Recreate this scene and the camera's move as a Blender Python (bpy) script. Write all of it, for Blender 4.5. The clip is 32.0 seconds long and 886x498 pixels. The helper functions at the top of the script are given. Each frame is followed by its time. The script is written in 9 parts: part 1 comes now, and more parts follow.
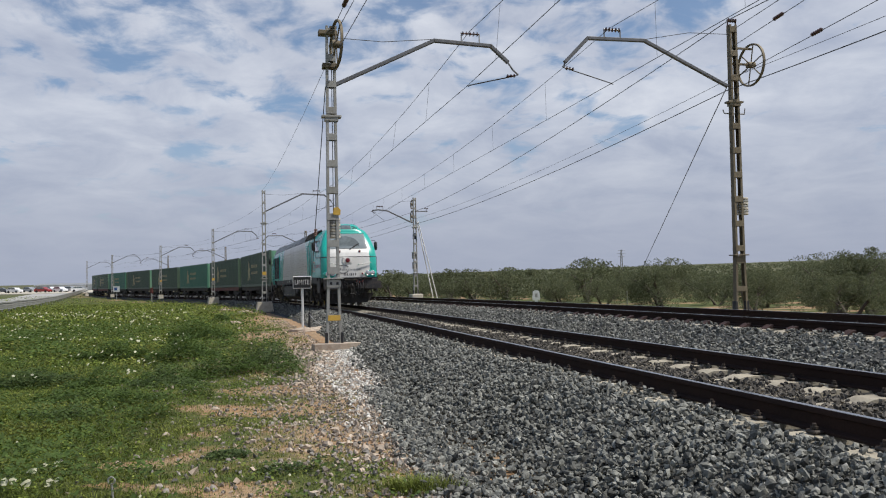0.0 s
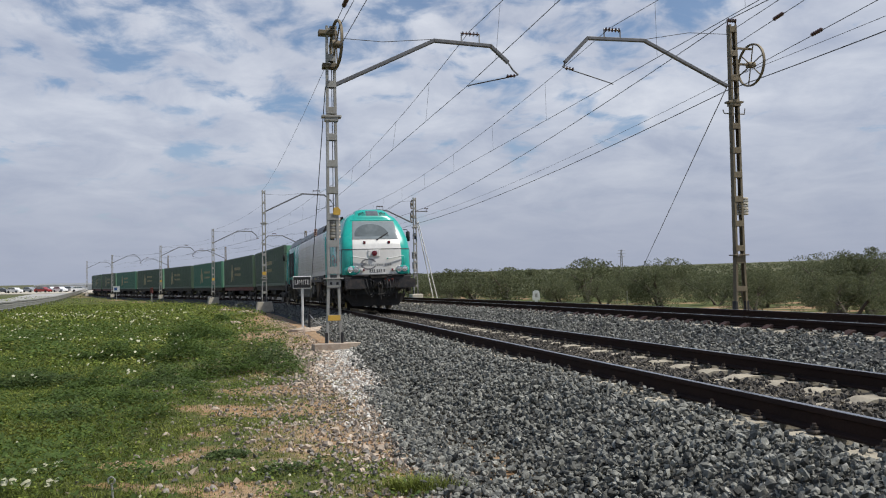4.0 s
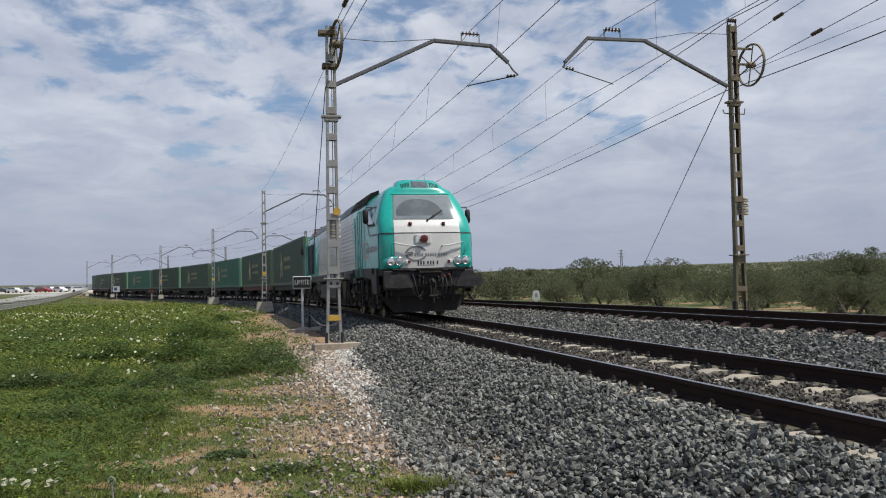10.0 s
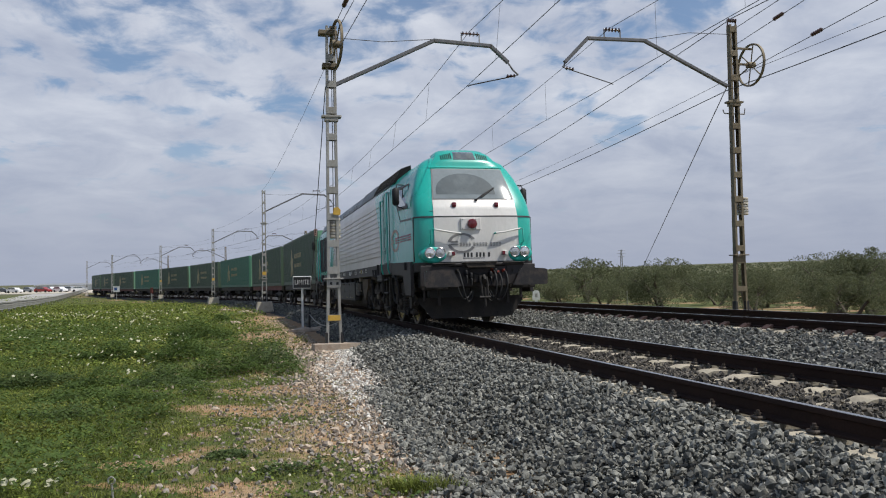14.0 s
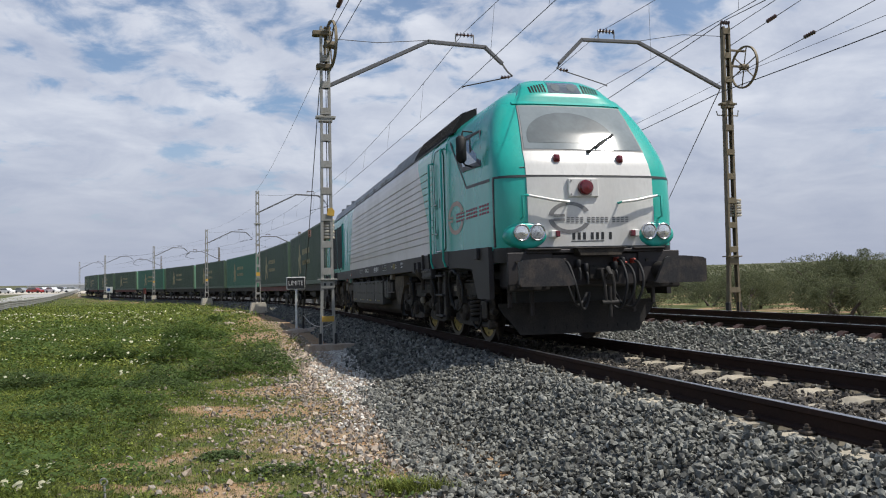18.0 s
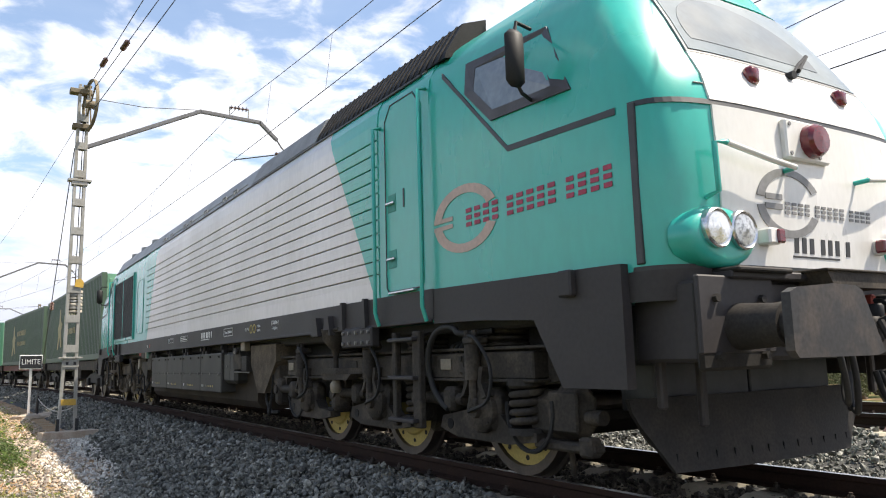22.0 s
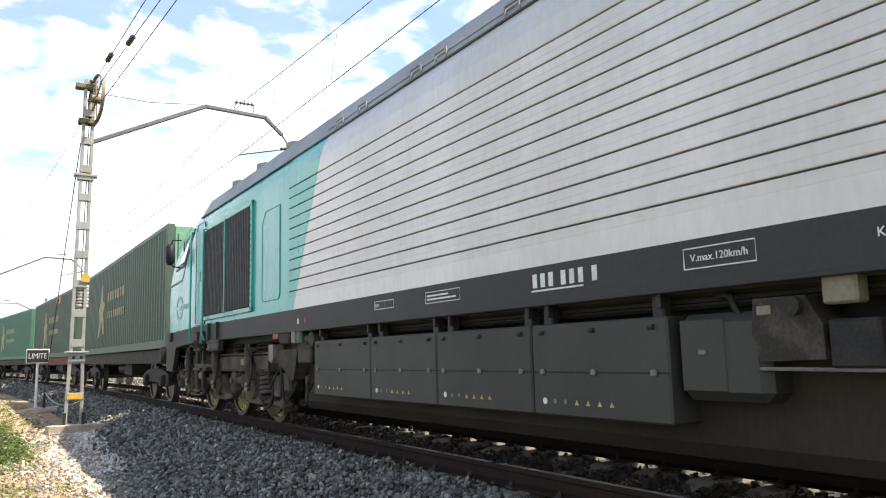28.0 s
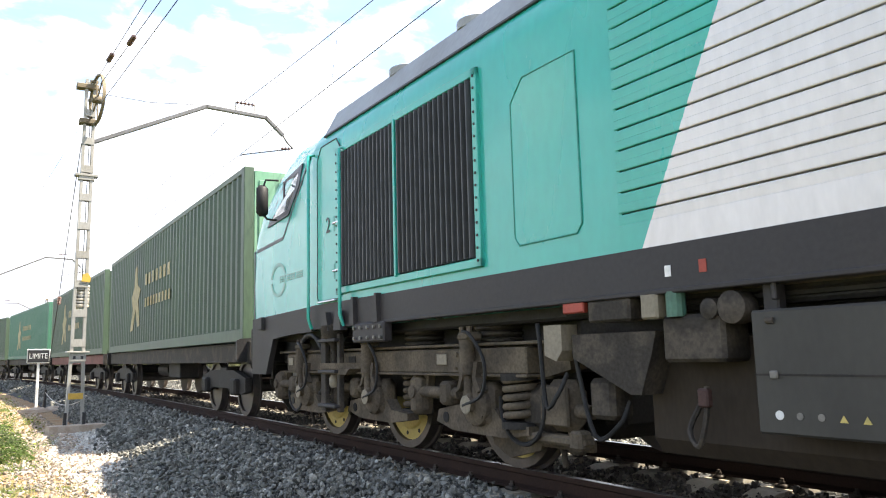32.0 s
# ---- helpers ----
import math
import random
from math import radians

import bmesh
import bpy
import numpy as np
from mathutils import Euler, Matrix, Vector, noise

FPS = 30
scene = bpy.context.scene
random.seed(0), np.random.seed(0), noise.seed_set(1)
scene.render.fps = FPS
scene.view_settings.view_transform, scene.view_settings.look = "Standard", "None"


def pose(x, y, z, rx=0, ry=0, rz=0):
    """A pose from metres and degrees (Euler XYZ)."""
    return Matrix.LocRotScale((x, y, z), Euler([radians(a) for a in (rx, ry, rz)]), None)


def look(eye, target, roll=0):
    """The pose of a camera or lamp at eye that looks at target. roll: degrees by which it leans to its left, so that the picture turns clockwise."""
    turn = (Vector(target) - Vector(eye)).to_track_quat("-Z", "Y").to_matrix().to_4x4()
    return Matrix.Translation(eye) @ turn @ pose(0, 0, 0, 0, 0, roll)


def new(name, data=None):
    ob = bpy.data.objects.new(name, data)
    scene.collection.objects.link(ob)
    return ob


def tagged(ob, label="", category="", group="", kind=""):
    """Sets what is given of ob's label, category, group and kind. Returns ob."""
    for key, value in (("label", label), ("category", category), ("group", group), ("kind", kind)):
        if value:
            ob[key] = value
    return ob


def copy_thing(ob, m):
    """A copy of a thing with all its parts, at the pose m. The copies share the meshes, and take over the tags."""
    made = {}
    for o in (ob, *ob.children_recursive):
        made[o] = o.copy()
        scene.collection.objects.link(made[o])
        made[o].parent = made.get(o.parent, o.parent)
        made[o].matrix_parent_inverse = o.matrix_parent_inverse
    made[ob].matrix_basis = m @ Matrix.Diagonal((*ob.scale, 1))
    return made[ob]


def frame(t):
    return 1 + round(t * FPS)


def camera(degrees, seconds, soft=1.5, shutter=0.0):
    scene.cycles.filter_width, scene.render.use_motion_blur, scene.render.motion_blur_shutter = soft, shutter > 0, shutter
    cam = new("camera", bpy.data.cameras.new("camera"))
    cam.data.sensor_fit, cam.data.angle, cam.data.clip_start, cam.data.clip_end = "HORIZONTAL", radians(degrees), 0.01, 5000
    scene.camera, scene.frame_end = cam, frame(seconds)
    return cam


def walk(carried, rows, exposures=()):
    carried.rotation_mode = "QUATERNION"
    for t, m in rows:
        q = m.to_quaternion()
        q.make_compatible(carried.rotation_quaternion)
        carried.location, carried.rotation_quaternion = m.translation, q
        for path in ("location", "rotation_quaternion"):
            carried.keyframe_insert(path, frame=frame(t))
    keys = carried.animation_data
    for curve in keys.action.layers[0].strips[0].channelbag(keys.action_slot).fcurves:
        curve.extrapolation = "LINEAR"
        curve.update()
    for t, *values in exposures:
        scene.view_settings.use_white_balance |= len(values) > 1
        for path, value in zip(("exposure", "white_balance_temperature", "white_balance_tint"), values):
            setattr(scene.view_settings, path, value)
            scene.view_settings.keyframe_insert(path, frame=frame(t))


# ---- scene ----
# ---- camera ----
cam = camera(60.57, 32.0, soft=1.1)
PATH = [
    (0.0, pose(0, 0, 1.103, 92.200, 1.062, 0.041)),
    (17, pose(0, 0, 1.103, 92.200, 1.062, 0.041)),
    (17.5, pose(0, 0, 1.103, 92.203, 1.018, 0.264)),
    (18, pose(0, 0, 1.103, 92.265, 1.006, -0.410)),
    (18.5, pose(0, 0, 1.103, 92.032, 1.019, -1.652)),
    (19, pose(0, 0, 1.103, 92.118, 0.959, -3.233)),
    (19.5, pose(0, 0, 1.103, 93.646, 0.997, -5.896)),
    (20, pose(0, 0, 1.103, 94.975, 0.799, -9.275)),
    (20.5, pose(0, 0, 1.103, 96.113, 0.688, -11.788)),
    (21, pose(0, 0, 1.103, 96.873, 0.441, -15.558)),
    (21.5, pose(0, 0, 1.103, 97.374, 0.815, -17.626)),
    (22, pose(0, 0, 1.103, 97.905, 0.815, -17.685)),
    (22.5, pose(0, 0, 1.103, 97.691, 0.887, -17.987)),
    (23, pose(0, 0, 1.103, 97.632, 0.776, -17.639)),
    (23.5, pose(0, 0, 1.103, 97.587, 0.775, -17.612)),
    (24, pose(0, 0, 1.103, 97.523, 0.849, -17.601)),
    (24.5, pose(0, 0, 1.103, 97.541, 0.774, -17.603)),
    (25, pose(0, 0, 1.103, 97.546, 0.726, -17.569)),
    (25.5, pose(0, 0, 1.103, 97.559, 0.681, -17.533)),
    (27.5, pose(0, 0, 1.103, 97.514, 0.747, -17.356)),
    (28, pose(0, 0, 1.103, 97.540, 0.695, -17.319)),
    (28.5, pose(0, 0, 1.103, 97.525, 0.736, -17.280)),
    (29, pose(0, 0, 1.103, 97.543, 0.682, -17.276)),
    (30, pose(0, 0, 1.103, 97.551, 0.675, -17.273)),
    (31, pose(0, 0, 1.103, 97.547, 0.672, -17.273)),
    (32, pose(0, 0, 1.103, 97.551, 0.675, -17.273)),
]
EXPOSURES = [(0, 0.0, 6500, 10), (17, 0.0, 6500, 10), (19, 0.36, 6600, 10), (20, 0.48, 6700, 10), (21, 0.72, 6950, 11), (22, 1.15, 7150, 11), (23, 1.60, 7300, 11), (25, 1.52, 7300, 11), (29, 1.62, 7300, 11), (31, 1.68, 7300, 11), (32, 2.00, 7300, 11)]
walk(cam, PATH, EXPOSURES)

# ---- world, sun ----
SUN_DIR = Vector((0.499, -0.135, 0.856)).normalized()
world = bpy.data.worlds.new("sky")
scene.world = world
world.use_nodes = True


def build_sky():
    nt = world.node_tree
    nt.nodes.clear()
    N, L = nt.nodes.new, nt.links.new
    out, bg, sky = N("ShaderNodeOutputWorld"), N("ShaderNodeBackground"), N("ShaderNodeTexSky")
    sky.sky_type, sky.sun_disc = "NISHITA", False
    sky.sun_elevation = math.asin(SUN_DIR.z)
    sky.sun_rotation = math.atan2(SUN_DIR.x, SUN_DIR.y)
    sky.air_density, sky.dust_density, sky.ozone_density = 1.0, 0.2, 2.2
    tc, sep = N("ShaderNodeTexCoord"), N("ShaderNodeSeparateXYZ")
    L(tc.outputs["Generated"], sep.inputs[0])

    def math_node(op, a, b=None, clamp=False):
        n = N("ShaderNodeMath")
        n.operation, n.use_clamp = op, clamp
        for i, v in enumerate((a, b)):
            if v is None:
                continue
            if isinstance(v, (int, float)):
                n.inputs[i].default_value = v
            else:
                L(v, n.inputs[i])
        return n.outputs[0]
    # cloud deck: the ray meets a flat layer, softened near the horizon
    den = math_node("ADD", math_node("MAXIMUM", sep.outputs["Z"], 0.0), 0.24)
    px, py = math_node("DIVIDE", sep.outputs["X"], den), math_node("DIVIDE", sep.outputs["Y"], den)
    comb = N("ShaderNodeCombineXYZ")
    L(px, comb.inputs[0]), L(py, comb.inputs[1])
    big, small, wisps = N("ShaderNodeTexNoise"), N("ShaderNodeTexNoise"), N("ShaderNodeTexNoise")
    for n, sc, det, ro in ((big, 1.7, 3, 0.55), (small, 6.2, 9, 0.57), (wisps, 3.0, 7, 0.60)):
        n.inputs["Scale"].default_value, n.inputs["Detail"].default_value, n.inputs["Roughness"].default_value = sc, det, ro
        n.inputs["Distortion"].default_value = 0.35
        L(comb.outputs[0], n.inputs["Vector"])
    shift = N("ShaderNodeMapping")
    shift.inputs["Location"].default_value = (1.3, 4.1, 0.0)
    L(comb.outputs[0], shift.inputs["Vector"]), L(shift.outputs[0], wisps.inputs["Vector"])
    density = math_node("ADD", math_node("MULTIPLY", big.outputs["Fac"], 0.44), math_node("MULTIPLY", small.outputs["Fac"], 0.56))
    low = math_node("MULTIPLY", math_node("SUBTRACT", 0.42, sep.outputs["Z"], True), 0.50)
    density = math_node("ADD", math_node("ADD", density, low), math_node("MULTIPLY", sep.outputs["X"], 0.06))
    ramp = N("ShaderNodeMapRange")
    ramp.interpolation_type = "SMOOTHSTEP"
    L(density, ramp.inputs["Value"])
    ramp.inputs["From Min"].default_value, ramp.inputs["From Max"].default_value = 0.478, 0.596
    cover = math_node("ADD", math_node("MULTIPLY", ramp.outputs[0], 0.78), 0.14)
    tone = N("ShaderNodeMapRange")
    L(wisps.outputs["Fac"], tone.inputs["Value"])
    tone.inputs["From Min"].default_value, tone.inputs["From Max"].default_value = 0.32, 0.68
    tone.inputs["To Min"].default_value, tone.inputs["To Max"].default_value = 0.0, 1.0
    cloud = N("ShaderNodeMix")
    cloud.data_type = "RGBA"
    L(tone.outputs[0], cloud.inputs["Factor"])
    cloud.inputs["A"].default_value, cloud.inputs["B"].default_value = (4.2, 4.65, 5.8, 1), (7.1, 7.4, 8.1, 1)
    mix = N("ShaderNodeMix")
    mix.data_type = "RGBA"
    blue = N("ShaderNodeHueSaturation")
    blue.inputs["Saturation"].default_value, blue.inputs["Value"].default_value = 1.10, 1.02
    L(sky.outputs[0], blue.inputs["Color"])
    L(cover, mix.inputs["Factor"]), L(blue.outputs[0], mix.inputs["A"]), L(cloud.outputs["Result"], mix.inputs["B"])
    # grey-blue haze low over the land
    haze = N("ShaderNodeMapRange")
    haze.interpolation_type = "SMOOTHSTEP"
    L(sep.outputs["Z"], haze.inputs["Value"])
    haze.inputs["From Min"].default_value, haze.inputs["From Max"].default_value = 0.0, 0.24
    haze.inputs["To Min"].default_value, haze.inputs["To Max"].default_value = 0.9, 0.0
    veil = N("ShaderNodeMix")
    veil.data_type = "RGBA"
    L(haze.outputs[0], veil.inputs["Factor"]), L(mix.outputs["Result"], veil.inputs["A"])
    veil.inputs["B"].default_value = (3.5, 3.9, 5.0, 1)
    L(veil.outputs["Result"], bg.inputs["Color"])
    bg.inputs["Strength"].default_value = 0.10
    L(bg.outputs[0], out.inputs[0])


build_sky()
sun = new("sun", bpy.data.lights.new("sun", "SUN"))
sun.data.energy, sun.data.angle, sun.data.color = 4.2, radians(0.53), (1.0, 0.955, 0.88)
sun.matrix_world = look(SUN_DIR * 50, (0, 0, 0))


# ---- materials ----
def material(name, color, rough=0.6, metal=0.0, other=None, scale=6.0, fine=60.0, vary=0.12, bump=0.0, bump_scale=None,
             island=0.0, objrand=0.0, coat=0.0, streak=1.0, spec=0.5, patch=(0.45, 0.62), patch_amount=0.5, rough_vary=0.12):
    """A surface with a base colour, large patches of a second colour, fine grain and relief."""
    m = bpy.data.materials.new(name)
    m.use_nodes = True
    nt = m.node_tree
    N, L = nt.nodes.new, nt.links.new
    b = nt.nodes["Principled BSDF"]
    b.inputs["Roughness"].default_value, b.inputs["Metallic"].default_value = rough, metal
    b.inputs["Coat Weight"].default_value, b.inputs["Coat Roughness"].default_value = coat, 0.08
    b.inputs["Specular IOR Level"].default_value = spec
    tc, mp = N("ShaderNodeTexCoord"), N("ShaderNodeMapping")
    L(tc.outputs["Object"], mp.inputs["Vector"])
    mp.inputs["Scale"].default_value = (1, 1, streak)
    n1, n2 = N("ShaderNodeTexNoise"), N("ShaderNodeTexNoise")
    for n, s, d in ((n1, scale, 5), (n2, fine, 3)):
        n.inputs["Scale"].default_value, n.inputs["Detail"].default_value = s, d
        L(mp.outputs[0], n.inputs["Vector"])
    r = N("ShaderNodeMapRange")
    r.inputs["From Min"].default_value, r.inputs["From Max"].default_value = patch
    r.inputs["To Max"].default_value = patch_amount
    L(n1.outputs["Fac"], r.inputs["Value"])
    mix = N("ShaderNodeMix")
    mix.data_type = "RGBA"
    o = other or tuple(c * 0.72 for c in color)
    mix.inputs["A"].default_value, mix.inputs["B"].default_value = (*color, 1), (*o, 1)
    L(r.outputs[0], mix.inputs["Factor"])
    hsv = N("ShaderNodeHueSaturation")
    v = N("ShaderNodeMapRange")
    v.inputs["From Min"].default_value, v.inputs["From Max"].default_value = 0.3, 0.7
    v.inputs["To Min"].default_value, v.inputs["To Max"].default_value = 1 - vary, 1 + vary
    L(n2.outputs["Fac"], v.inputs["Value"])
    last = v.outputs[0]
    for amount, node, socket in ((island, "ShaderNodeNewGeometry", "Random Per Island"), (objrand, "ShaderNodeObjectInfo", "Random")):
        if amount:
            g, k, mm = N(node), N("ShaderNodeMapRange"), N("ShaderNodeMath")
            k.inputs["To Min"].default_value, k.inputs["To Max"].default_value = 1 - amount, 1 + amount
            L(g.outputs[socket], k.inputs["Value"])
            mm.operation = "MULTIPLY"
            L(k.outputs[0], mm.inputs[0]), L(last, mm.inputs[1])
            last = mm.outputs[0]
    L(last, hsv.inputs["Value"]), L(mix.outputs["Result"], hsv.inputs["Color"])
    L(hsv.outputs[0], b.inputs["Base Color"])
    rr = N("ShaderNodeMapRange")
    rr.inputs["To Min"].default_value, rr.inputs["To Max"].default_value = max(0.02, rough - rough_vary), min(1, rough + rough_vary)
    L(n1.outputs["Fac"], rr.inputs["Value"]), L(rr.outputs[0], b.inputs["Roughness"])
    if bump:
        n3, bp = N("ShaderNodeTexNoise"), N("ShaderNodeBump")
        n3.inputs["Scale"].default_value, n3.inputs["Detail"].default_value = bump_scale or fine, 4
        L(mp.outputs[0], n3.inputs["Vector"])
        bp.inputs["Strength"].default_value, bp.inputs["Distance"].default_value = 0.6, bump
        L(n3.outputs["Fac"], bp.inputs["Height"]), L(bp.outputs[0], b.inputs["Normal"])
    return m


def glass_material(name, tint, rough=0.03):
    m = bpy.data.materials.new(name)
    m.use_nodes = True
    b = m.node_tree.nodes["Principled BSDF"]
    b.inputs["Base Color"].default_value = (*tint, 1)
    b.inputs["Transmission Weight"].default_value, b.inputs["Roughness"].default_value, b.inputs["IOR"].default_value = 1.0, rough, 1.45
    return m


TEAL = material("teal_paint", (0.014, 0.395, 0.325), 0.28, other=(0.018, 0.36, 0.295), scale=1.2, fine=14, vary=0.05, coat=0.35, patch_amount=0.6, streak=0.4)
SILVER = material("silver_paint", (0.615, 0.585, 0.565), 0.36, 0.35, other=(0.53, 0.50, 0.47), scale=0.9, fine=20, vary=0.05, coat=0.15, streak=0.35)
WHITE_PAINT = material("cream_white_paint", (0.68, 0.67, 0.64), 0.3, other=(0.59, 0.575, 0.53), scale=1.6, fine=25, vary=0.04, coat=0.3, streak=0.4)
CHARCOAL = material("charcoal_paint", (0.034, 0.031, 0.032), 0.55, other=(0.048, 0.042, 0.040), scale=1.8, fine=30, vary=0.10, bump=0.0008, spec=0.3)
GRIME = material("grimy_steel", (0.038, 0.033, 0.028), 0.68, 0.1, other=(0.085, 0.071, 0.056), scale=4.5, fine=45, vary=0.25, bump=0.002, patch=(0.48, 0.6), patch_amount=0.75, spec=0.2)
GRIME_DARK = material("oily_black_steel", (0.029, 0.0275, 0.026), 0.6, 0.1, other=(0.054, 0.047, 0.041), scale=4, fine=50, vary=0.2, bump=0.002, spec=0.15)
ROOF_GREY = material("roof_grey", (0.27, 0.28, 0.29), 0.5, other=(0.20, 0.20, 0.20), scale=1.5, fine=24, vary=0.08, streak=0.5)
BLACK_MESH = material("black_mesh", (0.015, 0.015, 0.016), 0.6, 0.3, scale=9, fine=120, vary=0.3, bump=0.003, bump_scale=90, spec=0.2)
RUBBER = material("black_rubber", (0.02, 0.02, 0.021), 0.6, scale=5, fine=60, spec=0.25)
HOSE_GREY = material("hose_rubber", (0.028, 0.028, 0.028), 0.6, scale=5, fine=60, spec=0.2)
YELLOW_WHEEL = material("yellow_wheel_paint", (0.46, 0.36, 0.11), 0.55, other=(0.40, 0.29, 0.08), scale=5, fine=40, vary=0.12)
TYRE_STEEL = material("wheel_steel", (0.09, 0.08, 0.075), 0.45, 0.7, other=(0.16, 0.13, 0.11), scale=7, fine=50)
ARM_GREY = material("grey_arm_steel", (0.15, 0.15, 0.155), 0.5, 0.3, other=(0.10, 0.10, 0.10), scale=2.2, fine=40, vary=0.12, streak=0.3)
CLIP = material("brown_clip_steel", (0.05, 0.04, 0.032), 0.7, 0.3, other=(0.09, 0.06, 0.045), scale=8, fine=60, vary=0.2)
GALV = material("galvanised_steel", (0.35, 0.345, 0.32), 0.55, 0.3, other=(0.22, 0.20, 0.165), scale=2.2, fine=40, vary=0.12, bump=0.0008, streak=0.3)
RUSTY = material("weathered_brown_steel", (0.19, 0.155, 0.10), 0.7, 0.2, other=(0.10, 0.075, 0.05), scale=2.5, fine=40, vary=0.2, bump=0.001, streak=0.3)
WIRE = material("dark_wire", (0.045, 0.046, 0.048), 0.5, 0.5, scale=4, fine=30)
RAIL_SIDE = material("rusty_rail", (0.030, 0.018, 0.014), 0.88, 0.0, other=(0.044, 0.025, 0.018), scale=2.5, fine=60, vary=0.18, bump=0.0012, spec=0.15)
RAIL_TOP = material("polished_rail", (0.36, 0.37, 0.39), 0.32, 0.95, other=(0.38, 0.36, 0.36), scale=4, fine=40, vary=0.06)
CONCRETE = material("concrete", (0.50, 0.46, 0.38), 0.85, other=(0.38, 0.33, 0.26), scale=5, fine=70, vary=0.12, bump=0.002, objrand=0.12)
# bed far darker than the stones: the shade of their gaps is in its colour
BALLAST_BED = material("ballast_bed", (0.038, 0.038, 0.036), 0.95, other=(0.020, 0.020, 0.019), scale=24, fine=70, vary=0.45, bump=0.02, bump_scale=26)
BALLAST = material("grey_ballast_stone", (0.140, 0.140, 0.122), 0.70, other=(0.30, 0.295, 0.26), scale=6.5, fine=70, vary=0.30, bump=0.004, bump_scale=45, island=0.72, patch=(0.55, 0.68), patch_amount=0.8)
BALLAST_BROWN = material("brownish_ballast_grit", (0.10, 0.088, 0.072), 0.85, other=(0.06, 0.055, 0.048), scale=5, fine=90, vary=0.2, bump=0.002, island=0.7)
SLEEPER = material("sleeper_concrete", (0.40, 0.355, 0.27), 0.85, other=(0.28, 0.245, 0.19), scale=5, fine=70, vary=0.12, bump=0.002, objrand=0.15)
GROOVE = material("brown_groove_dirt", (0.21, 0.175, 0.125), 0.85, other=(0.13, 0.105, 0.075), scale=4, fine=40, vary=0.15)
TANK_BROWN = material("brown_tank_grime", (0.038, 0.029, 0.021), 0.75, other=(0.022, 0.018, 0.015), scale=1.5, fine=30, vary=0.15, streak=0.4, spec=0.2)
BOX_GREY = material("warm_grey_box_paint", (0.038, 0.036, 0.031), 0.6, other=(0.026, 0.024, 0.021), scale=1.6, fine=30, vary=0.08, streak=0.5)
PLATE_RUST = material("rusty_red_plate", (0.055, 0.026, 0.021), 0.8, other=(0.03, 0.02, 0.017), scale=6, fine=50, vary=0.2)
GREEN_BOX = material("green_container_paint", (0.052, 0.086, 0.056), 0.5, other=(0.085, 0.14, 0.085), scale=1.2, fine=22, vary=0.1, streak=0.25, objrand=0.12)
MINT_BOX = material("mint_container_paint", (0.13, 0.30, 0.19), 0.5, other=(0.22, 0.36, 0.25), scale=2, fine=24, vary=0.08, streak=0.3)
BRIGHT_BOX = material("bright_green_container_paint", (0.045, 0.155, 0.10), 0.5, other=(0.07, 0.19, 0.125), scale=1.2, fine=22, vary=0.1, streak=0.25)
CREAM_MARK = material("faded_cream_marking", (0.40, 0.33, 0.17), 0.65, other=(0.20, 0.20, 0.11), scale=9, fine=60, vary=0.1)
RED_FRAME = material("wagon_red_brown", (0.14, 0.035, 0.026), 0.7, other=(0.08, 0.04, 0.03), scale=3, fine=40, vary=0.2)


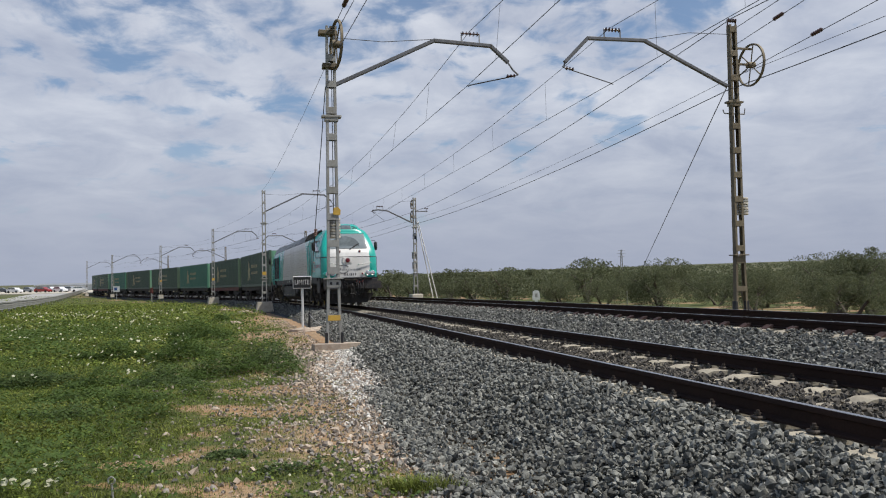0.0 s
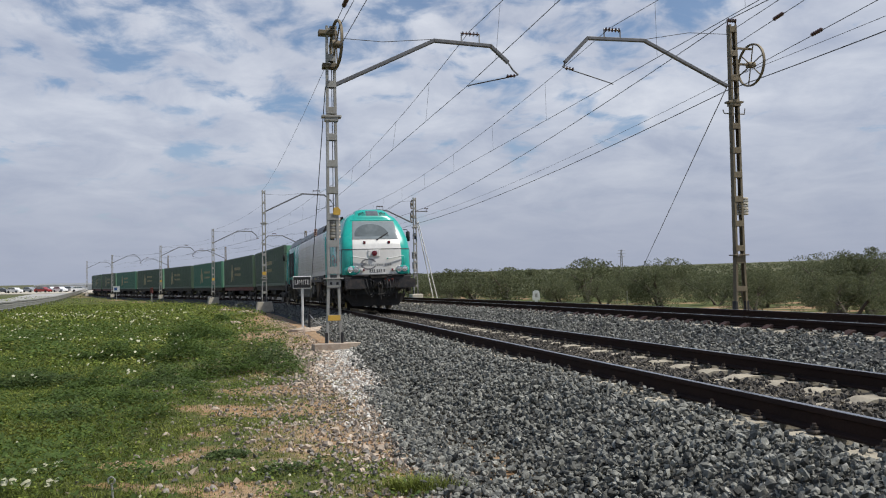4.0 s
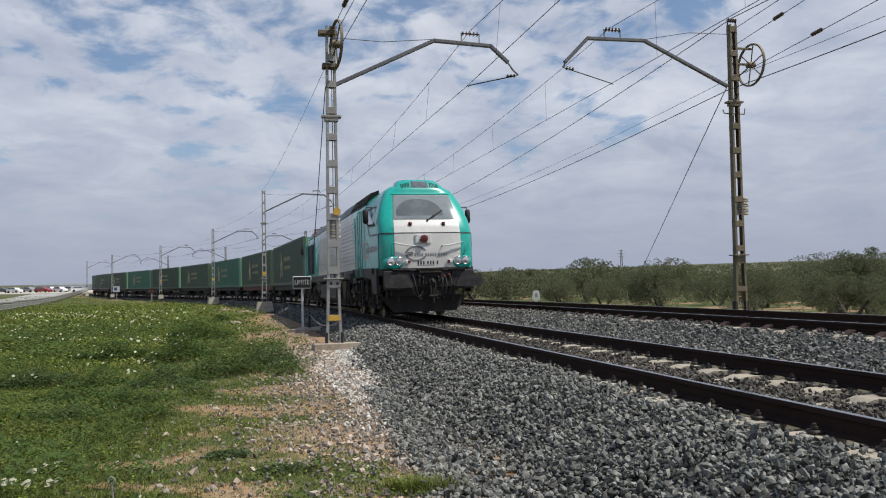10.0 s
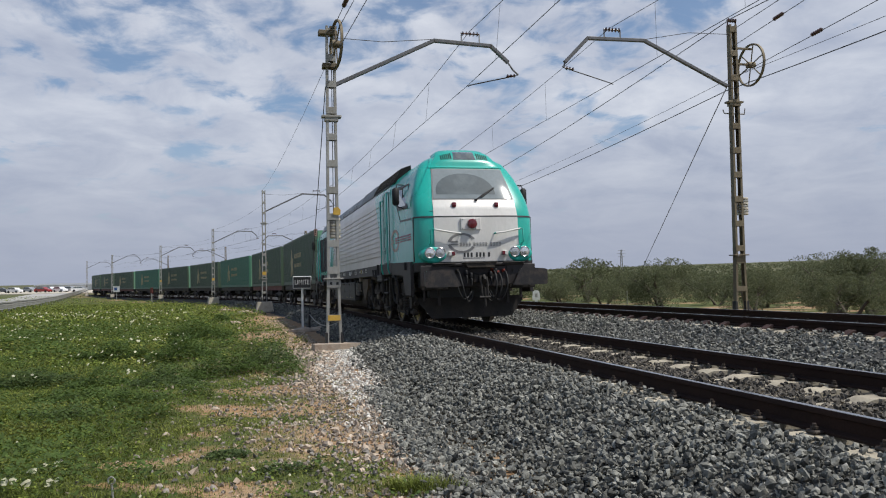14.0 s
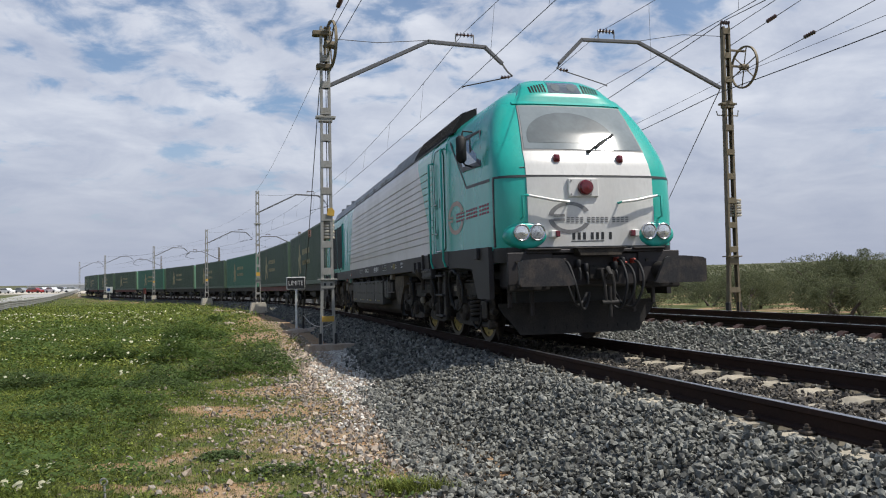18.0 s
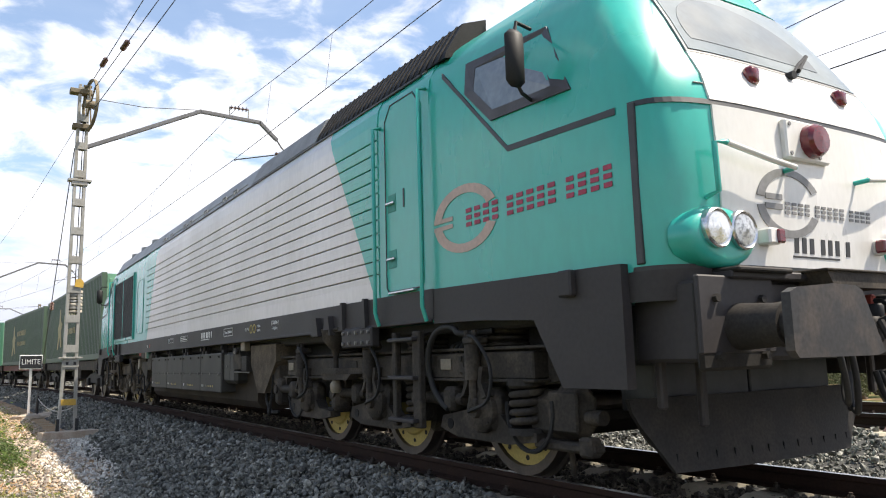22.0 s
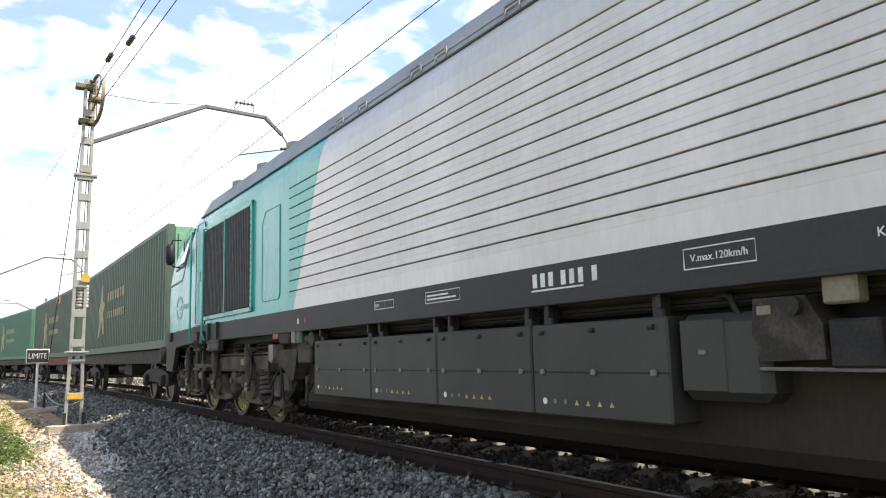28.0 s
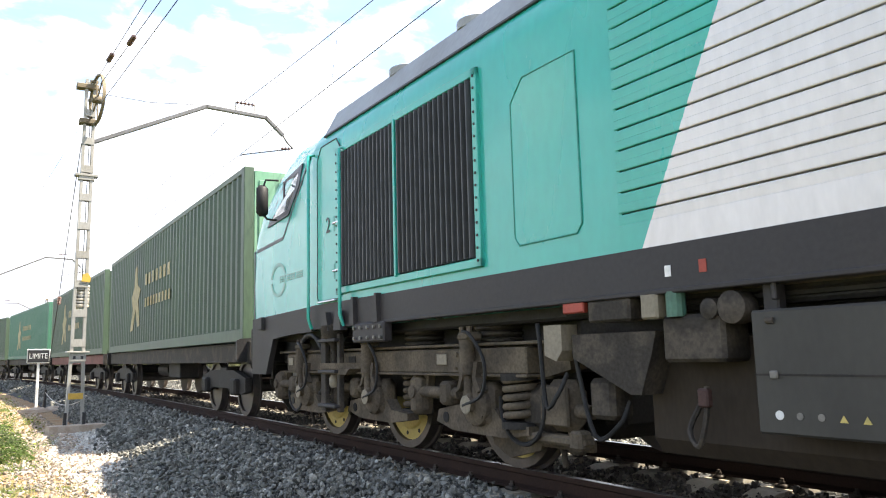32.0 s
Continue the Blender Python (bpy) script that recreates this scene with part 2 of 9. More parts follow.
# ---- mesh helpers ----
class Geo:
    """Collects vertices and faces of one part."""

    def __init__(self):
        self.v, self.f = [], []

    def add(self, verts, faces):
        k = len(self.v)
        self.v += [tuple(p) for p in verts]
        self.f += [tuple(i + k for i in f) for f in faces]
        return self

    def box(self, c, d, bevel=0.0, m=None):
        """Box with centre c and size d, its edges chamfered by bevel."""
        h = [x / 2 for x in d]
        e = min(bevel, min(h) * 0.9)
        if e <= 0:
            vs = [Vector((c[0] + sx * h[0], c[1] + sy * h[1], c[2] + sz * h[2])) for sx in (-1, 1) for sy in (-1, 1) for sz in (-1, 1)]
            fs = [(0, 1, 3, 2), (4, 6, 7, 5), (0, 4, 5, 1), (2, 3, 7, 6), (0, 2, 6, 4), (1, 5, 7, 3)]
        else:
            vs, idx = [], {}
            for sx in (-1, 1):
                for sy in (-1, 1):
                    for sz in (-1, 1):
                        for a in range(3):
                            p = [h[i] - (0 if i == a else e) for i in range(3)]
                            idx[sx, sy, sz, a] = len(vs)
                            vs.append(Vector((c[0] + sx * p[0], c[1] + sy * p[1], c[2] + sz * p[2])))
            fs = []
            for a in range(3):
                b, g = (a + 1) % 3, (a + 2) % 3
                for s in (-1, 1):
                    q = []
                    for t, u in ((-1, -1), (1, -1), (1, 1), (-1, 1)):
                        k = [0, 0, 0]
                        k[a], k[b], k[g] = s, t, u
                        q.append(idx[(*k, a)])
                    fs.append(q if s > 0 else q[::-1])
                for s in (-1, 1):
                    for t in (-1, 1):
                        k1, k2 = [0, 0, 0], [0, 0, 0]
                        k1[b], k1[g], k2[b], k2[g] = s, t, s, t
                        k1[a], k2[a] = -1, 1
                        q = [idx[(*k1, b)], idx[(*k2, b)], idx[(*k2, g)], idx[(*k1, g)]]
                        fs.append(q if s * t > 0 else q[::-1])
            for sx in (-1, 1):
                for sy in (-1, 1):
                    for sz in (-1, 1):
                        q = [idx[sx, sy, sz, a] for a in range(3)]
                        fs.append(q if sx * sy * sz > 0 else q[::-1])
        if m is not None:
            vs = [m @ p for p in vs]
        return self.add(vs, fs)

    def tube(self, p0, p1, r0, r1=None, n=12, caps=True):
        p0, p1 = Vector(p0), Vector(p1)
        r1 = r0 if r1 is None else r1
        z = (p1 - p0).normalized()
        x = z.orthogonal().normalized()
        y = z.cross(x)
        vs = []
        for p, r in ((p0, r0), (p1, r1)):
            for i in range(n):
                a = 2 * math.pi * i / n
                vs.append(p + x * (r * math.cos(a)) + y * (r * math.sin(a)))
        fs = [(i, (i + 1) % n, n + (i + 1) % n, n + i) for i in range(n)]
        if caps:
            fs += [tuple(range(n))[::-1], tuple(range(n, 2 * n))]
        return self.add(vs, fs)

    def pipe(self, pts, r, n=8):
        """Round rod along a line of points, with mitred bends."""
        pts = [Vector(p) for p in pts]
        vs = []
        side = None
        for i, p in enumerate(pts):
            a, b = pts[max(i - 1, 0)], pts[min(i + 1, len(pts) - 1)]
            z = (b - a).normalized()
            side = z.orthogonal().normalized() if side is None else (side - z * side.dot(z)).normalized()
            y = z.cross(side)
            for k in range(n):
                t = 2 * math.pi * k / n
                vs.append(p + side * (r * math.cos(t)) + y * (r * math.sin(t)))
        fs = []
        for i in range(len(pts) - 1):
            for k in range(n):
                fs.append((i * n + k, i * n + (k + 1) % n, (i + 1) * n + (k + 1) % n, (i + 1) * n + k))
        fs += [tuple(range(n))[::-1], tuple(range((len(pts) - 1) * n, len(pts) * n))]
        return self.add(vs, fs)

    def hose(self, pts, r, n=8, fine=5):
        """A pipe whose bends are rounded through the given points."""
        p = [Vector(q) for q in pts]
        p = [2 * p[0] - p[1]] + p + [2 * p[-1] - p[-2]]
        out = []
        for i in range(1, len(p) - 2):
            a, b, c, d = p[i - 1:i + 3]
            for k in range(fine):
                t = k / fine
                out.append(0.5 * (2 * b + (c - a) * t + (2 * a - 5 * b + 4 * c - d) * t * t + (3 * b - a - 3 * c + d) * t ** 3))
        return self.pipe(out + [p[-2]], r, n)

    def prism(self, poly, axis, lo, hi):
        """Polygon of (a, b) drawn along axis x, y or z between lo and hi."""
        n = len(poly)
        put = {"x": lambda a, b, t: (t, a, b), "y": lambda a, b, t: (a, t, b), "z": lambda a, b, t: (a, b, t)}[axis]
        vs = [put(a, b, lo) for a, b in poly] + [put(a, b, hi) for a, b in poly]
        fs = [(i, (i + 1) % n, n + (i + 1) % n, n + i) for i in range(n)] + [tuple(range(n))[::-1], tuple(range(n, 2 * n))]
        return self.add(vs, fs)

    def rings(self, rings, closed=True, caps=True):
        """Skin over rings of equal count."""
        n = len(rings[0])
        vs = [p for r in rings for p in r]
        fs = []
        m = n if closed else n - 1
        for i in range(len(rings) - 1):
            for k in range(m):
                fs.append((i * n + k, i * n + (k + 1) % n, (i + 1) * n + (k + 1) % n, (i + 1) * n + k))
        if caps and closed:
            fs += [tuple(range(n))[::-1], tuple(range((len(rings) - 1) * n, len(rings) * n))]
        return self.add(vs, fs)

    def lathe(self, p, axis, profile, n=20):
        """Profile of (along, radius) turned round axis x, y or z at p."""
        put = {"x": lambda t, a, b: (t, a, b), "y": lambda t, a, b: (a, t, b), "z": lambda t, a, b: (a, b, t)}[axis]
        rr = [[tuple(p[i] + q[i] for i in range(3)) for q in (put(t, r * math.cos(2 * math.pi * k / n), r * math.sin(2 * math.pi * k / n)) for k in range(n))] for t, r in profile]
        return self.rings(rr)

    def turned(self, m):
        self.v = [tuple(m @ Vector(p)) for p in self.v]
        return self


def mesh_of(name, g, mat, smooth=None):
    me = bpy.data.meshes.new(name)
    me.from_pydata(g.v, [], g.f)
    me.materials.append(mat)
    bm = bmesh.new()
    bm.from_mesh(me)
    bmesh.ops.recalc_face_normals(bm, faces=bm.faces)
    bm.to_mesh(me)
    bm.free()
    if smooth:
        for p in me.polygons:
            p.use_smooth = True
        me.set_sharp_from_angle(angle=radians(smooth))
    return me


def part(name, g, mat, parent, label="", at=None, smooth=None):
    ob = new(name, mesh_of(name, g, mat, smooth))
    ob.parent = parent
    if at is not None:
        ob.matrix_basis = at
    return tagged(ob, label)


def thing(name, label, category, at=None, group="", kind=""):
    ob = new(name)
    ob.empty_display_size = 0.2
    if at is not None:
        ob.matrix_basis = at
    return tagged(ob, label, category, group, kind)


def single(name, g, mat, label, category, at=None, group="", kind="", smooth=None):
    ob = new(name, mesh_of(name, g, mat, smooth))
    if at is not None:
        ob.matrix_basis = at
    return tagged(ob, label, category, group, kind)


# ---- the line: arc length s along track one, v to the right of travel, w up from the rail ----
GRADE, CANT = 0.0113, 0.0088
STEP = 0.5
S_GRID = np.arange(-420.0, 160.0, STEP)
_k = np.interp(S_GRID, [-260, -150, -120, -85, -40, -10, 25, 60], [0.004, 0.004, 0.002, -0.0035, -0.005, -0.00258, 0.00228, 0.0])
_i0 = int(np.argmin(abs(S_GRID)))
_a = np.r_[0, np.cumsum((_k[1:] + _k[:-1]) / 2 * STEP)]
S_ANG = _a - _a[_i0] - 1.32430
_x = np.r_[0, np.cumsum((np.cos(S_ANG[1:]) + np.cos(S_ANG[:-1])) / 2 * STEP)]
_y = np.r_[0, np.cumsum((np.sin(S_ANG[1:]) + np.sin(S_ANG[:-1])) / 2 * STEP)]
S_X, S_Y = _x - _x[_i0], _y - _y[_i0] + 19.445


def rail_z(s):
    return GRADE * s + 0.04 * max(0.0, -15 - s) ** 2 / 1000


def angle_at(s):
    return float(np.interp(s, S_GRID, S_ANG))


def at_line(s, v=0.0, w=0.0):
    a = angle_at(s)
    k = v + CANT * w
    return Vector((float(np.interp(s, S_GRID, S_X)) + math.sin(a) * k, float(np.interp(s, S_GRID, S_Y)) - math.cos(a) * k, w - CANT * v + rail_z(s)))


def frame_at(s, v=0.0, w=0.0, turn=0.0):
    """Pose on the line: x along travel, y to the left, z up."""
    return Matrix.Translation(at_line(s, v, w)) @ Matrix.Rotation(angle_at(s) + turn, 4, "Z")


def vehicle_at(s, half):
    """Pose of a vehicle whose bogies stand half metres before and behind s."""
    p, q = at_line(s + half), at_line(s - half)
    x = (p - q).normalized()
    y = Vector((0, 0, 1)).cross(x).normalized()
    z = x.cross(y)
    y, z = y * math.cos(CANT) + z * math.sin(CANT), z * math.cos(CANT) - y * math.sin(CANT)
    m = Matrix((x, y, z)).transposed().to_4x4()
    m.translation = (p + q) / 2
    return m


def sweep(g, s0, s1, step, section):
    """Section of (v, w) drawn along the line."""
    n = max(2, int(abs(s1 - s0) / step) + 1)
    g.rings([[at_line(s0 + (s1 - s0) * i / (n - 1), v, w) for v, w in section] for i in range(n)])
    return g


TRACK2_V, TRACK2_W = -4.65, 0.20


# ---- ground ----
def track_coords(x, y):
    """Nearest s and signed v for arrays of points."""
    s, v = np.empty_like(x), np.empty_like(x)
    pts = np.c_[S_X[::4], S_Y[::4]]
    for i in range(0, len(x), 4000):
        d = (x[i:i + 4000, None] - pts[:, 0]) ** 2 + (y[i:i + 4000, None] - pts[:, 1]) ** 2
        j = d.argmin(1)
        s[i:i + 4000] = S_GRID[::4][j]
        a = S_ANG[::4][j]
        v[i:i + 4000] = (x[i:i + 4000] - pts[j, 0]) * np.sin(a) - (y[i:i + 4000] - pts[j, 1]) * np.cos(a)
    return s, v


def ground_height(x, y):
    s, v = track_coords(x, y)
    sc = np.clip(s, -160, 60)
    rz = GRADE * sc + 0.04 * np.maximum(0, -15 - sc) ** 2 / 1000
    prof = np.interp(v, [-400, -40, -14, -9.5, -8.2, -6.0, 1.5, 2.3, 2.75, 3.6, 6, 14, 40, 90], [-1.2, -0.75, -0.55, -0.40, -0.25, -0.45, -0.65, -0.62, -0.485, -0.47, -0.47, -0.50, -0.55, -0.9])
    far = np.clip((np.hypot(x, y) - 120) / 200, 0, 1)
    z = rz * (1 - far) + prof
    bumps = 0.05 * np.sin(x * 0.9 + 1.3 * np.sin(y * 0.5)) * np.cos(y * 0.7 + 0.6 * np.sin(x * 0.8)) + 0.03 * np.sin(x * 2.3 + y * 1.7)
    z += bumps * np.clip((v - 3.2) / 2, 0, 1) * np.clip(1 - (np.hypot(x, y) - 60) / 60, 0, 1)
    hill = np.clip((np.hypot(x, y) - 350) / 900, 0, 1)
    ang = np.degrees(np.arctan2(x, y))
    z += hill * np.interp(ang, [-60, -20, -8, 0, 12, 30, 60, 90], [3, 3, 7, 11, 15, 19, 16, 10])
    return z


def soft_noise(x, y, scale, seed):
    """Smooth value noise, 0 to 1."""
    rng = np.random.RandomState(seed)
    tab = rng.rand(256, 256)
    fx, fy = x * scale, y * scale
    ix, iy = np.floor(fx).astype(int), np.floor(fy).astype(int)
    tx, ty = fx - ix, fy - iy
    tx, ty = tx * tx * (3 - 2 * tx), ty * ty * (3 - 2 * ty)
    g = lambda a, b: tab[a % 256, b % 256]
    return (g(ix, iy) * (1 - tx) + g(ix + 1, iy) * tx) * (1 - ty) + (g(ix, iy + 1) * (1 - tx) + g(ix + 1, iy + 1) * tx) * ty


PATCHES = [(-2.9, 10.4, 1.2, 0.35, 0.42), (-4.4, 15.5, 1.0, 0.35, 0.4), (-2.5, 8.6, 0.85, 0.35, 0.45), (-4.6, 22.5, 1.7, 2.2, 0.6), (-2.65, 6.05, 0.5, 0.25, 0.4), (-2.1, 5.25, 0.7, 0.15, 0.42), (-7.2, 35, 2.0, 4.0, 0.5), (-1.9, 7.6, 0.6, 0.4, 0.25), (-6.3, 17.8, 0.9, 0.4, 0.4), (-5.6, 15.6, 0.6, 0.3, 0.35)]


def bare_share(x, y):
    """How far bare earth shows through the grass: 0 grass, 1 earth."""
    s, v = track_coords(x, y)
    n = 0.36 * soft_noise(x, y, 0.55, 3) + 0.34 * soft_noise(x + 7, y + 3, 1.6, 4) + 0.3 * soft_noise(x, y, 4.2, 6)
    k = np.interp(v, [2.5, 3.3, 3.8, 4.4, 5.2, 6.5, 8, 12], [0.58, 0.36, 0.14, 0.04, 0.0, -0.06, -0.14, -0.25])
    for px, py, rx, ry, a in PATCHES:
        k = k + a * np.exp(-(((x - px) / rx) ** 2 + ((y - py) / ry) ** 2))
    left = np.clip((n + k - 0.52) / 0.28, 0, 0.92)
    right = np.clip((n - 0.44) / 0.25, 0, 0.85)
    return np.where(v > 0, left, right)


def sparse_share(x, y):
    """How thin the grass grows on the stony strip beside the line."""
    s, v = track_coords(x, y)
    k = np.interp(v, [3.0, 5.0, 6.2, 7.8], [0.85, 0.76, 0.40, 0.0]) * np.interp(y, [4, 13, 22, 40], [1, 0.95, 0.6, 0.3])
    return np.clip(k * (0.25 + 0.75 * soft_noise(x, y, 1.1, 33) + 0.75 * soft_noise(x, y, 3.3, 34)), 0, 0.93)


def build_ground():
    def axis(lo_fine, hi_fine, fine, far):
        a = list(np.arange(lo_fine, hi_fine, fine))
        d, out, p = fine, [], hi_fine
        while p < far:
            out.append(p)
            d *= 1.16
            p += d
        d, neg, p = fine, [], lo_fine
        while p > -far:
            d *= 1.16
            p -= d
            neg.append(p)
        return np.array(neg[::-1] + a + out + [far])
    xs, ys = axis(-14, 3, 0.14, 3600), axis(4.0, 30, 0.14, 3600)
    X, Y = np.meshgrid(xs, ys)
    x, y = X.ravel(), Y.ravel()
    z = ground_height(x, y)
    nx, ny = len(xs), len(ys)
    i = np.arange((ny - 1) * nx).reshape(ny - 1, nx)[:, :-1].ravel()
    faces = np.c_[i, i + 1, i + nx + 1, i + nx]
    me = bpy.data.meshes.new("ground")
    me.from_pydata(np.c_[x, y, z].tolist(), [], faces.tolist())
    for p in me.polygons:
        p.use_smooth = True
    me.materials.append(GROUND)
    at = me.attributes.new("bare", "FLOAT", "POINT")
    at.data.foreach_set("value", np.maximum(bare_share(x, y), 0.45 * sparse_share(x, y) * (track_coords(x, y)[1] > 0)).astype(np.float32))
    return tagged(new("ground", me), "grass, bare reddish earth and pale stones", "ground", kind="structure")


def ground_material():
    """Grass with bare earthy patches near the line; dry fields far off."""
    m = bpy.data.materials.new("grass_and_earth")
    m.use_nodes = True
    nt = m.node_tree
    N, L = nt.nodes.new, nt.links.new
    b = nt.nodes["Principled BSDF"]
    b.inputs["Roughness"].default_value = 0.95
    b.inputs["Specular IOR Level"].default_value = 0.2
    tc = N("ShaderNodeTexCoord")

    def noise_node(scale, detail=4, rough=0.55):
        n = N("ShaderNodeTexNoise")
        n.inputs["Scale"].default_value, n.inputs["Detail"].default_value, n.inputs["Roughness"].default_value = scale, detail, rough
        L(tc.outputs["Object"], n.inputs["Vector"])
        return n.outputs["Fac"]

    def rng(v, a, b2, lo=0.0, hi=1.0):
        n = N("ShaderNodeMapRange")
        L(v, n.inputs["Value"])
        n.inputs["From Min"].default_value, n.inputs["From Max"].default_value = a, b2
        n.inputs["To Min"].default_value, n.inputs["To Max"].default_value = lo, hi
        return n.outputs[0]

    def mix(f, a, b2):
        n = N("ShaderNodeMix")
        n.data_type = "RGBA"
        L(f, n.inputs["Factor"])
        for k, v in (("A", a), ("B", b2)):
            if isinstance(v, tuple):
                n.inputs[k].default_value = (*v, 1)
            else:
                L(v, n.inputs[k])
        return n.outputs["Result"]

    def op(kind, a, b2):
        n = N("ShaderNodeMath")
        n.operation = kind
        for i, v in enumerate((a, b2)):
            if isinstance(v, (int, float)):
                n.inputs[i].default_value = v
            else:
                L(v, n.inputs[i])
        return n.outputs[0]
    grass = mix(rng(noise_node(1.1), 0.35, 0.65), (0.085, 0.105, 0.030), (0.130, 0.132, 0.050))
    grass = mix(rng(noise_node(24, 3), 0.35, 0.7), grass, (0.06, 0.08, 0.025))
    earth = mix(rng(noise_node(2.6, 5), 0.35, 0.65), (0.33, 0.19, 0.095), (0.36, 0.265, 0.165))
    earth = mix(rng(noise_node(38, 3), 0.5, 0.7), earth, (0.17, 0.125, 0.085))
    at = N("ShaderNodeAttribute")
    at.attribute_name = "bare"
    bare = rng(op("ADD", op("MULTIPLY", at.outputs["Fac"], 1.2), op("MULTIPLY", noise_node(5.5, 5, 0.65), 0.9)), 0.85, 1.15)
    dist = N("ShaderNodeVectorMath")
    dist.operation = "LENGTH"
    L(tc.outputs["Object"], dist.inputs[0])
    far = rng(dist.outputs["Value"], 90, 260)
    col = mix(bare, grass, earth)
    field = mix(rng(noise_node(0.012, 3), 0.42, 0.58), (0.075, 0.088, 0.042), (0.13, 0.125, 0.07))
    col = mix(far, col, field)
    L(col, b.inputs["Base Color"])
    bp = N("ShaderNodeBump")
    bp.inputs["Strength"].default_value, bp.inputs["Distance"].default_value = 0.7, 0.03
    L(noise_node(26, 4), bp.inputs["Height"]), L(bp.outputs[0], b.inputs["Normal"])
    return m


GROUND = ground_material()
build_ground()


# ---- track ----
def rail_section(v0, w0):
    head = [(-0.033, -0.012), (-0.026, 0.0), (0.026, 0.0), (0.033, -0.012), (0.034, -0.036), (0.010, -0.05), (0.009, -0.125), (0.066, -0.143), (0.068, -0.159),
            (-0.068, -0.159), (-0.066, -0.143), (-0.009, -0.125), (-0.010, -0.05), (-0.034, -0.036)]
    return [(v0 + a, w0 + b) for a, b in head]


def build_track():
    for n, (vc, wc) in enumerate(((0.0, 0.0), (TRACK2_V, TRACK2_W))):
        for side in (1, -1):
            v = vc + side * 0.868
            ob = single("rail", sweep(Geo(), -230, 60, 1.0, rail_section(v, wc)), RAIL_SIDE, "rust-brown steel rail on concrete sleepers", "rail", group="rails of the double line", smooth=30)
            top = sweep(Geo(), -230, 60, 1.0, [(v - 0.024, wc + 0.0005), (v + 0.024, wc + 0.0005), (v + 0.024, wc + 0.0025), (v - 0.024, wc + 0.0025)])
            part("running_surface", top, RAIL_TOP, ob, "polished steel top of the rail head")
    # ballast bed under both tracks, its dark colour standing for shade in the stone gaps
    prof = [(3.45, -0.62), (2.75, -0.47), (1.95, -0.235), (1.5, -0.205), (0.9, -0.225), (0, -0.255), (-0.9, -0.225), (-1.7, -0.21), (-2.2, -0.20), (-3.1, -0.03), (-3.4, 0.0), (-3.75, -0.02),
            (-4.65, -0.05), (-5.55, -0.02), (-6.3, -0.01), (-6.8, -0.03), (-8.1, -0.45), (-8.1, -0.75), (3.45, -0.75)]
    single("ballast_bed", sweep(Geo(), -230, 60, 1.0, prof), BALLAST_BED, "crushed-stone ballast bed, coloured dark for the shade between stones", "ballast", kind="structure")


build_track()


# ---- locomotive: x forward, y to the left, z up from the rail; the side that faces the path is y < 0 ----
LOCO_C = -0.16          # middle between the bogies
SIDE_V = 1.42
MID = [(1.42, 1.23), (1.42, 3.20), (1.405, 3.32), (1.345, 3.45), (1.14, 3.70), (0.60, 3.80), (0.0, 3.82)]


def mid_half(w):
    """Half width of the body's cross-section at height w."""
    pts = sorted(MID[1:], key=lambda p: p[1])
    return float(np.interp(w, [p[1] for p in pts], [p[0] for p in pts]))


LEVELS = [1.23, 1.42, 1.9, 2.40, 2.62, 2.83, 3.10, 3.35, 3.55, 3.72, 3.86, 3.95, 4.0]
NOSE_U = [10.98, 11.0, 11.03, 11.01, 10.94, 10.82, 10.66, 10.50, 10.36, 10.22, 10.02, 9.75, 9.45]
NOSE_H = [1.37, 1.375, 1.38, 1.375, 1.36, 1.34, 1.27, 1.19, 1.10, 1.0, 0.82, 0.62, 0.3]
BACK_U = 8.45


def nose_u(w):
    return float(np.interp(w, LEVELS, NOSE_U))


def nose_h(w):
    return float(np.interp(w, LEVELS, NOSE_H))


def front_u(v, w, off=0.0):
    """Where the cab's face lies, measured from the middle of the locomotive's own origin."""
    h, d = nose_h(w), 0.5
    return nose_u(w) - d + d * max(0.0, 1 - min(1, abs(v) / h) ** 4) ** 0.25 + off


def cab_side(u, w):
    """Half width of the cab's side wall."""
    b, f = (mid_half(w) if w < 3.8 else nose_h(w)), nose_h(w)
    k = min(1, max(0, (u - BACK_U) / (nose_u(w) - 0.5 - BACK_U)))
    return b + (f - b) * k


def side_y(u, w):
    u2 = abs(u - LOCO_C) + LOCO_C
    return cab_side(u2, w) if u2 > BACK_U else mid_half(w)


def cab_shell():
    rings = []
    for w in LEVELS:
        row = []
        h, un = nose_h(w), nose_u(w)
        back = BACK_U if w < 3.8 else BACK_U + 0.35
        b = mid_half(w) if w < 3.8 else h
        half = [(back, b)] + [(back + (un - 0.5 - back) * t, b + (h - b) * t) for t in (0.35, 0.7, 1.0)]
        for k in range(1, 13):
            a = math.pi / 2 * k / 12
            half.append((un - 0.5 + 0.5 * math.sin(a) ** 0.5, h * max(0.0, math.cos(a)) ** 0.5))
        row = [(u, -v, w) for u, v in half] + [(u, v, w) for u, v in half[-2::-1]]
        rings.append(row)
    return Geo().rings(rings)


def mirror_end(g):
    """The same shape at the other end of the locomotive."""
    k = Geo()
    k.v = [(2 * LOCO_C - x, -y, z) for x, y, z in g.v]
    k.f = [f[::-1] for f in g.f]
    return k


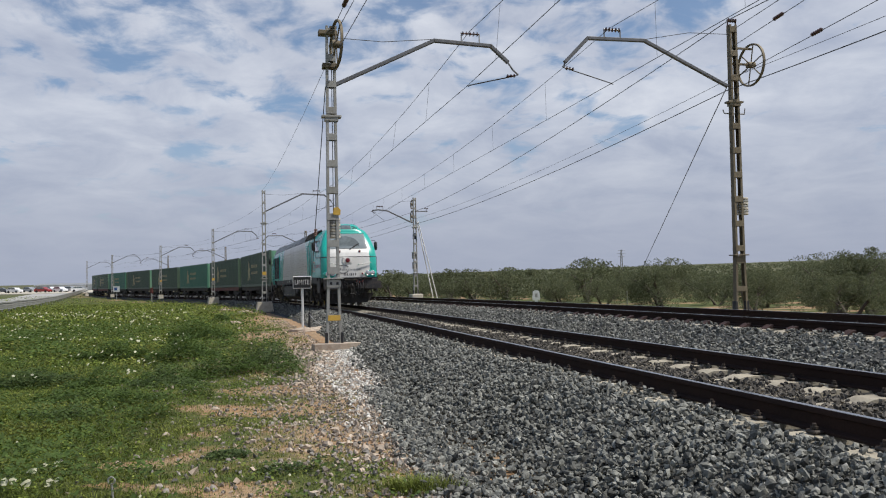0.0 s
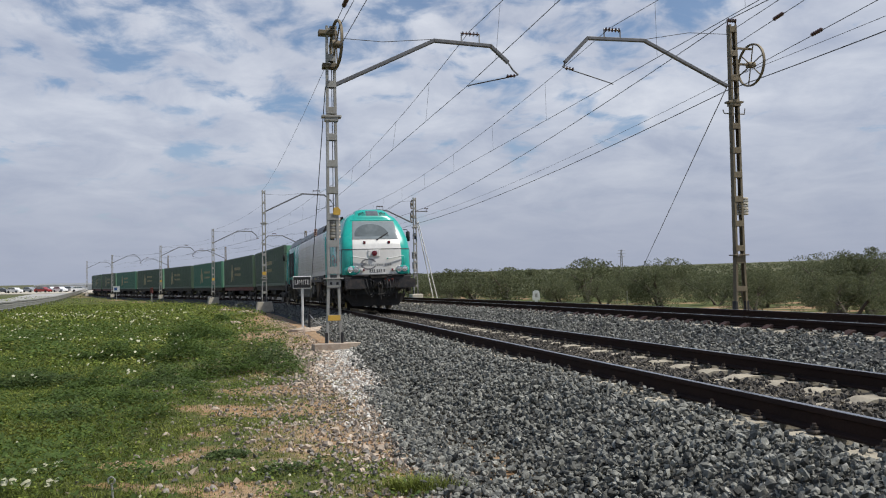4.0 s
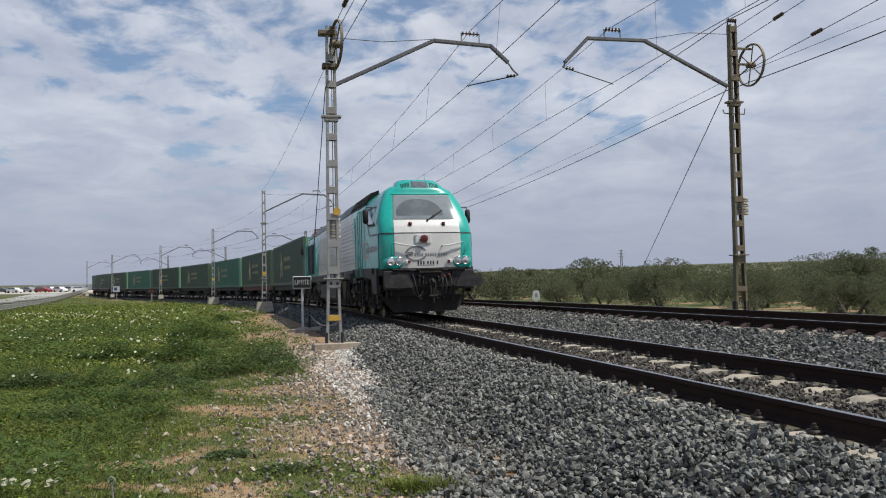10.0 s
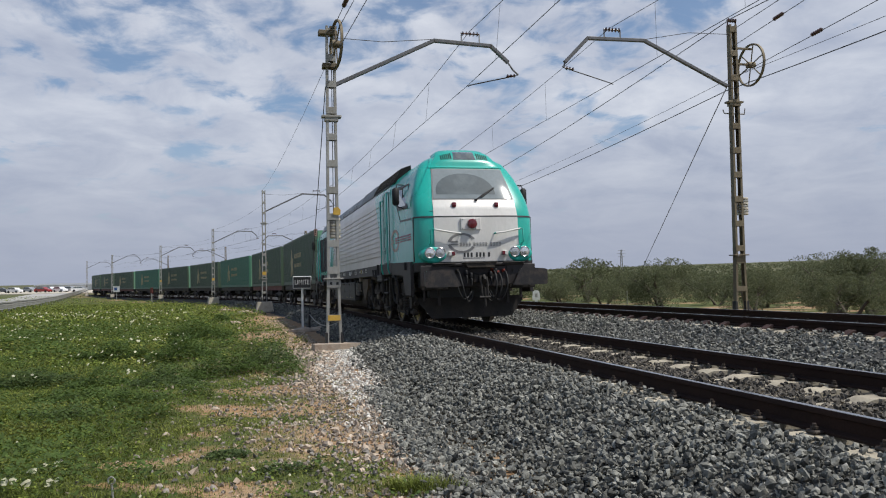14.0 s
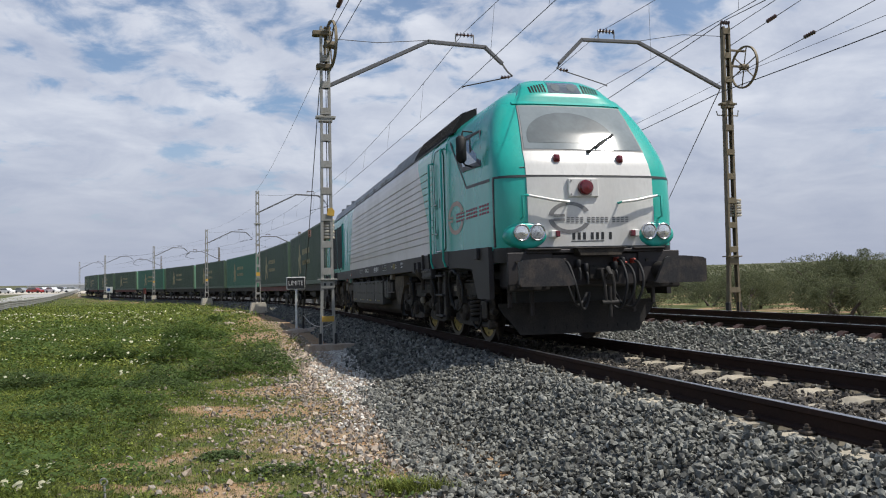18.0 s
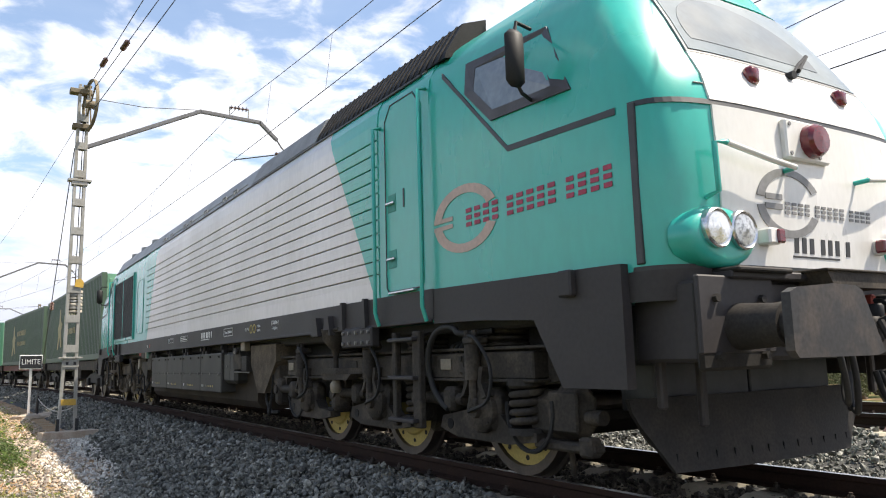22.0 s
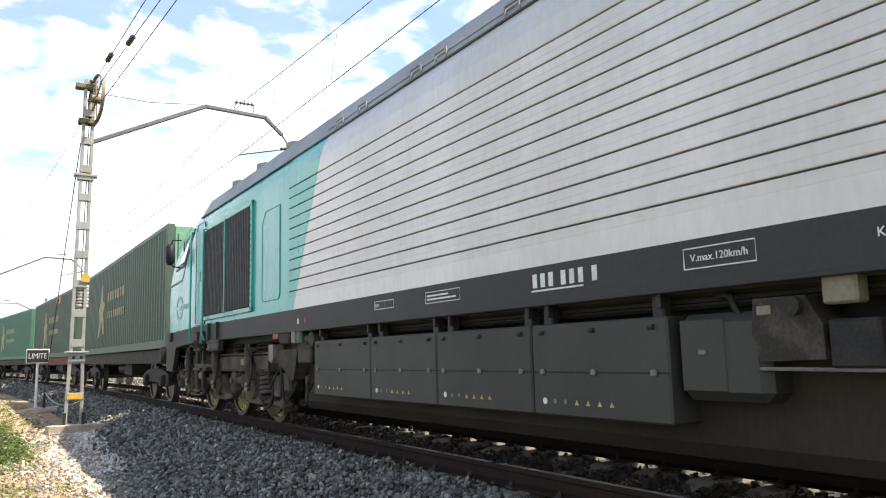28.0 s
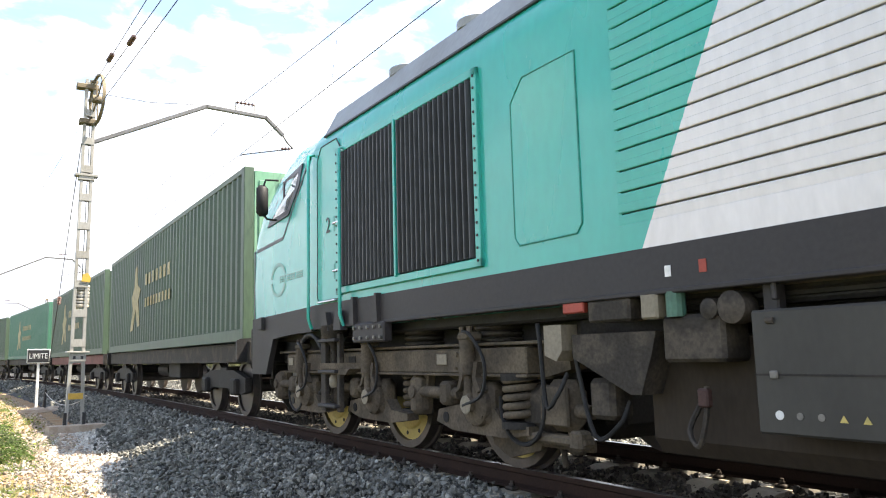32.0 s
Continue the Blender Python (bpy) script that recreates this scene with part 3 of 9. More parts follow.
def face_patch(w0, w1, v0, v1, off0=0.003, thick=0.010, nw=8, nv=14, edges=None, deep=0.01):
    """Curved plate on the cab's face; edges(w) gives its v limits."""
    outer, inner = [], []
    for i in range(nw + 1):
        w = w0 + (w1 - w0) * i / nw
        a, b = edges(w) if edges else (v0, v1)
        for j in range(nv + 1):
            v = (a + b) / 2 + (b - a) / 2 * math.sin(math.pi * (j / nv - 0.5))
            outer.append((front_u(v, w, off0 + thick), -v, w))
            inner.append((front_u(v, w, off0 - deep), -v, w))
    g, n = Geo(), nv + 1
    tot = len(outer)
    fs = []
    for i in range(nw):
        for j in range(nv):
            q = (i * n + j, i * n + j + 1, (i + 1) * n + j + 1, (i + 1) * n + j)
            fs += [q, tuple(k + tot for k in q[::-1])]
    rim = [j for j in range(n)] + [i * n + nv for i in range(1, nw + 1)] + [nw * n + j for j in range(nv - 1, -1, -1)] + [i * n for i in range(nw - 1, 0, -1)]
    for k in range(len(rim)):
        a, b = rim[k], rim[(k + 1) % len(rim)]
        fs.append((a, b, b + tot, a + tot))
    return g.add(outer + inner, fs)


def side_plate(poly, y0, y1):
    """Flat plate of (u, w) corners between two depths on the path's side."""
    return Geo().prism(poly, "y", -y1, -y0)


def build_loco_shell(loco):
    sec = MID + [(-v, w) for v, w in MID[-2::-1]]
    thin = [(max(-1.385, min(1.385, v)), w) for v, w in sec]
    for ua, ub, shape, mat, label in ((7.46, BACK_U, sec, TEAL, "teal green painted body side"), (-3.87, 7.46, thin, GROOVE, "dirty brown body core behind the side boards"), (2 * LOCO_C - BACK_U, -3.87, sec, TEAL, "teal green painted body side")):
        part("body_section", Geo().rings([[(u, -v, w) for v, w in shape] for u in (ua, ub)]), mat, loco, label, smooth=35)
    for end, flip in (("front", False), ("rear", True)):
        g = cab_shell()
        cab = part("cab", mirror_end(g) if flip else g, TEAL, loco, "rounded teal cab", smooth=50)


def text_mesh(text, size, depth=0.002):
    """Letters as a thin raised mesh in the x, z plane, reading along +x."""
    cu = bpy.data.curves.new("letters", "FONT")
    cu.body, cu.size, cu.extrude, cu.resolution_u = text, size, depth, 2
    cu.align_x, cu.align_y = "CENTER", "CENTER"
    ob = new("letters", cu)
    bpy.context.view_layer.update()
    me = bpy.data.meshes.new_from_object(ob.evaluated_get(bpy.context.evaluated_depsgraph_get()))
    bpy.data.objects.remove(ob)
    bpy.data.curves.remove(cu)
    g = Geo()
    g.v = [(v.co.x, -v.co.z, v.co.y) for v in me.vertices]
    g.f = [tuple(p.vertices) for p in me.polygons]
    bpy.data.meshes.remove(me)
    return g


def moved(g, x, y, z):
    g.v = [(a + x, b + y, c + z) for a, b, c in g.v]
    return g


GROOVES = [1.733 + 0.1304 * i for i in range(11)]


def slat_profiles():
    """Cross-sections of the boards between the grooves, from the sole bar up to the roof edge."""
    out = []
    edges = [1.50] + GROOVES
    for a, b in zip(edges[:-1], edges[1:]):
        lo, hi = (a if a == 1.50 else a + 0.0058), b - 0.0058
        k = hi - 0.066
        out.append([(1.4245, lo), (1.4275, lo + 0.006), (1.4295, k), (1.4265, k + 0.004), (1.4300, hi - 0.006), (1.4265, hi), (1.39, hi), (1.39, lo)])
    lo = GROOVES[-1] + 0.0058
    out.append([(1.4245, lo), (1.4285, lo + 0.006), (1.428, 3.20), (1.412, 3.325), (1.352, 3.452), (1.30, 3.44), (1.37, 3.30), (1.39, lo)])
    return out


def ribbed(prof, ua, ub, sy):
    ring = lambda fn: [(fn(w), sy * v, w) for v, w in prof]
    return Geo().rings([ring(ua), ring(ub)])


def silver_front(w):
    return 7.39 - (w - 1.5) * 0.582


def silver_rear(w):
    return -3.72 + (w - 1.5) * 0.516


def outline(poly, y0, r, closed=True):
    """Raised thin bead round a polygon of (u, w)."""
    pts = [(u, y0, w) for u, w in poly]
    return Geo().pipe(pts + (pts[:1] if closed else []), r, 6)


def ring_mark(cu, cw, ru, rw, y, width, gaps, n=40):
    """Broken ring with a bar, as a plain painted shape on the side."""
    g = Geo()
    for a0, a1 in gaps:
        pts = []
        k = max(6, int(n * (a1 - a0) / 360))
        for i in range(k + 1):
            a = radians(a0 + (a1 - a0) * i / k)
            pts.append((math.cos(a), math.sin(a)))
        vs, fs = [], []
        for c, s in pts:
            for q in (1.0, 1.0 - width):
                for yy in (y, y - 0.004):
                    vs.append((cu + ru * q * c, yy, cw + rw * q * s))
        for i in range(k):
            o = i * 4
            fs += [(o, o + 2, o + 6, o + 4), (o + 1, o + 5, o + 7, o + 3), (o, o + 4, o + 5, o + 1), (o + 2, o + 3, o + 7, o + 6)]
        g.add(vs, fs)
    return g


def each_piece(name, g, mat, loco, label):
    """Every run of eight corners in g becomes a part of its own."""
    for i in range(0, len(g.v), 8):
        k = Geo()
        k.add(g.v[i:i + 8], [(0, 1, 2, 3), (4, 7, 6, 5), (0, 4, 5, 1), (3, 2, 6, 7), (0, 3, 7, 4), (1, 5, 6, 2)])
        part(name, k, mat, loco, label)


def striped_bars(u0, u1, w, h, y, words, slant=0.0):
    """Bars in the place of lettering, each cut by thin stripes."""
    g = Geo()
    total = sum(words) + 0.6 * (len(words) - 1)
    x = u0
    unit = (u1 - u0) / total
    for n in words:
        for i in range(n):
            a, b = x + (i + 0.16) * unit, x + (i + 0.80) * unit
            for k in range(3):
                z = w - h / 2 + h * (k + 0.12) / 3
                zz = z + h * 0.2
                g.add([(a, y, z), (b, y, z), (b, y, zz), (a, y, zz), (a, y - 0.004, z), (b, y - 0.004, z), (b, y - 0.004, zz), (a, y - 0.004, zz)],
                      [(0, 1, 2, 3), (4, 7, 6, 5), (0, 4, 5, 1), (3, 2, 6, 7), (0, 3, 7, 4), (1, 5, 6, 2)])
        x += (n + 0.6) * unit
    return g


def digit_bars(u0, u1, w, h, put, groups, under=True):
    """Plain bars in the place of a vehicle number; put(u, w) gives a point on the surface."""
    g = Geo()
    total = sum(groups) + 0.5 * (len(groups) - 1)
    unit = (u1 - u0) / total
    x = u0

    def slab(a, b, z0, z1):
        p = [put(a, z0, 0), put(b, z0, 0), put(b, z1, 0), put(a, z1, 0), put(a, z0, 1), put(b, z0, 1), put(b, z1, 1), put(a, z1, 1)]
        g.add(p, [(0, 3, 2, 1), (4, 5, 6, 7), (0, 1, 5, 4), (2, 3, 7, 6), (1, 2, 6, 5), (3, 0, 4, 7)])
    for n in groups:
        for i in range(n):
            slab(x + (i + 0.2) * unit, x + (i + 0.74) * unit, w - h / 2, w + h / 2)
        x += (n + 0.5) * unit
    if under:
        slab(u0, u0 + (u1 - u0) * 0.78, w - h * 0.78, w - h * 0.66)
    return g


RED_LENS = material("red_lens", (0.13, 0.006, 0.012), 0.2, other=(0.08, 0.004, 0.01), scale=30, fine=90, coat=0.5)
MAROON = material("maroon_marking", (0.34, 0.02, 0.06), 0.45, scale=8, fine=40)
PINK_FADED = material("washed_out_marking", (0.26, 0.43, 0.38), 0.5, other=(0.18, 0.42, 0.36), scale=6, fine=30)
PINK_MARK = material("dusty_pink_marking", (0.50, 0.36, 0.30), 0.5, other=(0.42, 0.34, 0.29), scale=6, fine=30)
GREY_MARK = material("grey_marking", (0.22, 0.22, 0.22), 0.5, scale=6, fine=30)
BLACK_PAINT = material("black_line_paint", (0.03, 0.032, 0.034), 0.45, scale=6, fine=30)
WHITE_LETTER = material("white_lettering", (0.72, 0.72, 0.70), 0.5, scale=8, fine=40)
WARN_YELLOW = material("warning_yellow", (0.48, 0.38, 0.12), 0.6, scale=8, fine=40)
BLADE = material("dull_black_blade", (0.035, 0.038, 0.040), 0.45, other=(0.02, 0.022, 0.024), scale=6, fine=60)
LATCH = material("dull_latch_grey", (0.20, 0.19, 0.17), 0.6, 0.3, other=(0.12, 0.11, 0.10), scale=9, fine=60)
DUSTY = material("dusty_brown_steel", (0.126, 0.102, 0.074), 0.85, 0.05, other=(0.066, 0.055, 0.044), scale=4, fine=45, vary=0.22, bump=0.002, patch=(0.42, 0.62), patch_amount=0.8, spec=0.15)
BEIGE_BOX = material("beige_box_paint", (0.21, 0.18, 0.13), 0.6, other=(0.2, 0.17, 0.13), scale=5, fine=40, vary=0.15)
RED_BOX = material("red_box_paint", (0.35, 0.05, 0.03), 0.55, other=(0.2, 0.04, 0.03), scale=5, fine=40)
GREEN_VALVE = material("green_valve_paint", (0.06, 0.16, 0.11), 0.55, other=(0.05, 0.09, 0.07), scale=6, fine=40)
CHROME = material("bright_steel", (0.62, 0.62, 0.62), 0.22, 0.9, scale=8, fine=50)
LAMP_GLASS = material("lamp_reflector", (0.78, 0.79, 0.78), 0.12, 0.75, other=(0.6, 0.6, 0.58), scale=16, fine=80, bump=0.004, bump_scale=45)
LED_GLASS = material("led_cluster", (0.55, 0.57, 0.58), 0.2, 0.5, other=(0.25, 0.26, 0.27), scale=40, fine=90, bump=0.006, bump_scale=60, patch_amount=0.9)
SCREEN = material("dusty_windscreen", (0.20, 0.235, 0.25), 0.75, 0.0, other=(0.15, 0.18, 0.195), scale=1.3, fine=16, vary=0.06, coat=0.5, patch_amount=0.8, spec=0.2)
WIPED = material("wiped_windscreen", (0.07, 0.09, 0.10), 0.6, other=(0.15, 0.18, 0.19), scale=2.0, fine=20, vary=0.08, coat=0.6, spec=0.2)
CAB_GLASS = material("cab_side_glass", (0.10, 0.12, 0.13), 0.06, other=(0.20, 0.22, 0.23), scale=2.5, fine=20, coat=1.0, spec=0.8)
BUFFER_WORN = material("worn_buffer_steel", (0.040, 0.039, 0.040), 0.45, 0.3, other=(0.085, 0.07, 0.06), scale=5.5, fine=40, vary=0.2, patch=(0.46, 0.62), patch_amount=0.7, spec=0.3)
SEAL_GREY = material("grey_rubber_seal", (0.20, 0.20, 0.20), 0.6, scale=6, fine=40)
WINDOW_FRAME = material("dark_window_frame", (0.05, 0.045, 0.05), 0.45, scale=6, fine=40)


def side_things(loco, sy):
    """Panels, doors, grilles and lettering of one long side; sy is -1 on the path's side."""
    Y = lambda v: sy * v
    for prof in slat_profiles():
        part("side_slat", ribbed(prof, silver_front, silver_rear, sy), SILVER, loco, "silver painted side board above a dark groove")
        part("side_slat", ribbed(prof, lambda w: 7.48, silver_front, sy), TEAL, loco, "teal end of a side board")
        part("side_slat", ribbed(prof, silver_rear, lambda w: -3.89, sy), TEAL, loco, "teal end of a side board")
    g = Geo()
    g.prism([(8.47, 1.505), (-8.79, 1.505), (-8.79, 1.25), (8.47, 1.25)], "y", Y(1.40), Y(1.436))
    g.box((-0.16, Y(1.40), 1.245), (17.2, 0.10, 0.03), 0.006)
    part("sole_bar", g, CHARCOAL, loco, "charcoal sole bar along the body's foot", smooth=None)
    # cab ends: dark skirt with the cut-out over the bogie
    for e in (0, 1):
        m = (lambda u: u) if e == 0 else (lambda u: 2 * LOCO_C - u)
        poly = [(8.47, 1.50), (10.62, 1.455), (10.62, 0.72), (10.05, 0.72), (9.78, 1.17), (9.1, 1.205), (8.47, 1.215)]
        part("cab_skirt", Geo().prism([(m(u), w) for u, w in poly], "y", Y(1.36), Y(1.432)), CHARCOAL, loco, "charcoal skirt under the cab")
        # black line round the cab window field
        y = Y(1.432)
        ln = Geo()
        for (ua, wa), (ub, wb) in (((8.63, 3.30), (9.52, 2.44)), ((9.52, 2.44), (10.60, 2.405))):
            ya, yb = Y(side_y(m(ua), wa) + 0.004), Y(side_y(m(ub), wb) + 0.006)
            d = 0.022
            n = 6
            for i in range(n):
                t0, t1 = i / n, (i + 1) / n
                q = []
                for t in (t0, t1):
                    u, w = ua + (ub - ua) * t, wa + (wb - wa) * t
                    yy = Y(side_y(m(u), w) + 0.005)
                    q += [(m(u), yy, w - d), (m(u), yy, w + d), (m(u), yy - Y(0.02), w - d), (m(u), yy - Y(0.02), w + d)]
                ln.add(q, [(0, 1, 5, 4), (2, 6, 7, 3), (0, 4, 6, 2), (1, 3, 7, 5)])
        part("trim_line", ln, BLACK_PAINT, loco, "thin black line round the cab side")
        # side window
        win = [(8.95, 3.30), (8.97, 3.03), (9.32, 2.71), (10.20, 2.68), (9.84, 3.29)]
        cx, cz = 9.45, 3.0
        fr = Geo()
        yo = lambda u, w, o: Y(side_y(m(u), w) + o)
        big = [(m(u), yo(u, w, 0.014), w) for u, w in win]
        small = [(m(cx + (u - cx) * 0.74), yo(u, w, 0.014), cz + (w - cz) * 0.74) for u, w in win]
        back = [(m(u), yo(u, w, -0.02), w) for u, w in win]
        back_s = [(m(cx + (u - cx) * 0.74), yo(u, w, -0.02), cz + (w - cz) * 0.74) for u, w in win]
        fr.rings([back, big, small, back_s], caps=False)
        wf = part("side_window", fr, WINDOW_FRAME, loco, "dark framed cab side window")
        part("pane", Geo().rings([[(x, yy - Y(0.004), z) for x, yy, z in small], [(x, yy - Y(0.016), z) for x, yy, z in small]]), CAB_GLASS, wf, "dusty glass pane")
        bar = Geo().box((m(9.62), yo(9.62, 2.98, 0.006), 2.99), (0.035, 0.02, 0.44), 0.004)
        part("glazing_bar", bar, WINDOW_FRAME, wf)
        # rear-view mirror on its arm
        mi = Geo().box((m(9.86), Y(1.56), 2.98), (0.10, 0.16, 0.42), 0.045)
        mo = part("mirror", mi, RUBBER, loco, "black rear-view mirror", smooth=60)
        part("mirror_arm", Geo().pipe([(m(9.80), Y(1.36), 3.26), (m(9.84), Y(1.52), 3.26), (m(9.86), Y(1.56), 3.14)], 0.014), RUBBER, mo)
        part("mirror_arm", Geo().pipe([(m(9.80), Y(1.37), 2.72), (m(9.85), Y(1.5), 2.74), (m(9.86), Y(1.56), 2.82)], 0.014), RUBBER, mo)
        # door with handles and grab rails
        da, db = 7.64, 8.30
        dp = [(da, 1.58), (da, 3.16), (da + 0.12, 3.30), (db - 0.12, 3.30), (db, 3.16), (db, 1.58), (db - 0.05, 1.54), (da + 0.05, 1.54)]
        door = part("cab_door", Geo().prism([(m(u), w) for u, w in dp], "y", Y(1.40), Y(1.427)), TEAL, loco, "teal cab access door")
        part("door_seal", outline([(m(u), w) for u, w in dp], Y(1.427), 0.008), BLACK_PAINT, door)
        for w in (2.36, 1.84):
            # near-flush plate in darker teal, painted as the shade behind the handle
            hb = Geo().box((m(7.76), Y(1.425), w), (0.16, 0.012, 0.17), 0.008)
            part("handle_recess", hb, material_cache("teal_shadow"), door)
            part("handle", Geo().box((m(7.75), Y(1.444), w), (0.15, 0.03, 0.028), 0.008), CHROME, door, "chrome door handle")
        num = text_mesh("1" if e == 0 else "2", 0.25)
        if sy > 0:
            num.v = [(-x, -y2, z) for x, y2, z in num.v]
        part("door_number", moved(num, m(7.99), Y(1.431), 2.36), BLACK_PAINT, door)
        part("door_sill", Geo().box((m(7.97), Y(1.45), 1.525), (0.46, 0.05, 0.02), 0.005), CHROME, door)
        for u in (7.53, 8.40):
            gr = Geo().pipe([(m(u), Y(1.42), 3.14 if u < 8 else 3.26), (m(u), Y(1.50), 3.12 if u < 8 else 3.24), (m(u), Y(1.50), 1.36), (m(u), Y(1.46), 1.24)], 0.019, 8)
            part("grab_rail", gr, TEAL, loco, "teal grab rail beside the cab door", smooth=60)
        part("skirt_box", Geo().box((m(10.16), Y(1.455), 1.38), (0.13, 0.06, 0.17), 0.012), CHARCOAL, loco)
        part("corner_line", Geo().box((m(10.72), Y(1.346), 1.93), (0.055, 0.06, 0.98), 0.006), BLACK_PAINT, loco, "black line at the cab corner")
    # radiator grille towards the rear, with two fields of vertical blades
    frame = Geo()
    for (ua, ub, wa, wb) in ((-8.06, -5.33, 3.10, 3.17), (-8.06, -5.33, 1.58, 1.65), (-8.06, -7.99, 1.58, 3.17), (-5.40, -5.33, 1.58, 3.17)):
        frame.box(((ua + ub) / 2, Y(1.425), (wa + wb) / 2), (ub - ua, 0.06, wb - wa), 0.006)
    gf = part("radiator_grille", frame, TEAL, loco, "large black radiator grille in a teal frame")
    part("grille_back", Geo().box((-6.695, Y(1.415), 2.375), (2.6, 0.02, 1.48)), BLACK_MESH, gf)
    part("centre_bar", Geo().box((-6.695, Y(1.44), 2.375), (0.035, 0.06, 1.48), 0.006), TEAL, gf, "teal bar between the two grille fields")
    for f0, f1 in ((-7.98, -6.73), (-6.66, -5.41)):
        n = 15
        for i in range(n):
            u = f0 + (f1 - f0) * (i + 0.5) / n
            bl = Geo().prism([(u - 0.020, Y(1.43)), (u - 0.007, Y(1.472)), (u + 0.007, Y(1.472)), (u + 0.020, Y(1.43))], "z", 1.66, 3.09)
            part("blade", bl, BLADE, gf)
    bolt = mesh_of("bolt", Geo().tube((0, Y(1.45), 0), (0, Y(1.462), 0), 0.012, n=6), CHARCOAL)
    for i in range(16):
        for u in (-8.025, -5.365):
            ob = new("bolt", bolt)
            ob.parent = gf
            ob.matrix_basis = Matrix.Translation((u, 0, 1.63 + i * 0.098))
    hatch = [(-4.93, 1.74), (-4.93, 2.74), (-4.78, 2.90), (-4.22, 2.90), (-4.22, 1.74), (-4.27, 1.68), (-4.88, 1.68)]
    part("access_hatch", Geo().prism(hatch, "y", Y(1.40), Y(1.4245)), TEAL, loco, "teal access hatch with clipped corners")
    # edge bead in the darker teal, a painted shade line round the hatch
    part("hatch_seal", outline(hatch, Y(1.424), 0.007), material_cache("teal_shadow"), loco)
    # emblem: broken ring and striped bars in place of the lettering
    if sy < 0:
        y = -1.424
        def hug(g):
            g.v = [(x, -(side_y(x, z) + 0.003 + (0.003 if (yy < y - 0.001) else 0.0)), z) for x, yy, z in g.v]
            return g
        part("emblem_ring", hug(ring_mark(8.94, 2.02, 0.44, 0.27, y, 0.26, ((20, 172), (188, 340))).box((8.64, y, 2.045), (0.28, 0.008, 0.035)).box((8.64, y, 1.985), (0.28, 0.008, 0.035))), PINK_MARK, loco, "dusty pink broken ring painted on the teal cab side")
        each_piece("emblem_bar", hug(striped_bars(8.95, 10.57, 2.02, 0.165, y, (4, 5, 4))), MAROON, loco, "maroon lettering stripe")
        part("emblem_ring", hug(ring_mark(-10.0, 1.92, 0.30, 0.22, y, 0.2, ((20, 172), (188, 340)))), PINK_FADED, loco, "washed-out broken ring on the teal cab side")
        each_piece("emblem_bar", hug(striped_bars(-9.95, -9.1, 1.92, 0.09, y, (4, 5, 4))), PINK_FADED, loco, "washed-out lettering stripe")
        put = lambda u, w, k: (u, -1.4365 - 0.003 * k, w)
        each_piece("number_bar", digit_bars(0.98, 1.66, 1.405, 0.095, put, (3, 3, 1)), WHITE_LETTER, loco, "white number bar")
        for txt, size, u, w in (("V.max.120km/h", 0.058, 2.545, 1.40), ("KE-PG", 0.062, 3.45, 1.395), ("REV", 0.044, -1.413, 1.397), ("P 153 t", 0.045, 3.96, 1.42), ("Q 157 t", 0.045, 3.96, 1.365), ("|-23,02m-|", 0.062, 4.60, 1.435), ("- 14,6m -", 0.062, 4.60, 1.365)):
            part("lettering", moved(text_mesh(txt, size), u, -1.4375, w), WHITE_LETTER, loco)
        for u in (3.64, 3.78):
            part("brake_mark", ring_mark(u, 1.395, 0.06, 0.06, -1.437, 0.25, ((0, 360),)), WARN_YELLOW, loco, "yellow ring marking")
        for ua, ub in ((2.32, 2.77), (-0.484, 0.06), (-1.465, -1.073)):
            hh = 0.037 if ua < -1 else 0.046 if ua < 0 else 0.055
            part("plate_outline", outline([(ua, 1.40 - hh), (ub, 1.40 - hh), (ub, 1.40 + hh), (ua, 1.40 + hh)], -1.437, 0.004), WHITE_LETTER, loco)
        for ua, ub, w in ((-0.46, -0.12, 1.415), (-0.46, 0.0, 1.385)):
            part("small_print", Geo().box(((ua + ub) / 2, -1.4375, w), (ub - ua, 0.004, 0.014)), WHITE_LETTER, loco)
        for u in (-1.365, -1.25):
            part("plate_divider", Geo().box((u, -1.437, 1.40), (0.004, 0.004, 0.065)), GREY_MARK, loco)
        part("white_mark", Geo().box((-3.53, -1.4375, 1.355), (0.042, 0.006, 0.062)), WHITE_LETTER, loco)
        part("red_mark", Geo().box((-3.29, -1.4375, 1.36), (0.048, 0.006, 0.070)), RED_BOX, loco)


_mats = {}


def material_cache(name):
    if name not in _mats:
        # teal_shadow: the body teal darkened to stand for shade
        _mats[name] = {"teal_shadow": lambda: material("deep_teal_seal", (0.016, 0.26, 0.21), 0.5, scale=5, fine=40)}[name]()
    return _mats[name]


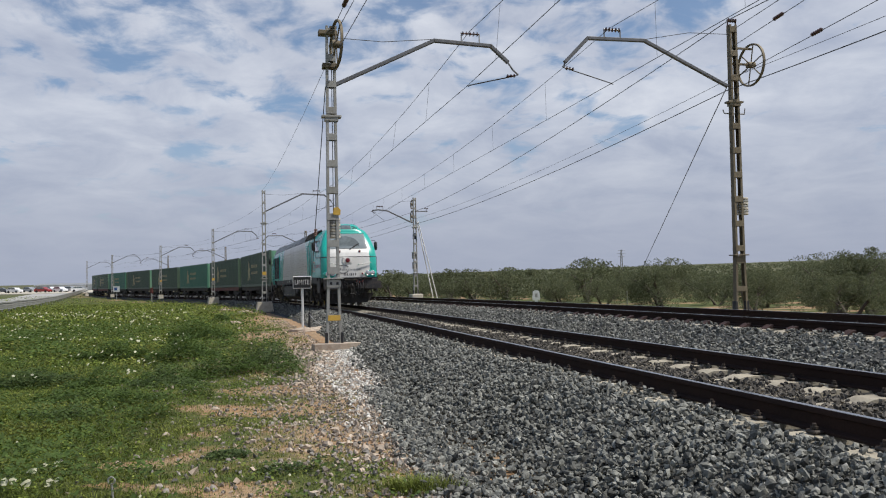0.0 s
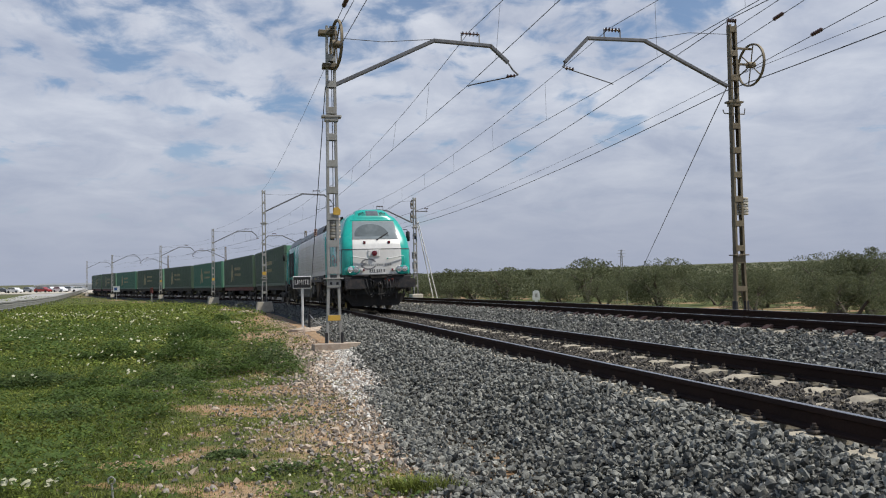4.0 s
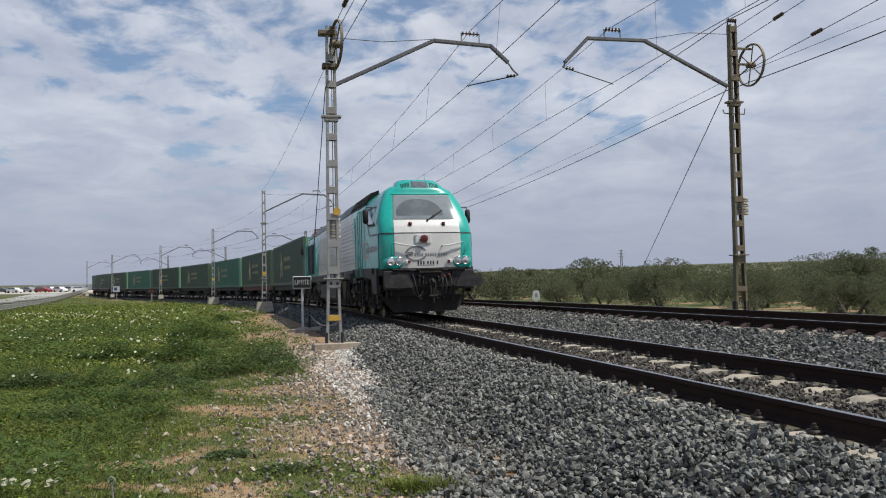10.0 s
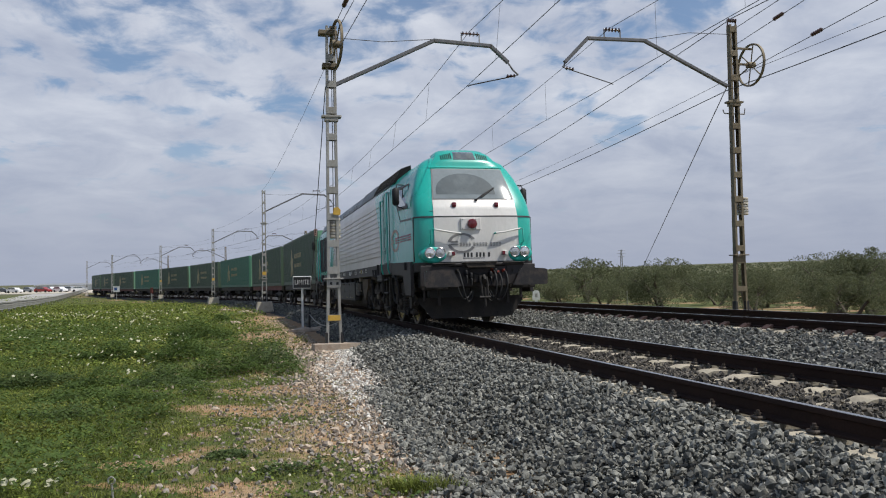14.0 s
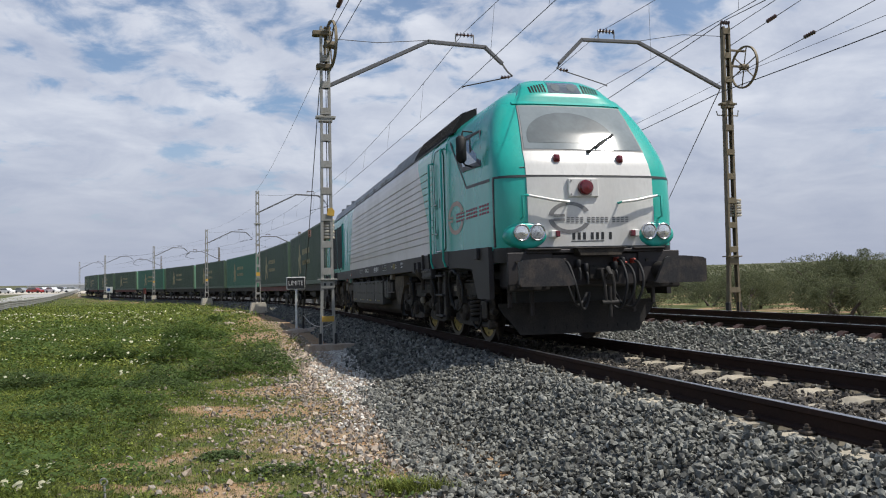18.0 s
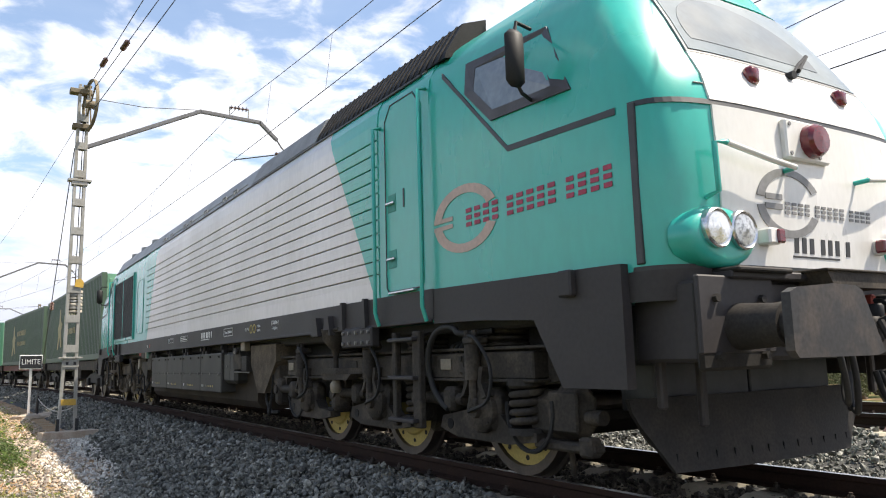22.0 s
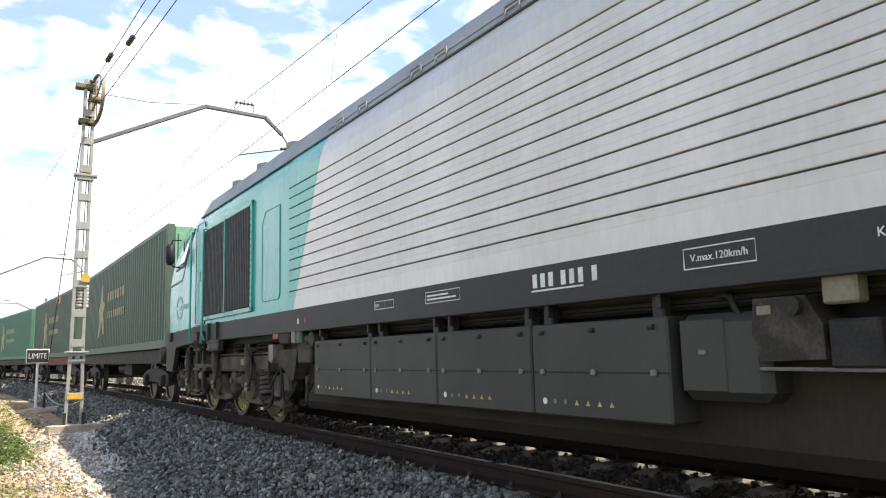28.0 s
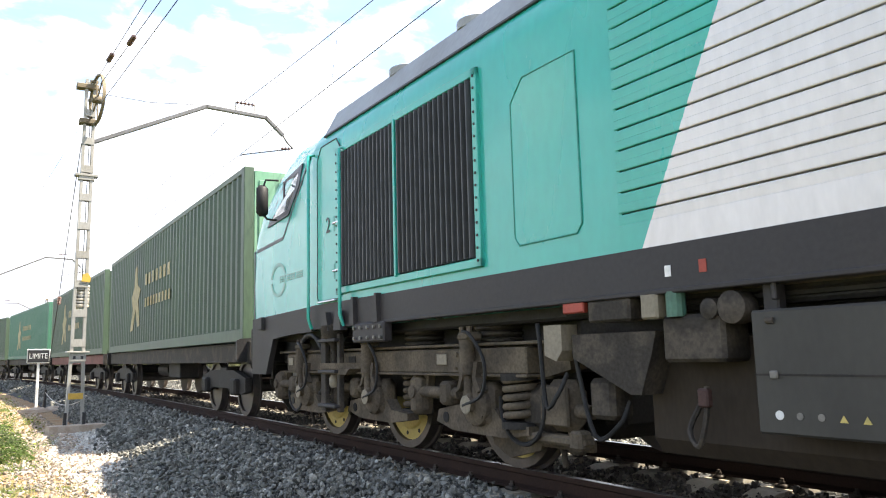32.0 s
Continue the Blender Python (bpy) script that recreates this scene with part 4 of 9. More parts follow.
def cab_face(loco, flip):
    """Cream face, windscreen, lamps and buffers of one end."""
    fl = (lambda g: mirror_end(g)) if flip else (lambda g: g)

    def add(name, g, mat, parent=None, label="", smooth=None):
        return part(name, fl(g), mat, parent or loco, label, smooth=smooth)
    add("face_panel", face_patch(1.425, 2.395, -0.965, 0.965), WHITE_PAINT, None, "cream white lower face panel", 40)
    add("face_panel", face_patch(2.43, 2.80, 0, 0, edges=lambda w: (-0.965 + (w - 2.43) * 0.06, 0.965 - (w - 2.43) * 0.06)), WHITE_PAINT, None, "cream white band under the windscreen", 40)
    add("seam", face_patch(2.395, 2.43, -1.366, 1.366, 0.002, 0.006, nw=1, nv=40), BLACK_PAINT, None, "black seam round the cab")
    add("foot_seam", face_patch(1.40, 1.428, -1.37, 1.37, 0.002, 0.012, nw=1, nv=40), BLACK_PAINT)
    add("front_skirt", face_patch(1.222, 1.402, -1.373, 1.373, 0.004, 0.012, 2, 40), CHARCOAL, None, "charcoal band under the cab front", 40)
    edge = lambda w: (-(0.945 - (w - 2.80) * 0.15), 0.945 - (w - 2.80) * 0.15)
    rim = add("windscreen", face_patch(2.80, 3.565, 0, 0, 0.004, 0.012, edges=edge), SEAL_GREY, None, "windscreen with a grey rubber frame", 40)
    inner = lambda w: (edge(w)[0] + 0.022, edge(w)[1] - 0.022)
    add("pane", face_patch(2.825, 3.545, 0, 0, 0.012, 0.010, edges=inner), SCREEN, rim, "dusty curved glass pane", 40)

    def arc_edges(c, r, zc):
        def fn(w):
            h = math.sqrt(max(0.0, 1 - ((w - zc) / r[1]) ** 2))
            return c - r[0] * h, c + r[0] * h
        return fn
    add("wiped_area", face_patch(2.93, 3.44, 0, 0, 0.0175, 0.008, 14, 16, edges=arc_edges(0.15, (0.68, 0.455), 2.99)), WIPED, rim, "clean patch swept by the wiper", 40)
    wp = Geo()
    p = lambda v, w, o: Vector((front_u(v, w, o), -v, w))
    wp.pipe([p(-0.05, 2.80, 0.05), p(-0.24, 2.93, 0.05), p(-0.46, 3.05, 0.04)], 0.012, 6)
    wp.pipe([p(-0.18, 2.86, 0.045), p(-0.52, 3.08, 0.035)], 0.018, 6)
    wp.tube(p(-0.04, 2.79, 0.0), p(-0.04, 2.79, 0.06), 0.03)
    add("wiper", wp, RUBBER, None, "black windscreen wiper")
    g = Geo()
    for i in range(10):
        v = -0.88 + 0.196 * i
        g.tube(p(v, 2.545, 0.005), p(v + 0.15, 2.545, 0.005), 0.006, n=5)
    add("step_line", g, GREY_MARK)
    # brow with lamp box and louvres above the windscreen
    brow = face_patch(3.595, 3.64, -0.88, 0.88, 0.0, 0.022, nw=2, nv=16)
    add("brow", brow, TEAL, None, "teal brow over the windscreen", 40)
    def crown(g):
        def lift(y, z):
            return max(0.0, z - 3.62) * max(0.0, 1 - abs(y / 0.84) ** 4)
        g.v = [(x + 0.34 * lift(y, z), y, z + 0.42 * lift(y, z)) for x, y, z in g.v]
        return g
    hd = add("lamp_housing", crown(face_patch(3.625, 3.94, 0, 0, -0.006, 0.016, 10, 24, edges=lambda w: (-0.86 + (w - 3.62) * 0.9, 0.86 - (w - 3.62) * 0.9), deep=0.5)), TEAL, None, "low teal lamp housing on the cab's crown", 40)
    add("roof_lamp", crown(face_patch(3.745, 3.90, 0, 0, 0.004, 0.012, 4, 8, edges=lambda w: (-0.27 + (w - 3.74) * 0.2, 0.27 - (w - 3.74) * 0.2))), CAB_GLASS, hd, "dark glass over the roof lamps", 40)
    for v in (-0.13, 0.13):
        add("roof_lens", crown(face_patch(3.765, 3.88, 0, 0, 0.012, 0.010, 6, 8, edges=lambda w, v=v: (v - 0.07 * math.sqrt(max(0.0, 1 - ((w - 3.8225) / 0.058) ** 2)), v + 0.07 * math.sqrt(max(0.0, 1 - ((w - 3.8225) / 0.058) ** 2))))), WIPED, hd, "round roof lamp behind dark glass", 40)
    for s in (-1, 1):
        for i in range(6):
            v = s * (0.315 + i * 0.046)
            add("louvre", crown(face_patch(3.75, 3.865 - 0.006 * i, v - 0.013, v + 0.013, 0.003, 0.012, 3, 1)), BLACK_MESH, hd, "small black louvre slot")
        # marker lamps
        c = p(s * 0.488, 2.675, 0.03)
        mk = add("marker_lamp", Geo().box(tuple(c), (0.08, 0.095, 0.115), 0.018), RED_LENS, None, "small square dark red marker lamp", 50)
        add("lamp_bracket", Geo().box((c.x - 0.03, c.y, c.z - 0.075), (0.08, 0.03, 0.05), 0.006), CHARCOAL, mk)
        # lamp pod with two round headlamps
        rr = []
        for k in range(7):
            a = k / 6
            off = 0.16 * math.sin(a * math.pi / 2)
            sc = 1.0 - 0.35 * a ** 3
            rr.append([(front_u(s * min(1.3, 0.97), 1.62, -0.12) + off + 0.02, -(s * 1.0 + (0.30 * sc) * math.cos(t) * 1.02 - s * 0.02 * a), 1.585 + 0.19 * sc * math.sin(t)) for t in [2 * math.pi * j / 24 for j in range(24)]])
        pod = add("lamp_pod", Geo().rings(rr), TEAL, None, "teal pod for two headlamps", 60)
        for v, mt, nm in ((1.085, LAMP_GLASS, "clear round headlamp"), (0.855, LED_GLASS, "round lamp with a grid of small diodes")):
            c = (front_u(s * 0.97, 1.62, 0.055), -s * v, 1.625)
            ld = add("headlamp", Geo().lathe(c, "x", [(-0.06, 0.0), (-0.06, 0.118), (0.03, 0.118), (0.038, 0.108), (0.03, 0.10), (0.02, 0.0)], 28), CHROME, pod, "chrome lamp ring", 40)
            add("lens", Geo().lathe(c, "x", [(0.02, 0.0), (0.022, 0.098), (0.034, 0.09), (0.05, 0.0)], 28), mt, pod, nm, 40)
        tl = add("tail_lamp", Geo().box((front_u(s * 0.62, 1.60, 0.045), -s * 0.62, 1.60), (0.10, 0.11, 0.10), 0.012), WHITE_PAINT, None, "small cream tail lamp block")
        add("tail_lens", Geo().box((front_u(s * 0.62, 1.60, 0.075), -s * 0.575, 1.60), (0.07, 0.07, 0.085), 0.01), RED_LENS, tl)
        # handrails
        hr = Geo().pipe([p(s * 1.06, 1.82, 0.0), p(s * 1.06, 1.84, 0.09), p(s * 1.06, 2.13, 0.09), p(s * 1.0, 2.135, 0.10), p(s * 0.62, 2.06, 0.10), p(s * 0.40, 2.035, 0.10), p(s * 0.39, 2.03, 0.0)], 0.017, 8)
        add("handrail", hr, TEAL, None, "teal and white front handrail", 60)
        hw = Geo().pipe([p(s * 0.98, 2.132, 0.102), p(s * 0.62, 2.062, 0.102), p(s * 0.40, 2.037, 0.102)], 0.0185, 8)
        add("handrail_bar", hw, WHITE_PAINT, None, "white rail across the face", 60)
    # central warning lamp
    rb = add("lamp_plate", Geo().box((front_u(0, 2.24, 0.03), -0.15, 2.245), (0.05, 0.46, 0.26), 0.012), WHITE_PAINT, None, "cream lamp plate with corner bolts")
    add("warning_lamp", Geo().lathe((front_u(0, 2.24, 0.05), -0.13, 2.245), "x", [(0.0, 0.112), (0.06, 0.108), (0.085, 0.09), (0.095, 0.0)], 14), RED_LENS, rb, "dark red warning lamp", 30)
    for a in (-0.04, -0.34):
        for z in (2.15, 2.34):
            add("bolt", Geo().tube((front_u(0, 2.24, 0.05), a, z), (front_u(0, 2.24, 0.062), a, z), 0.014, n=6), GREY_MARK, rb)
    if not flip:
        lg = ring_mark(0, 0, 0.32, 0.22, 0, 0.22, ((25, 172), (188, 335)))
        lg.box((-0.16, -0.002, 0.03), (0.16, 0.008, 0.035)).box((-0.16, -0.002, -0.03), (0.16, 0.008, 0.035))
        lg.v = [(front_u(0.36 - x, 1.83 + z, 0.0145 - y2), -(0.36 - x), 1.83 + z) for x, y2, z in lg.v]
        part("emblem_ring", lg, GREY_MARK, loco, "grey broken ring painted on the cream face")
        eb = striped_bars(-0.42, 0.55, 1.80, 0.085, 0, (4, 5, 4))
        eb.v = [(front_u(-x + 0.0, z, 0.0145 - y2), x, z) for x, y2, z in eb.v]
        each_piece("emblem_bar", eb, GREY_MARK, loco, "grey lettering stripe")
        put = lambda u, w, k: (front_u(-u, w, 0.012 + 0.004 * k), u, w)
        each_piece("number_bar", digit_bars(-0.34, 0.30, 1.57, 0.10, put, (3, 3, 1)), BLACK_PAINT, loco, "black number bar")
    # buffer beam, buffers, hook, hoses and plough
    bm_ = Geo()
    bm_.box((10.78, 0, 1.10), (0.52, 2.5, 0.46), 0.02)
    beam = add("buffer_beam", bm_, CHARCOAL, None, "dark buffer beam")
    add("beam_cover", Geo().box((10.9, 0, 1.36), (0.4, 2.1, 0.05), 0.01), CHARCOAL, beam)
    add("frame_end", Geo().box((10.2, 0, 1.10), (0.5, 2.1, 0.5), 0.03), BLACK_PAINT, beam)
    for s in (-1, 1):
        add("side_plate", Geo().box((11.05, s * 0.98, 1.13), (0.04, 0.66, 0.44), 0.01), CHARCOAL, beam, "dark plate behind the buffer")
        add("beam_cover", Geo().box((11.02, s * 0.80, 1.385), (0.26, 0.50, 0.03), 0.01), GRIME_DARK, beam)
    add("draw_gear", Geo().box((11.06, 0, 1.05), (0.20, 0.34, 0.22), 0.03), GRIME_DARK, beam)
    for v, z0, z1 in ((0.33, 1.24, 0.86), (0.22, 1.18, 0.80), (-0.22, 1.2, 0.84), (-0.34, 1.26, 0.92)):
        add("air_cock", Geo().box((11.16, -v, z0 - 0.06), (0.14, 0.06, 0.12), 0.015).hose([(11.18, -v, z0 - 0.1), (11.24, -v, z0 - 0.16), (11.25, -v * 1.03, z0 - 0.28)], 0.020, 8), RUBBER, beam, "", 60)
    add("coupling_cover", Geo().prism([(-0.30, 1.29), (0.30, 1.29), (0.36, 1.385), (-0.36, 1.385)], "x", 10.95, 11.24).box((11.10, 0, 1.392), (0.32, 0.78, 0.014), 0.004), GRIME, beam, "grey tray over the coupling")
    for s in (-1, 1):
        bf = Geo()
        bf.box((11.04, s * 1.0, 1.07), (0.05, 0.62, 0.50), 0.02)
        bf.tube((11.05, s * 0.98, 1.06), (11.62, s * 0.98, 1.06), 0.098, n=24)
        bf.tube((11.05, s * 0.98, 1.06), (11.36, s * 0.98, 1.06), 0.135, 0.115, n=24)
        bf.tube((11.35, s * 0.98, 1.06), (11.38, s * 0.98, 1.06), 0.124, n=24)
        for dy, dz in ((-0.2, -0.16), (-0.2, 0.16), (0.2, -0.16), (0.2, 0.16)):
            bf.tube((11.05, s * 0.98 + dy, 1.06 + dz), (11.10, s * 0.98 + dy, 1.06 + dz), 0.024, n=6)
        b_ = add("buffer", bf, GRIME_DARK, beam, "greasy steel buffer", 40)
        h = Geo().prism([(s * 0.58, 0.90), (s * 0.66, 0.885), (s * 1.33, 0.885), (s * 1.36, 0.92), (s * 1.36, 1.20), (s * 1.30, 1.225), (s * 1.0, 1.25), (s * 0.80, 1.245), (s * 0.74, 1.22)], "x", 11.60, 11.65)
        add("buffer_head", h, BUFFER_WORN, beam, "wide dark buffer head with worn greasy patches")
    hk = Geo()
    hk.box((11.15, 0, 1.03), (0.35, 0.10, 0.16), 0.02)
    hk.pipe([(11.3, 0, 1.06), (11.42, 0, 1.10), (11.47, 0, 1.03), (11.40, 0, 0.97)], 0.035, 8)
    for s in (-1, 1):
        hk.pipe([(11.36, s * 0.07, 1.08), (11.44, s * 0.07, 0.9), (11.44, s * 0.06, 0.66)], 0.024, 8)
    hk.tube((11.44, -0.12, 0.64), (11.44, 0.12, 0.64), 0.035)
    hk.tube((11.44, 0.0, 0.86), (11.44, 0.0, 0.45), 0.03)
    add("screw_coupling", hk, GRIME_DARK, beam, "oily screw coupling and hook", 40)
    for v, dz, mt in ((0.62, 0.0, HOSE_GREY), (0.50, 0.05, HOSE_GREY), (-0.42, 0.0, HOSE_GREY), (-0.56, 0.04, HOSE_GREY), (-0.30, 0.06, RUBBER)):
        ho = Geo().hose([(11.0, -v, 1.16 + dz), (11.22, -v, 1.14 + dz), (11.38, -v * 0.98, 0.98), (11.40, -v * 0.9, 0.78), (11.34, -v * 0.72, 0.62 - dz), (11.24, -v * 0.5, 0.66 - dz), (11.2, -v * 0.36, 0.78)], 0.019, 8)
        hz = add("brake_hose", ho, mt, beam, "black rubber brake hose", 60)
        add("hose_tap", Geo().box((11.08, -v, 1.17 + dz), (0.12, 0.05, 0.07), 0.012), GRIME if v > 0 else RED_BOX, hz)
    # blade with a curved section, cut off at its lower corners
    pl, ring = Geo(), []
    for k in range(13):
        f = -1 + k / 6
        bow = 0.06 * (1 - f * f)
        row = []
        for z, du, half in ((0.19, 0.0, 0.94), (0.29, -0.024, 1.01), (0.39, -0.040, 1.09), (0.48, -0.050, 1.17), (0.57, -0.056, 1.23), (0.65, -0.058, 1.25)):
            row.append((10.50 + bow + du, f * half, z))
        ring.append(row + [(x - 0.03, y, z) for x, y, z in reversed(row)])
    pl.rings(ring)
    ploughed = add("plough", pl, GRIME_DARK, None, "dark grey curved snow plough under the buffer beam", 40)
    for k in range(12):
        f = -0.94 + 1.88 * k / 11
        add("slot", Geo().box((10.481 + 0.06 * (1 - f * f), f * 0.97, 0.27), (0.008, 0.008, 0.07)), BLACK_MESH, ploughed)
    for s in (-1, 1):
        add("plough_stay", Geo().box((10.60, s * 1.13, 0.77), (0.05, 0.06, 0.36), 0.012), CHARCOAL, ploughed)
        add("plough_stay", Geo().box((10.62, s * 0.80, 0.71), (0.05, 0.06, 0.48), 0.012), CHARCOAL, ploughed)
        # black backing added to darken the see-through gap behind the blade
        add("plough_arm", Geo().box((10.22, s * 0.48, 0.72), (0.30, 0.94, 0.34), 0.01), BLACK_PAINT, ploughed)


def coil(g, c, r, z0, z1, turns=5, wire=0.026):
    pts = [(c[0] + r * math.cos(2 * math.pi * turns * i / (turns * 12)), c[1] + r * math.sin(2 * math.pi * turns * i / (turns * 12)), z0 + (z1 - z0) * i / (turns * 12)) for i in range(turns * 12 + 1)]
    return g.pipe(pts, wire, 6)


def bogie(loco, axles, k):
    """Three-axle bogie frame with axle boxes, springs, dampers, brake gear and hoses; k is +1 for the leading one."""
    uc = axles[1]
    dust = GRIME if k > 0 else DUSTY
    base = part("bogie_frame", Geo().box((uc, 0, 0.80), (4.2, 1.7, 0.10), 0.03).box((uc - 0.95, 0, 0.72), (0.25, 2.0, 0.2), 0.02).box((uc + 0.95, 0, 0.72), (0.25, 2.0, 0.2), 0.02), GRIME_DARK, loco, "grimy three-axle bogie frame")
    # dark blocks at the motors' place, added to stop light showing through
    for u in axles:
        part("traction_motor", Geo().box((u - 0.42 * k, 0, 0.56), (0.82, 1.25, 0.62), 0.12), GRIME_DARK, base, "dark motor block added between the wheels to close light gaps")
    # added dark plates that stand for the shade over the upper wheels
    for sy in (-1, 1):
        part("brake_beam", Geo().box((uc, sy * 0.985, 0.66), (5.3, 0.04, 0.30), 0.01), GRIME_DARK, base, "dark plate added before the wheels in place of shade")
    part("bolster", Geo().box((uc, 0, 1.08), (5.6, 1.9, 0.22), 0.03), GRIME_DARK, base, "dark bolster under the body")
    part("frame_web", Geo().box((uc, 0, 0.90), (5.2, 1.9, 0.26), 0.03), GRIME_DARK, base)
    for sy in (-1, 1):
        b = Geo().prism([(uc - 2.75, 0.98), (uc + 2.75, 0.98), (uc + 2.78, 0.80), (uc + 2.4, 0.72), (uc + 1.3, 0.70), (uc + 1.1, 0.76), (uc - 1.1, 0.76), (uc - 1.3, 0.70), (uc - 2.4, 0.72), (uc - 2.78, 0.80)], "y", sy * 1.02, sy * 1.17)
        b.box((uc, sy * 1.225, 0.865), (4.9, 0.16, 0.20), 0.012).box((uc, sy * 1.235, 0.755), (4.95, 0.18, 0.022), 0.005)
        b.box((uc, sy * 1.17, 0.995), (5.5, 0.26, 0.025), 0.006)
        part("side_frame", b, dust, base, "grey-brown side beam")
        if sy > 0:
            continue
        for i, u in enumerate(axles):
            e, d = 1, -1                        # every axle's arm trails backwards
            lead = u == max(axles)
            ys = -1.20 if lead else -1.06
            ab = Geo().box((u, -1.22, 0.53), (0.38, 0.20, 0.34), 0.06)
            ab.lathe((u, -1.31, 0.53), "y", [(0.02, 0.175), (-0.02, 0.17), (-0.045, 0.14), (-0.05, 0.06), (-0.085, 0.055), (-0.085, 0.0)], 22)
            for a in range(6):
                q = math.pi / 3 * a + 0.4
                ab.tube((u + 0.145 * math.cos(q), -1.32, 0.53 + 0.145 * math.sin(q)), (u + 0.145 * math.cos(q), -1.35, 0.53 + 0.145 * math.sin(q)), 0.016, n=6)
            ax = part("axle_box", ab, dust, base, "grimy axle box with a round bolted cover", smooth=40)
            arm = [(u - 0.20 * d, 0.50), (u + 0.26 * d, 0.52), (u + 0.62 * d, 0.46), (u + 0.66 * d, 0.36), (u + 0.40 * d, 0.30), (u - 0.30 * d, 0.29), (u - 0.62 * d, 0.33), (u - 0.62 * d, 0.39), (u - 0.30 * d, 0.41)]
            part("swing_arm", Geo().prism(arm, "y", -1.28, -1.16), dust, ax, "cast swing arm under the axle box")
            part("arm_hole", Geo().tube((u + 0.50 * d, -1.285, 0.40), (u + 0.50 * d, -1.27, 0.40), 0.045, n=14), BLACK_MESH, ax)
            sp = coil(Geo(), (u - 0.45 * d, ys), 0.125, 0.42, 0.74, 5, 0.027)
            part("coil_spring", sp, dust, ax, "exposed coil spring beside the axle box", smooth=60)
            for z0, z1 in ((0.37, 0.42), (0.72, 0.77)):
                part("spring_seat", Geo().tube((u - 0.45 * d, ys, z0), (u - 0.45 * d, ys, z1), 0.16, n=20), GRIME_DARK, ax)
            # guide link towards the middle, held in a yoke
            rod = Geo().tube((u + 0.30 * d, -1.26, 0.60), (u + 0.95 * d, -1.26, 0.60), 0.05, n=12)
            rod.box((u + 0.46 * d, -1.25, 0.60), (0.16, 0.17, 0.20), 0.03).box((u + 0.98 * d, -1.25, 0.57), (0.17, 0.16, 0.34), 0.04)
            rod.tube((u + 0.98 * d, -1.35, 0.60), (u + 0.98 * d, -1.18, 0.60), 0.055, n=14)
            part("guide_link", rod, dust, ax, "guide link with a bushed end block", smooth=40)
            part("link_hanger", Geo().prism([(u + 0.84 * d, 0.76), (u + 1.12 * d, 0.76), (u + 1.06 * d, 0.42), (u + 0.92 * d, 0.40)], "y", -1.24, -1.17), dust, ax)
            # damper between axle box and beam, with its forked bracket
            dx = u + 0.02 * d
            dm = Geo().tube((dx, -1.37, 0.76), (dx, -1.37, 1.03), 0.062, n=16).tube((dx, -1.37, 0.60), (dx, -1.37, 0.78), 0.034, n=12)
            dm.box((dx, -1.34, 1.06), (0.17, 0.15, 0.07), 0.02).box((dx, -1.34, 0.59), (0.09, 0.12, 0.08), 0.02)
            for a in (-0.055, 0.055):
                dm.tube((dx + a, -1.38, 1.09), (dx + a, -1.38, 1.14), 0.022, n=6)
            part("damper", dm, dust, ax, "vertical hydraulic damper", smooth=40)
            for a in (-0.12, 0.12):
                fk = [(dx + a - 0.02, 0.86), (dx + a + 0.03, 0.86), (dx + a * 0.75 + 0.03, 0.74), (dx + a * 1.25 + 0.03, 0.64), (dx + a * 1.25 - 0.02, 0.62), (dx + a * 0.75 - 0.02, 0.73)]
                part("fork", Geo().prism(fk, "y", -1.38, -1.30), dust, ax)
            part("bracket", Geo().box((dx + 0.22 * d, -1.26, 0.87), (0.10, 0.14, 0.15), 0.02).tube((dx + 0.22 * d, -1.34, 0.92), (dx + 0.22 * d, -1.31, 0.92), 0.02, n=6), dust, ax)
            part("cable", Geo().hose([(dx + 0.02, -1.42, 1.10), (dx - 0.16 * d, -1.44, 1.06), (dx - 0.30 * d, -1.42, 0.86), (dx - 0.26 * d, -1.42, 0.62), (dx - 0.02, -1.41, 0.52)], 0.014, 6), HOSE_GREY, ax, smooth=60)
            part("cover_plate", Geo().box((u + 0.50 * d, -1.312, 0.88), (0.16, 0.012, 0.09), 0.004), BEIGE_BOX if i != 1 else GRIME, ax, "small worn maker's plate")
            part("brake_shoe", Geo().prism([(u + 0.50, 0.66), (u + 0.60, 0.66), (u + 0.62, 0.40), (u + 0.56, 0.26), (u + 0.50, 0.30), (u + 0.53, 0.46)], "y", -1.0, -0.86), GRIME, ax)
            if lead:
                # gear case and sand pipe beyond the outer spring
                mb = Geo().box((u + e * 0.90, -1.16, 0.55), (0.40, 0.20, 0.36), 0.09).box((u + e * 0.90, -1.265, 0.55), (0.30, 0.03, 0.27), 0.05)
                mb.tube((u + e * 1.08, -1.2, 0.52), (u + e * 1.22, -1.2, 0.52), 0.05, n=12)
                part("gear_case", mb, dust, ax, "rounded case beyond the spring", smooth=40)
                part("arm_tail", Geo().box((u + e * 0.86, -1.20, 0.32), (0.62, 0.12, 0.07), 0.02).box((u + e * 1.10, -1.22, 0.33), (0.12, 0.12, 0.13), 0.02), dust, ax)
        if k < 0:
            # dust guard low before the wheel next to the tank
            u = max(axles)
            g = Geo().prism([(u - 0.14, 0.40), (u + 0.28, 0.46), (u + 0.54, 0.32), (u + 0.50, 0.20), (u + 0.12, 0.11), (u - 0.10, 0.20)], "y", -1.08, -1.04)
            g.box((u + 0.78, -1.06, 0.27), (0.56, 0.06, 0.08), 0.012).box((u + 0.92, -1.09, 0.30), (0.12, 0.10, 0.18), 0.02)
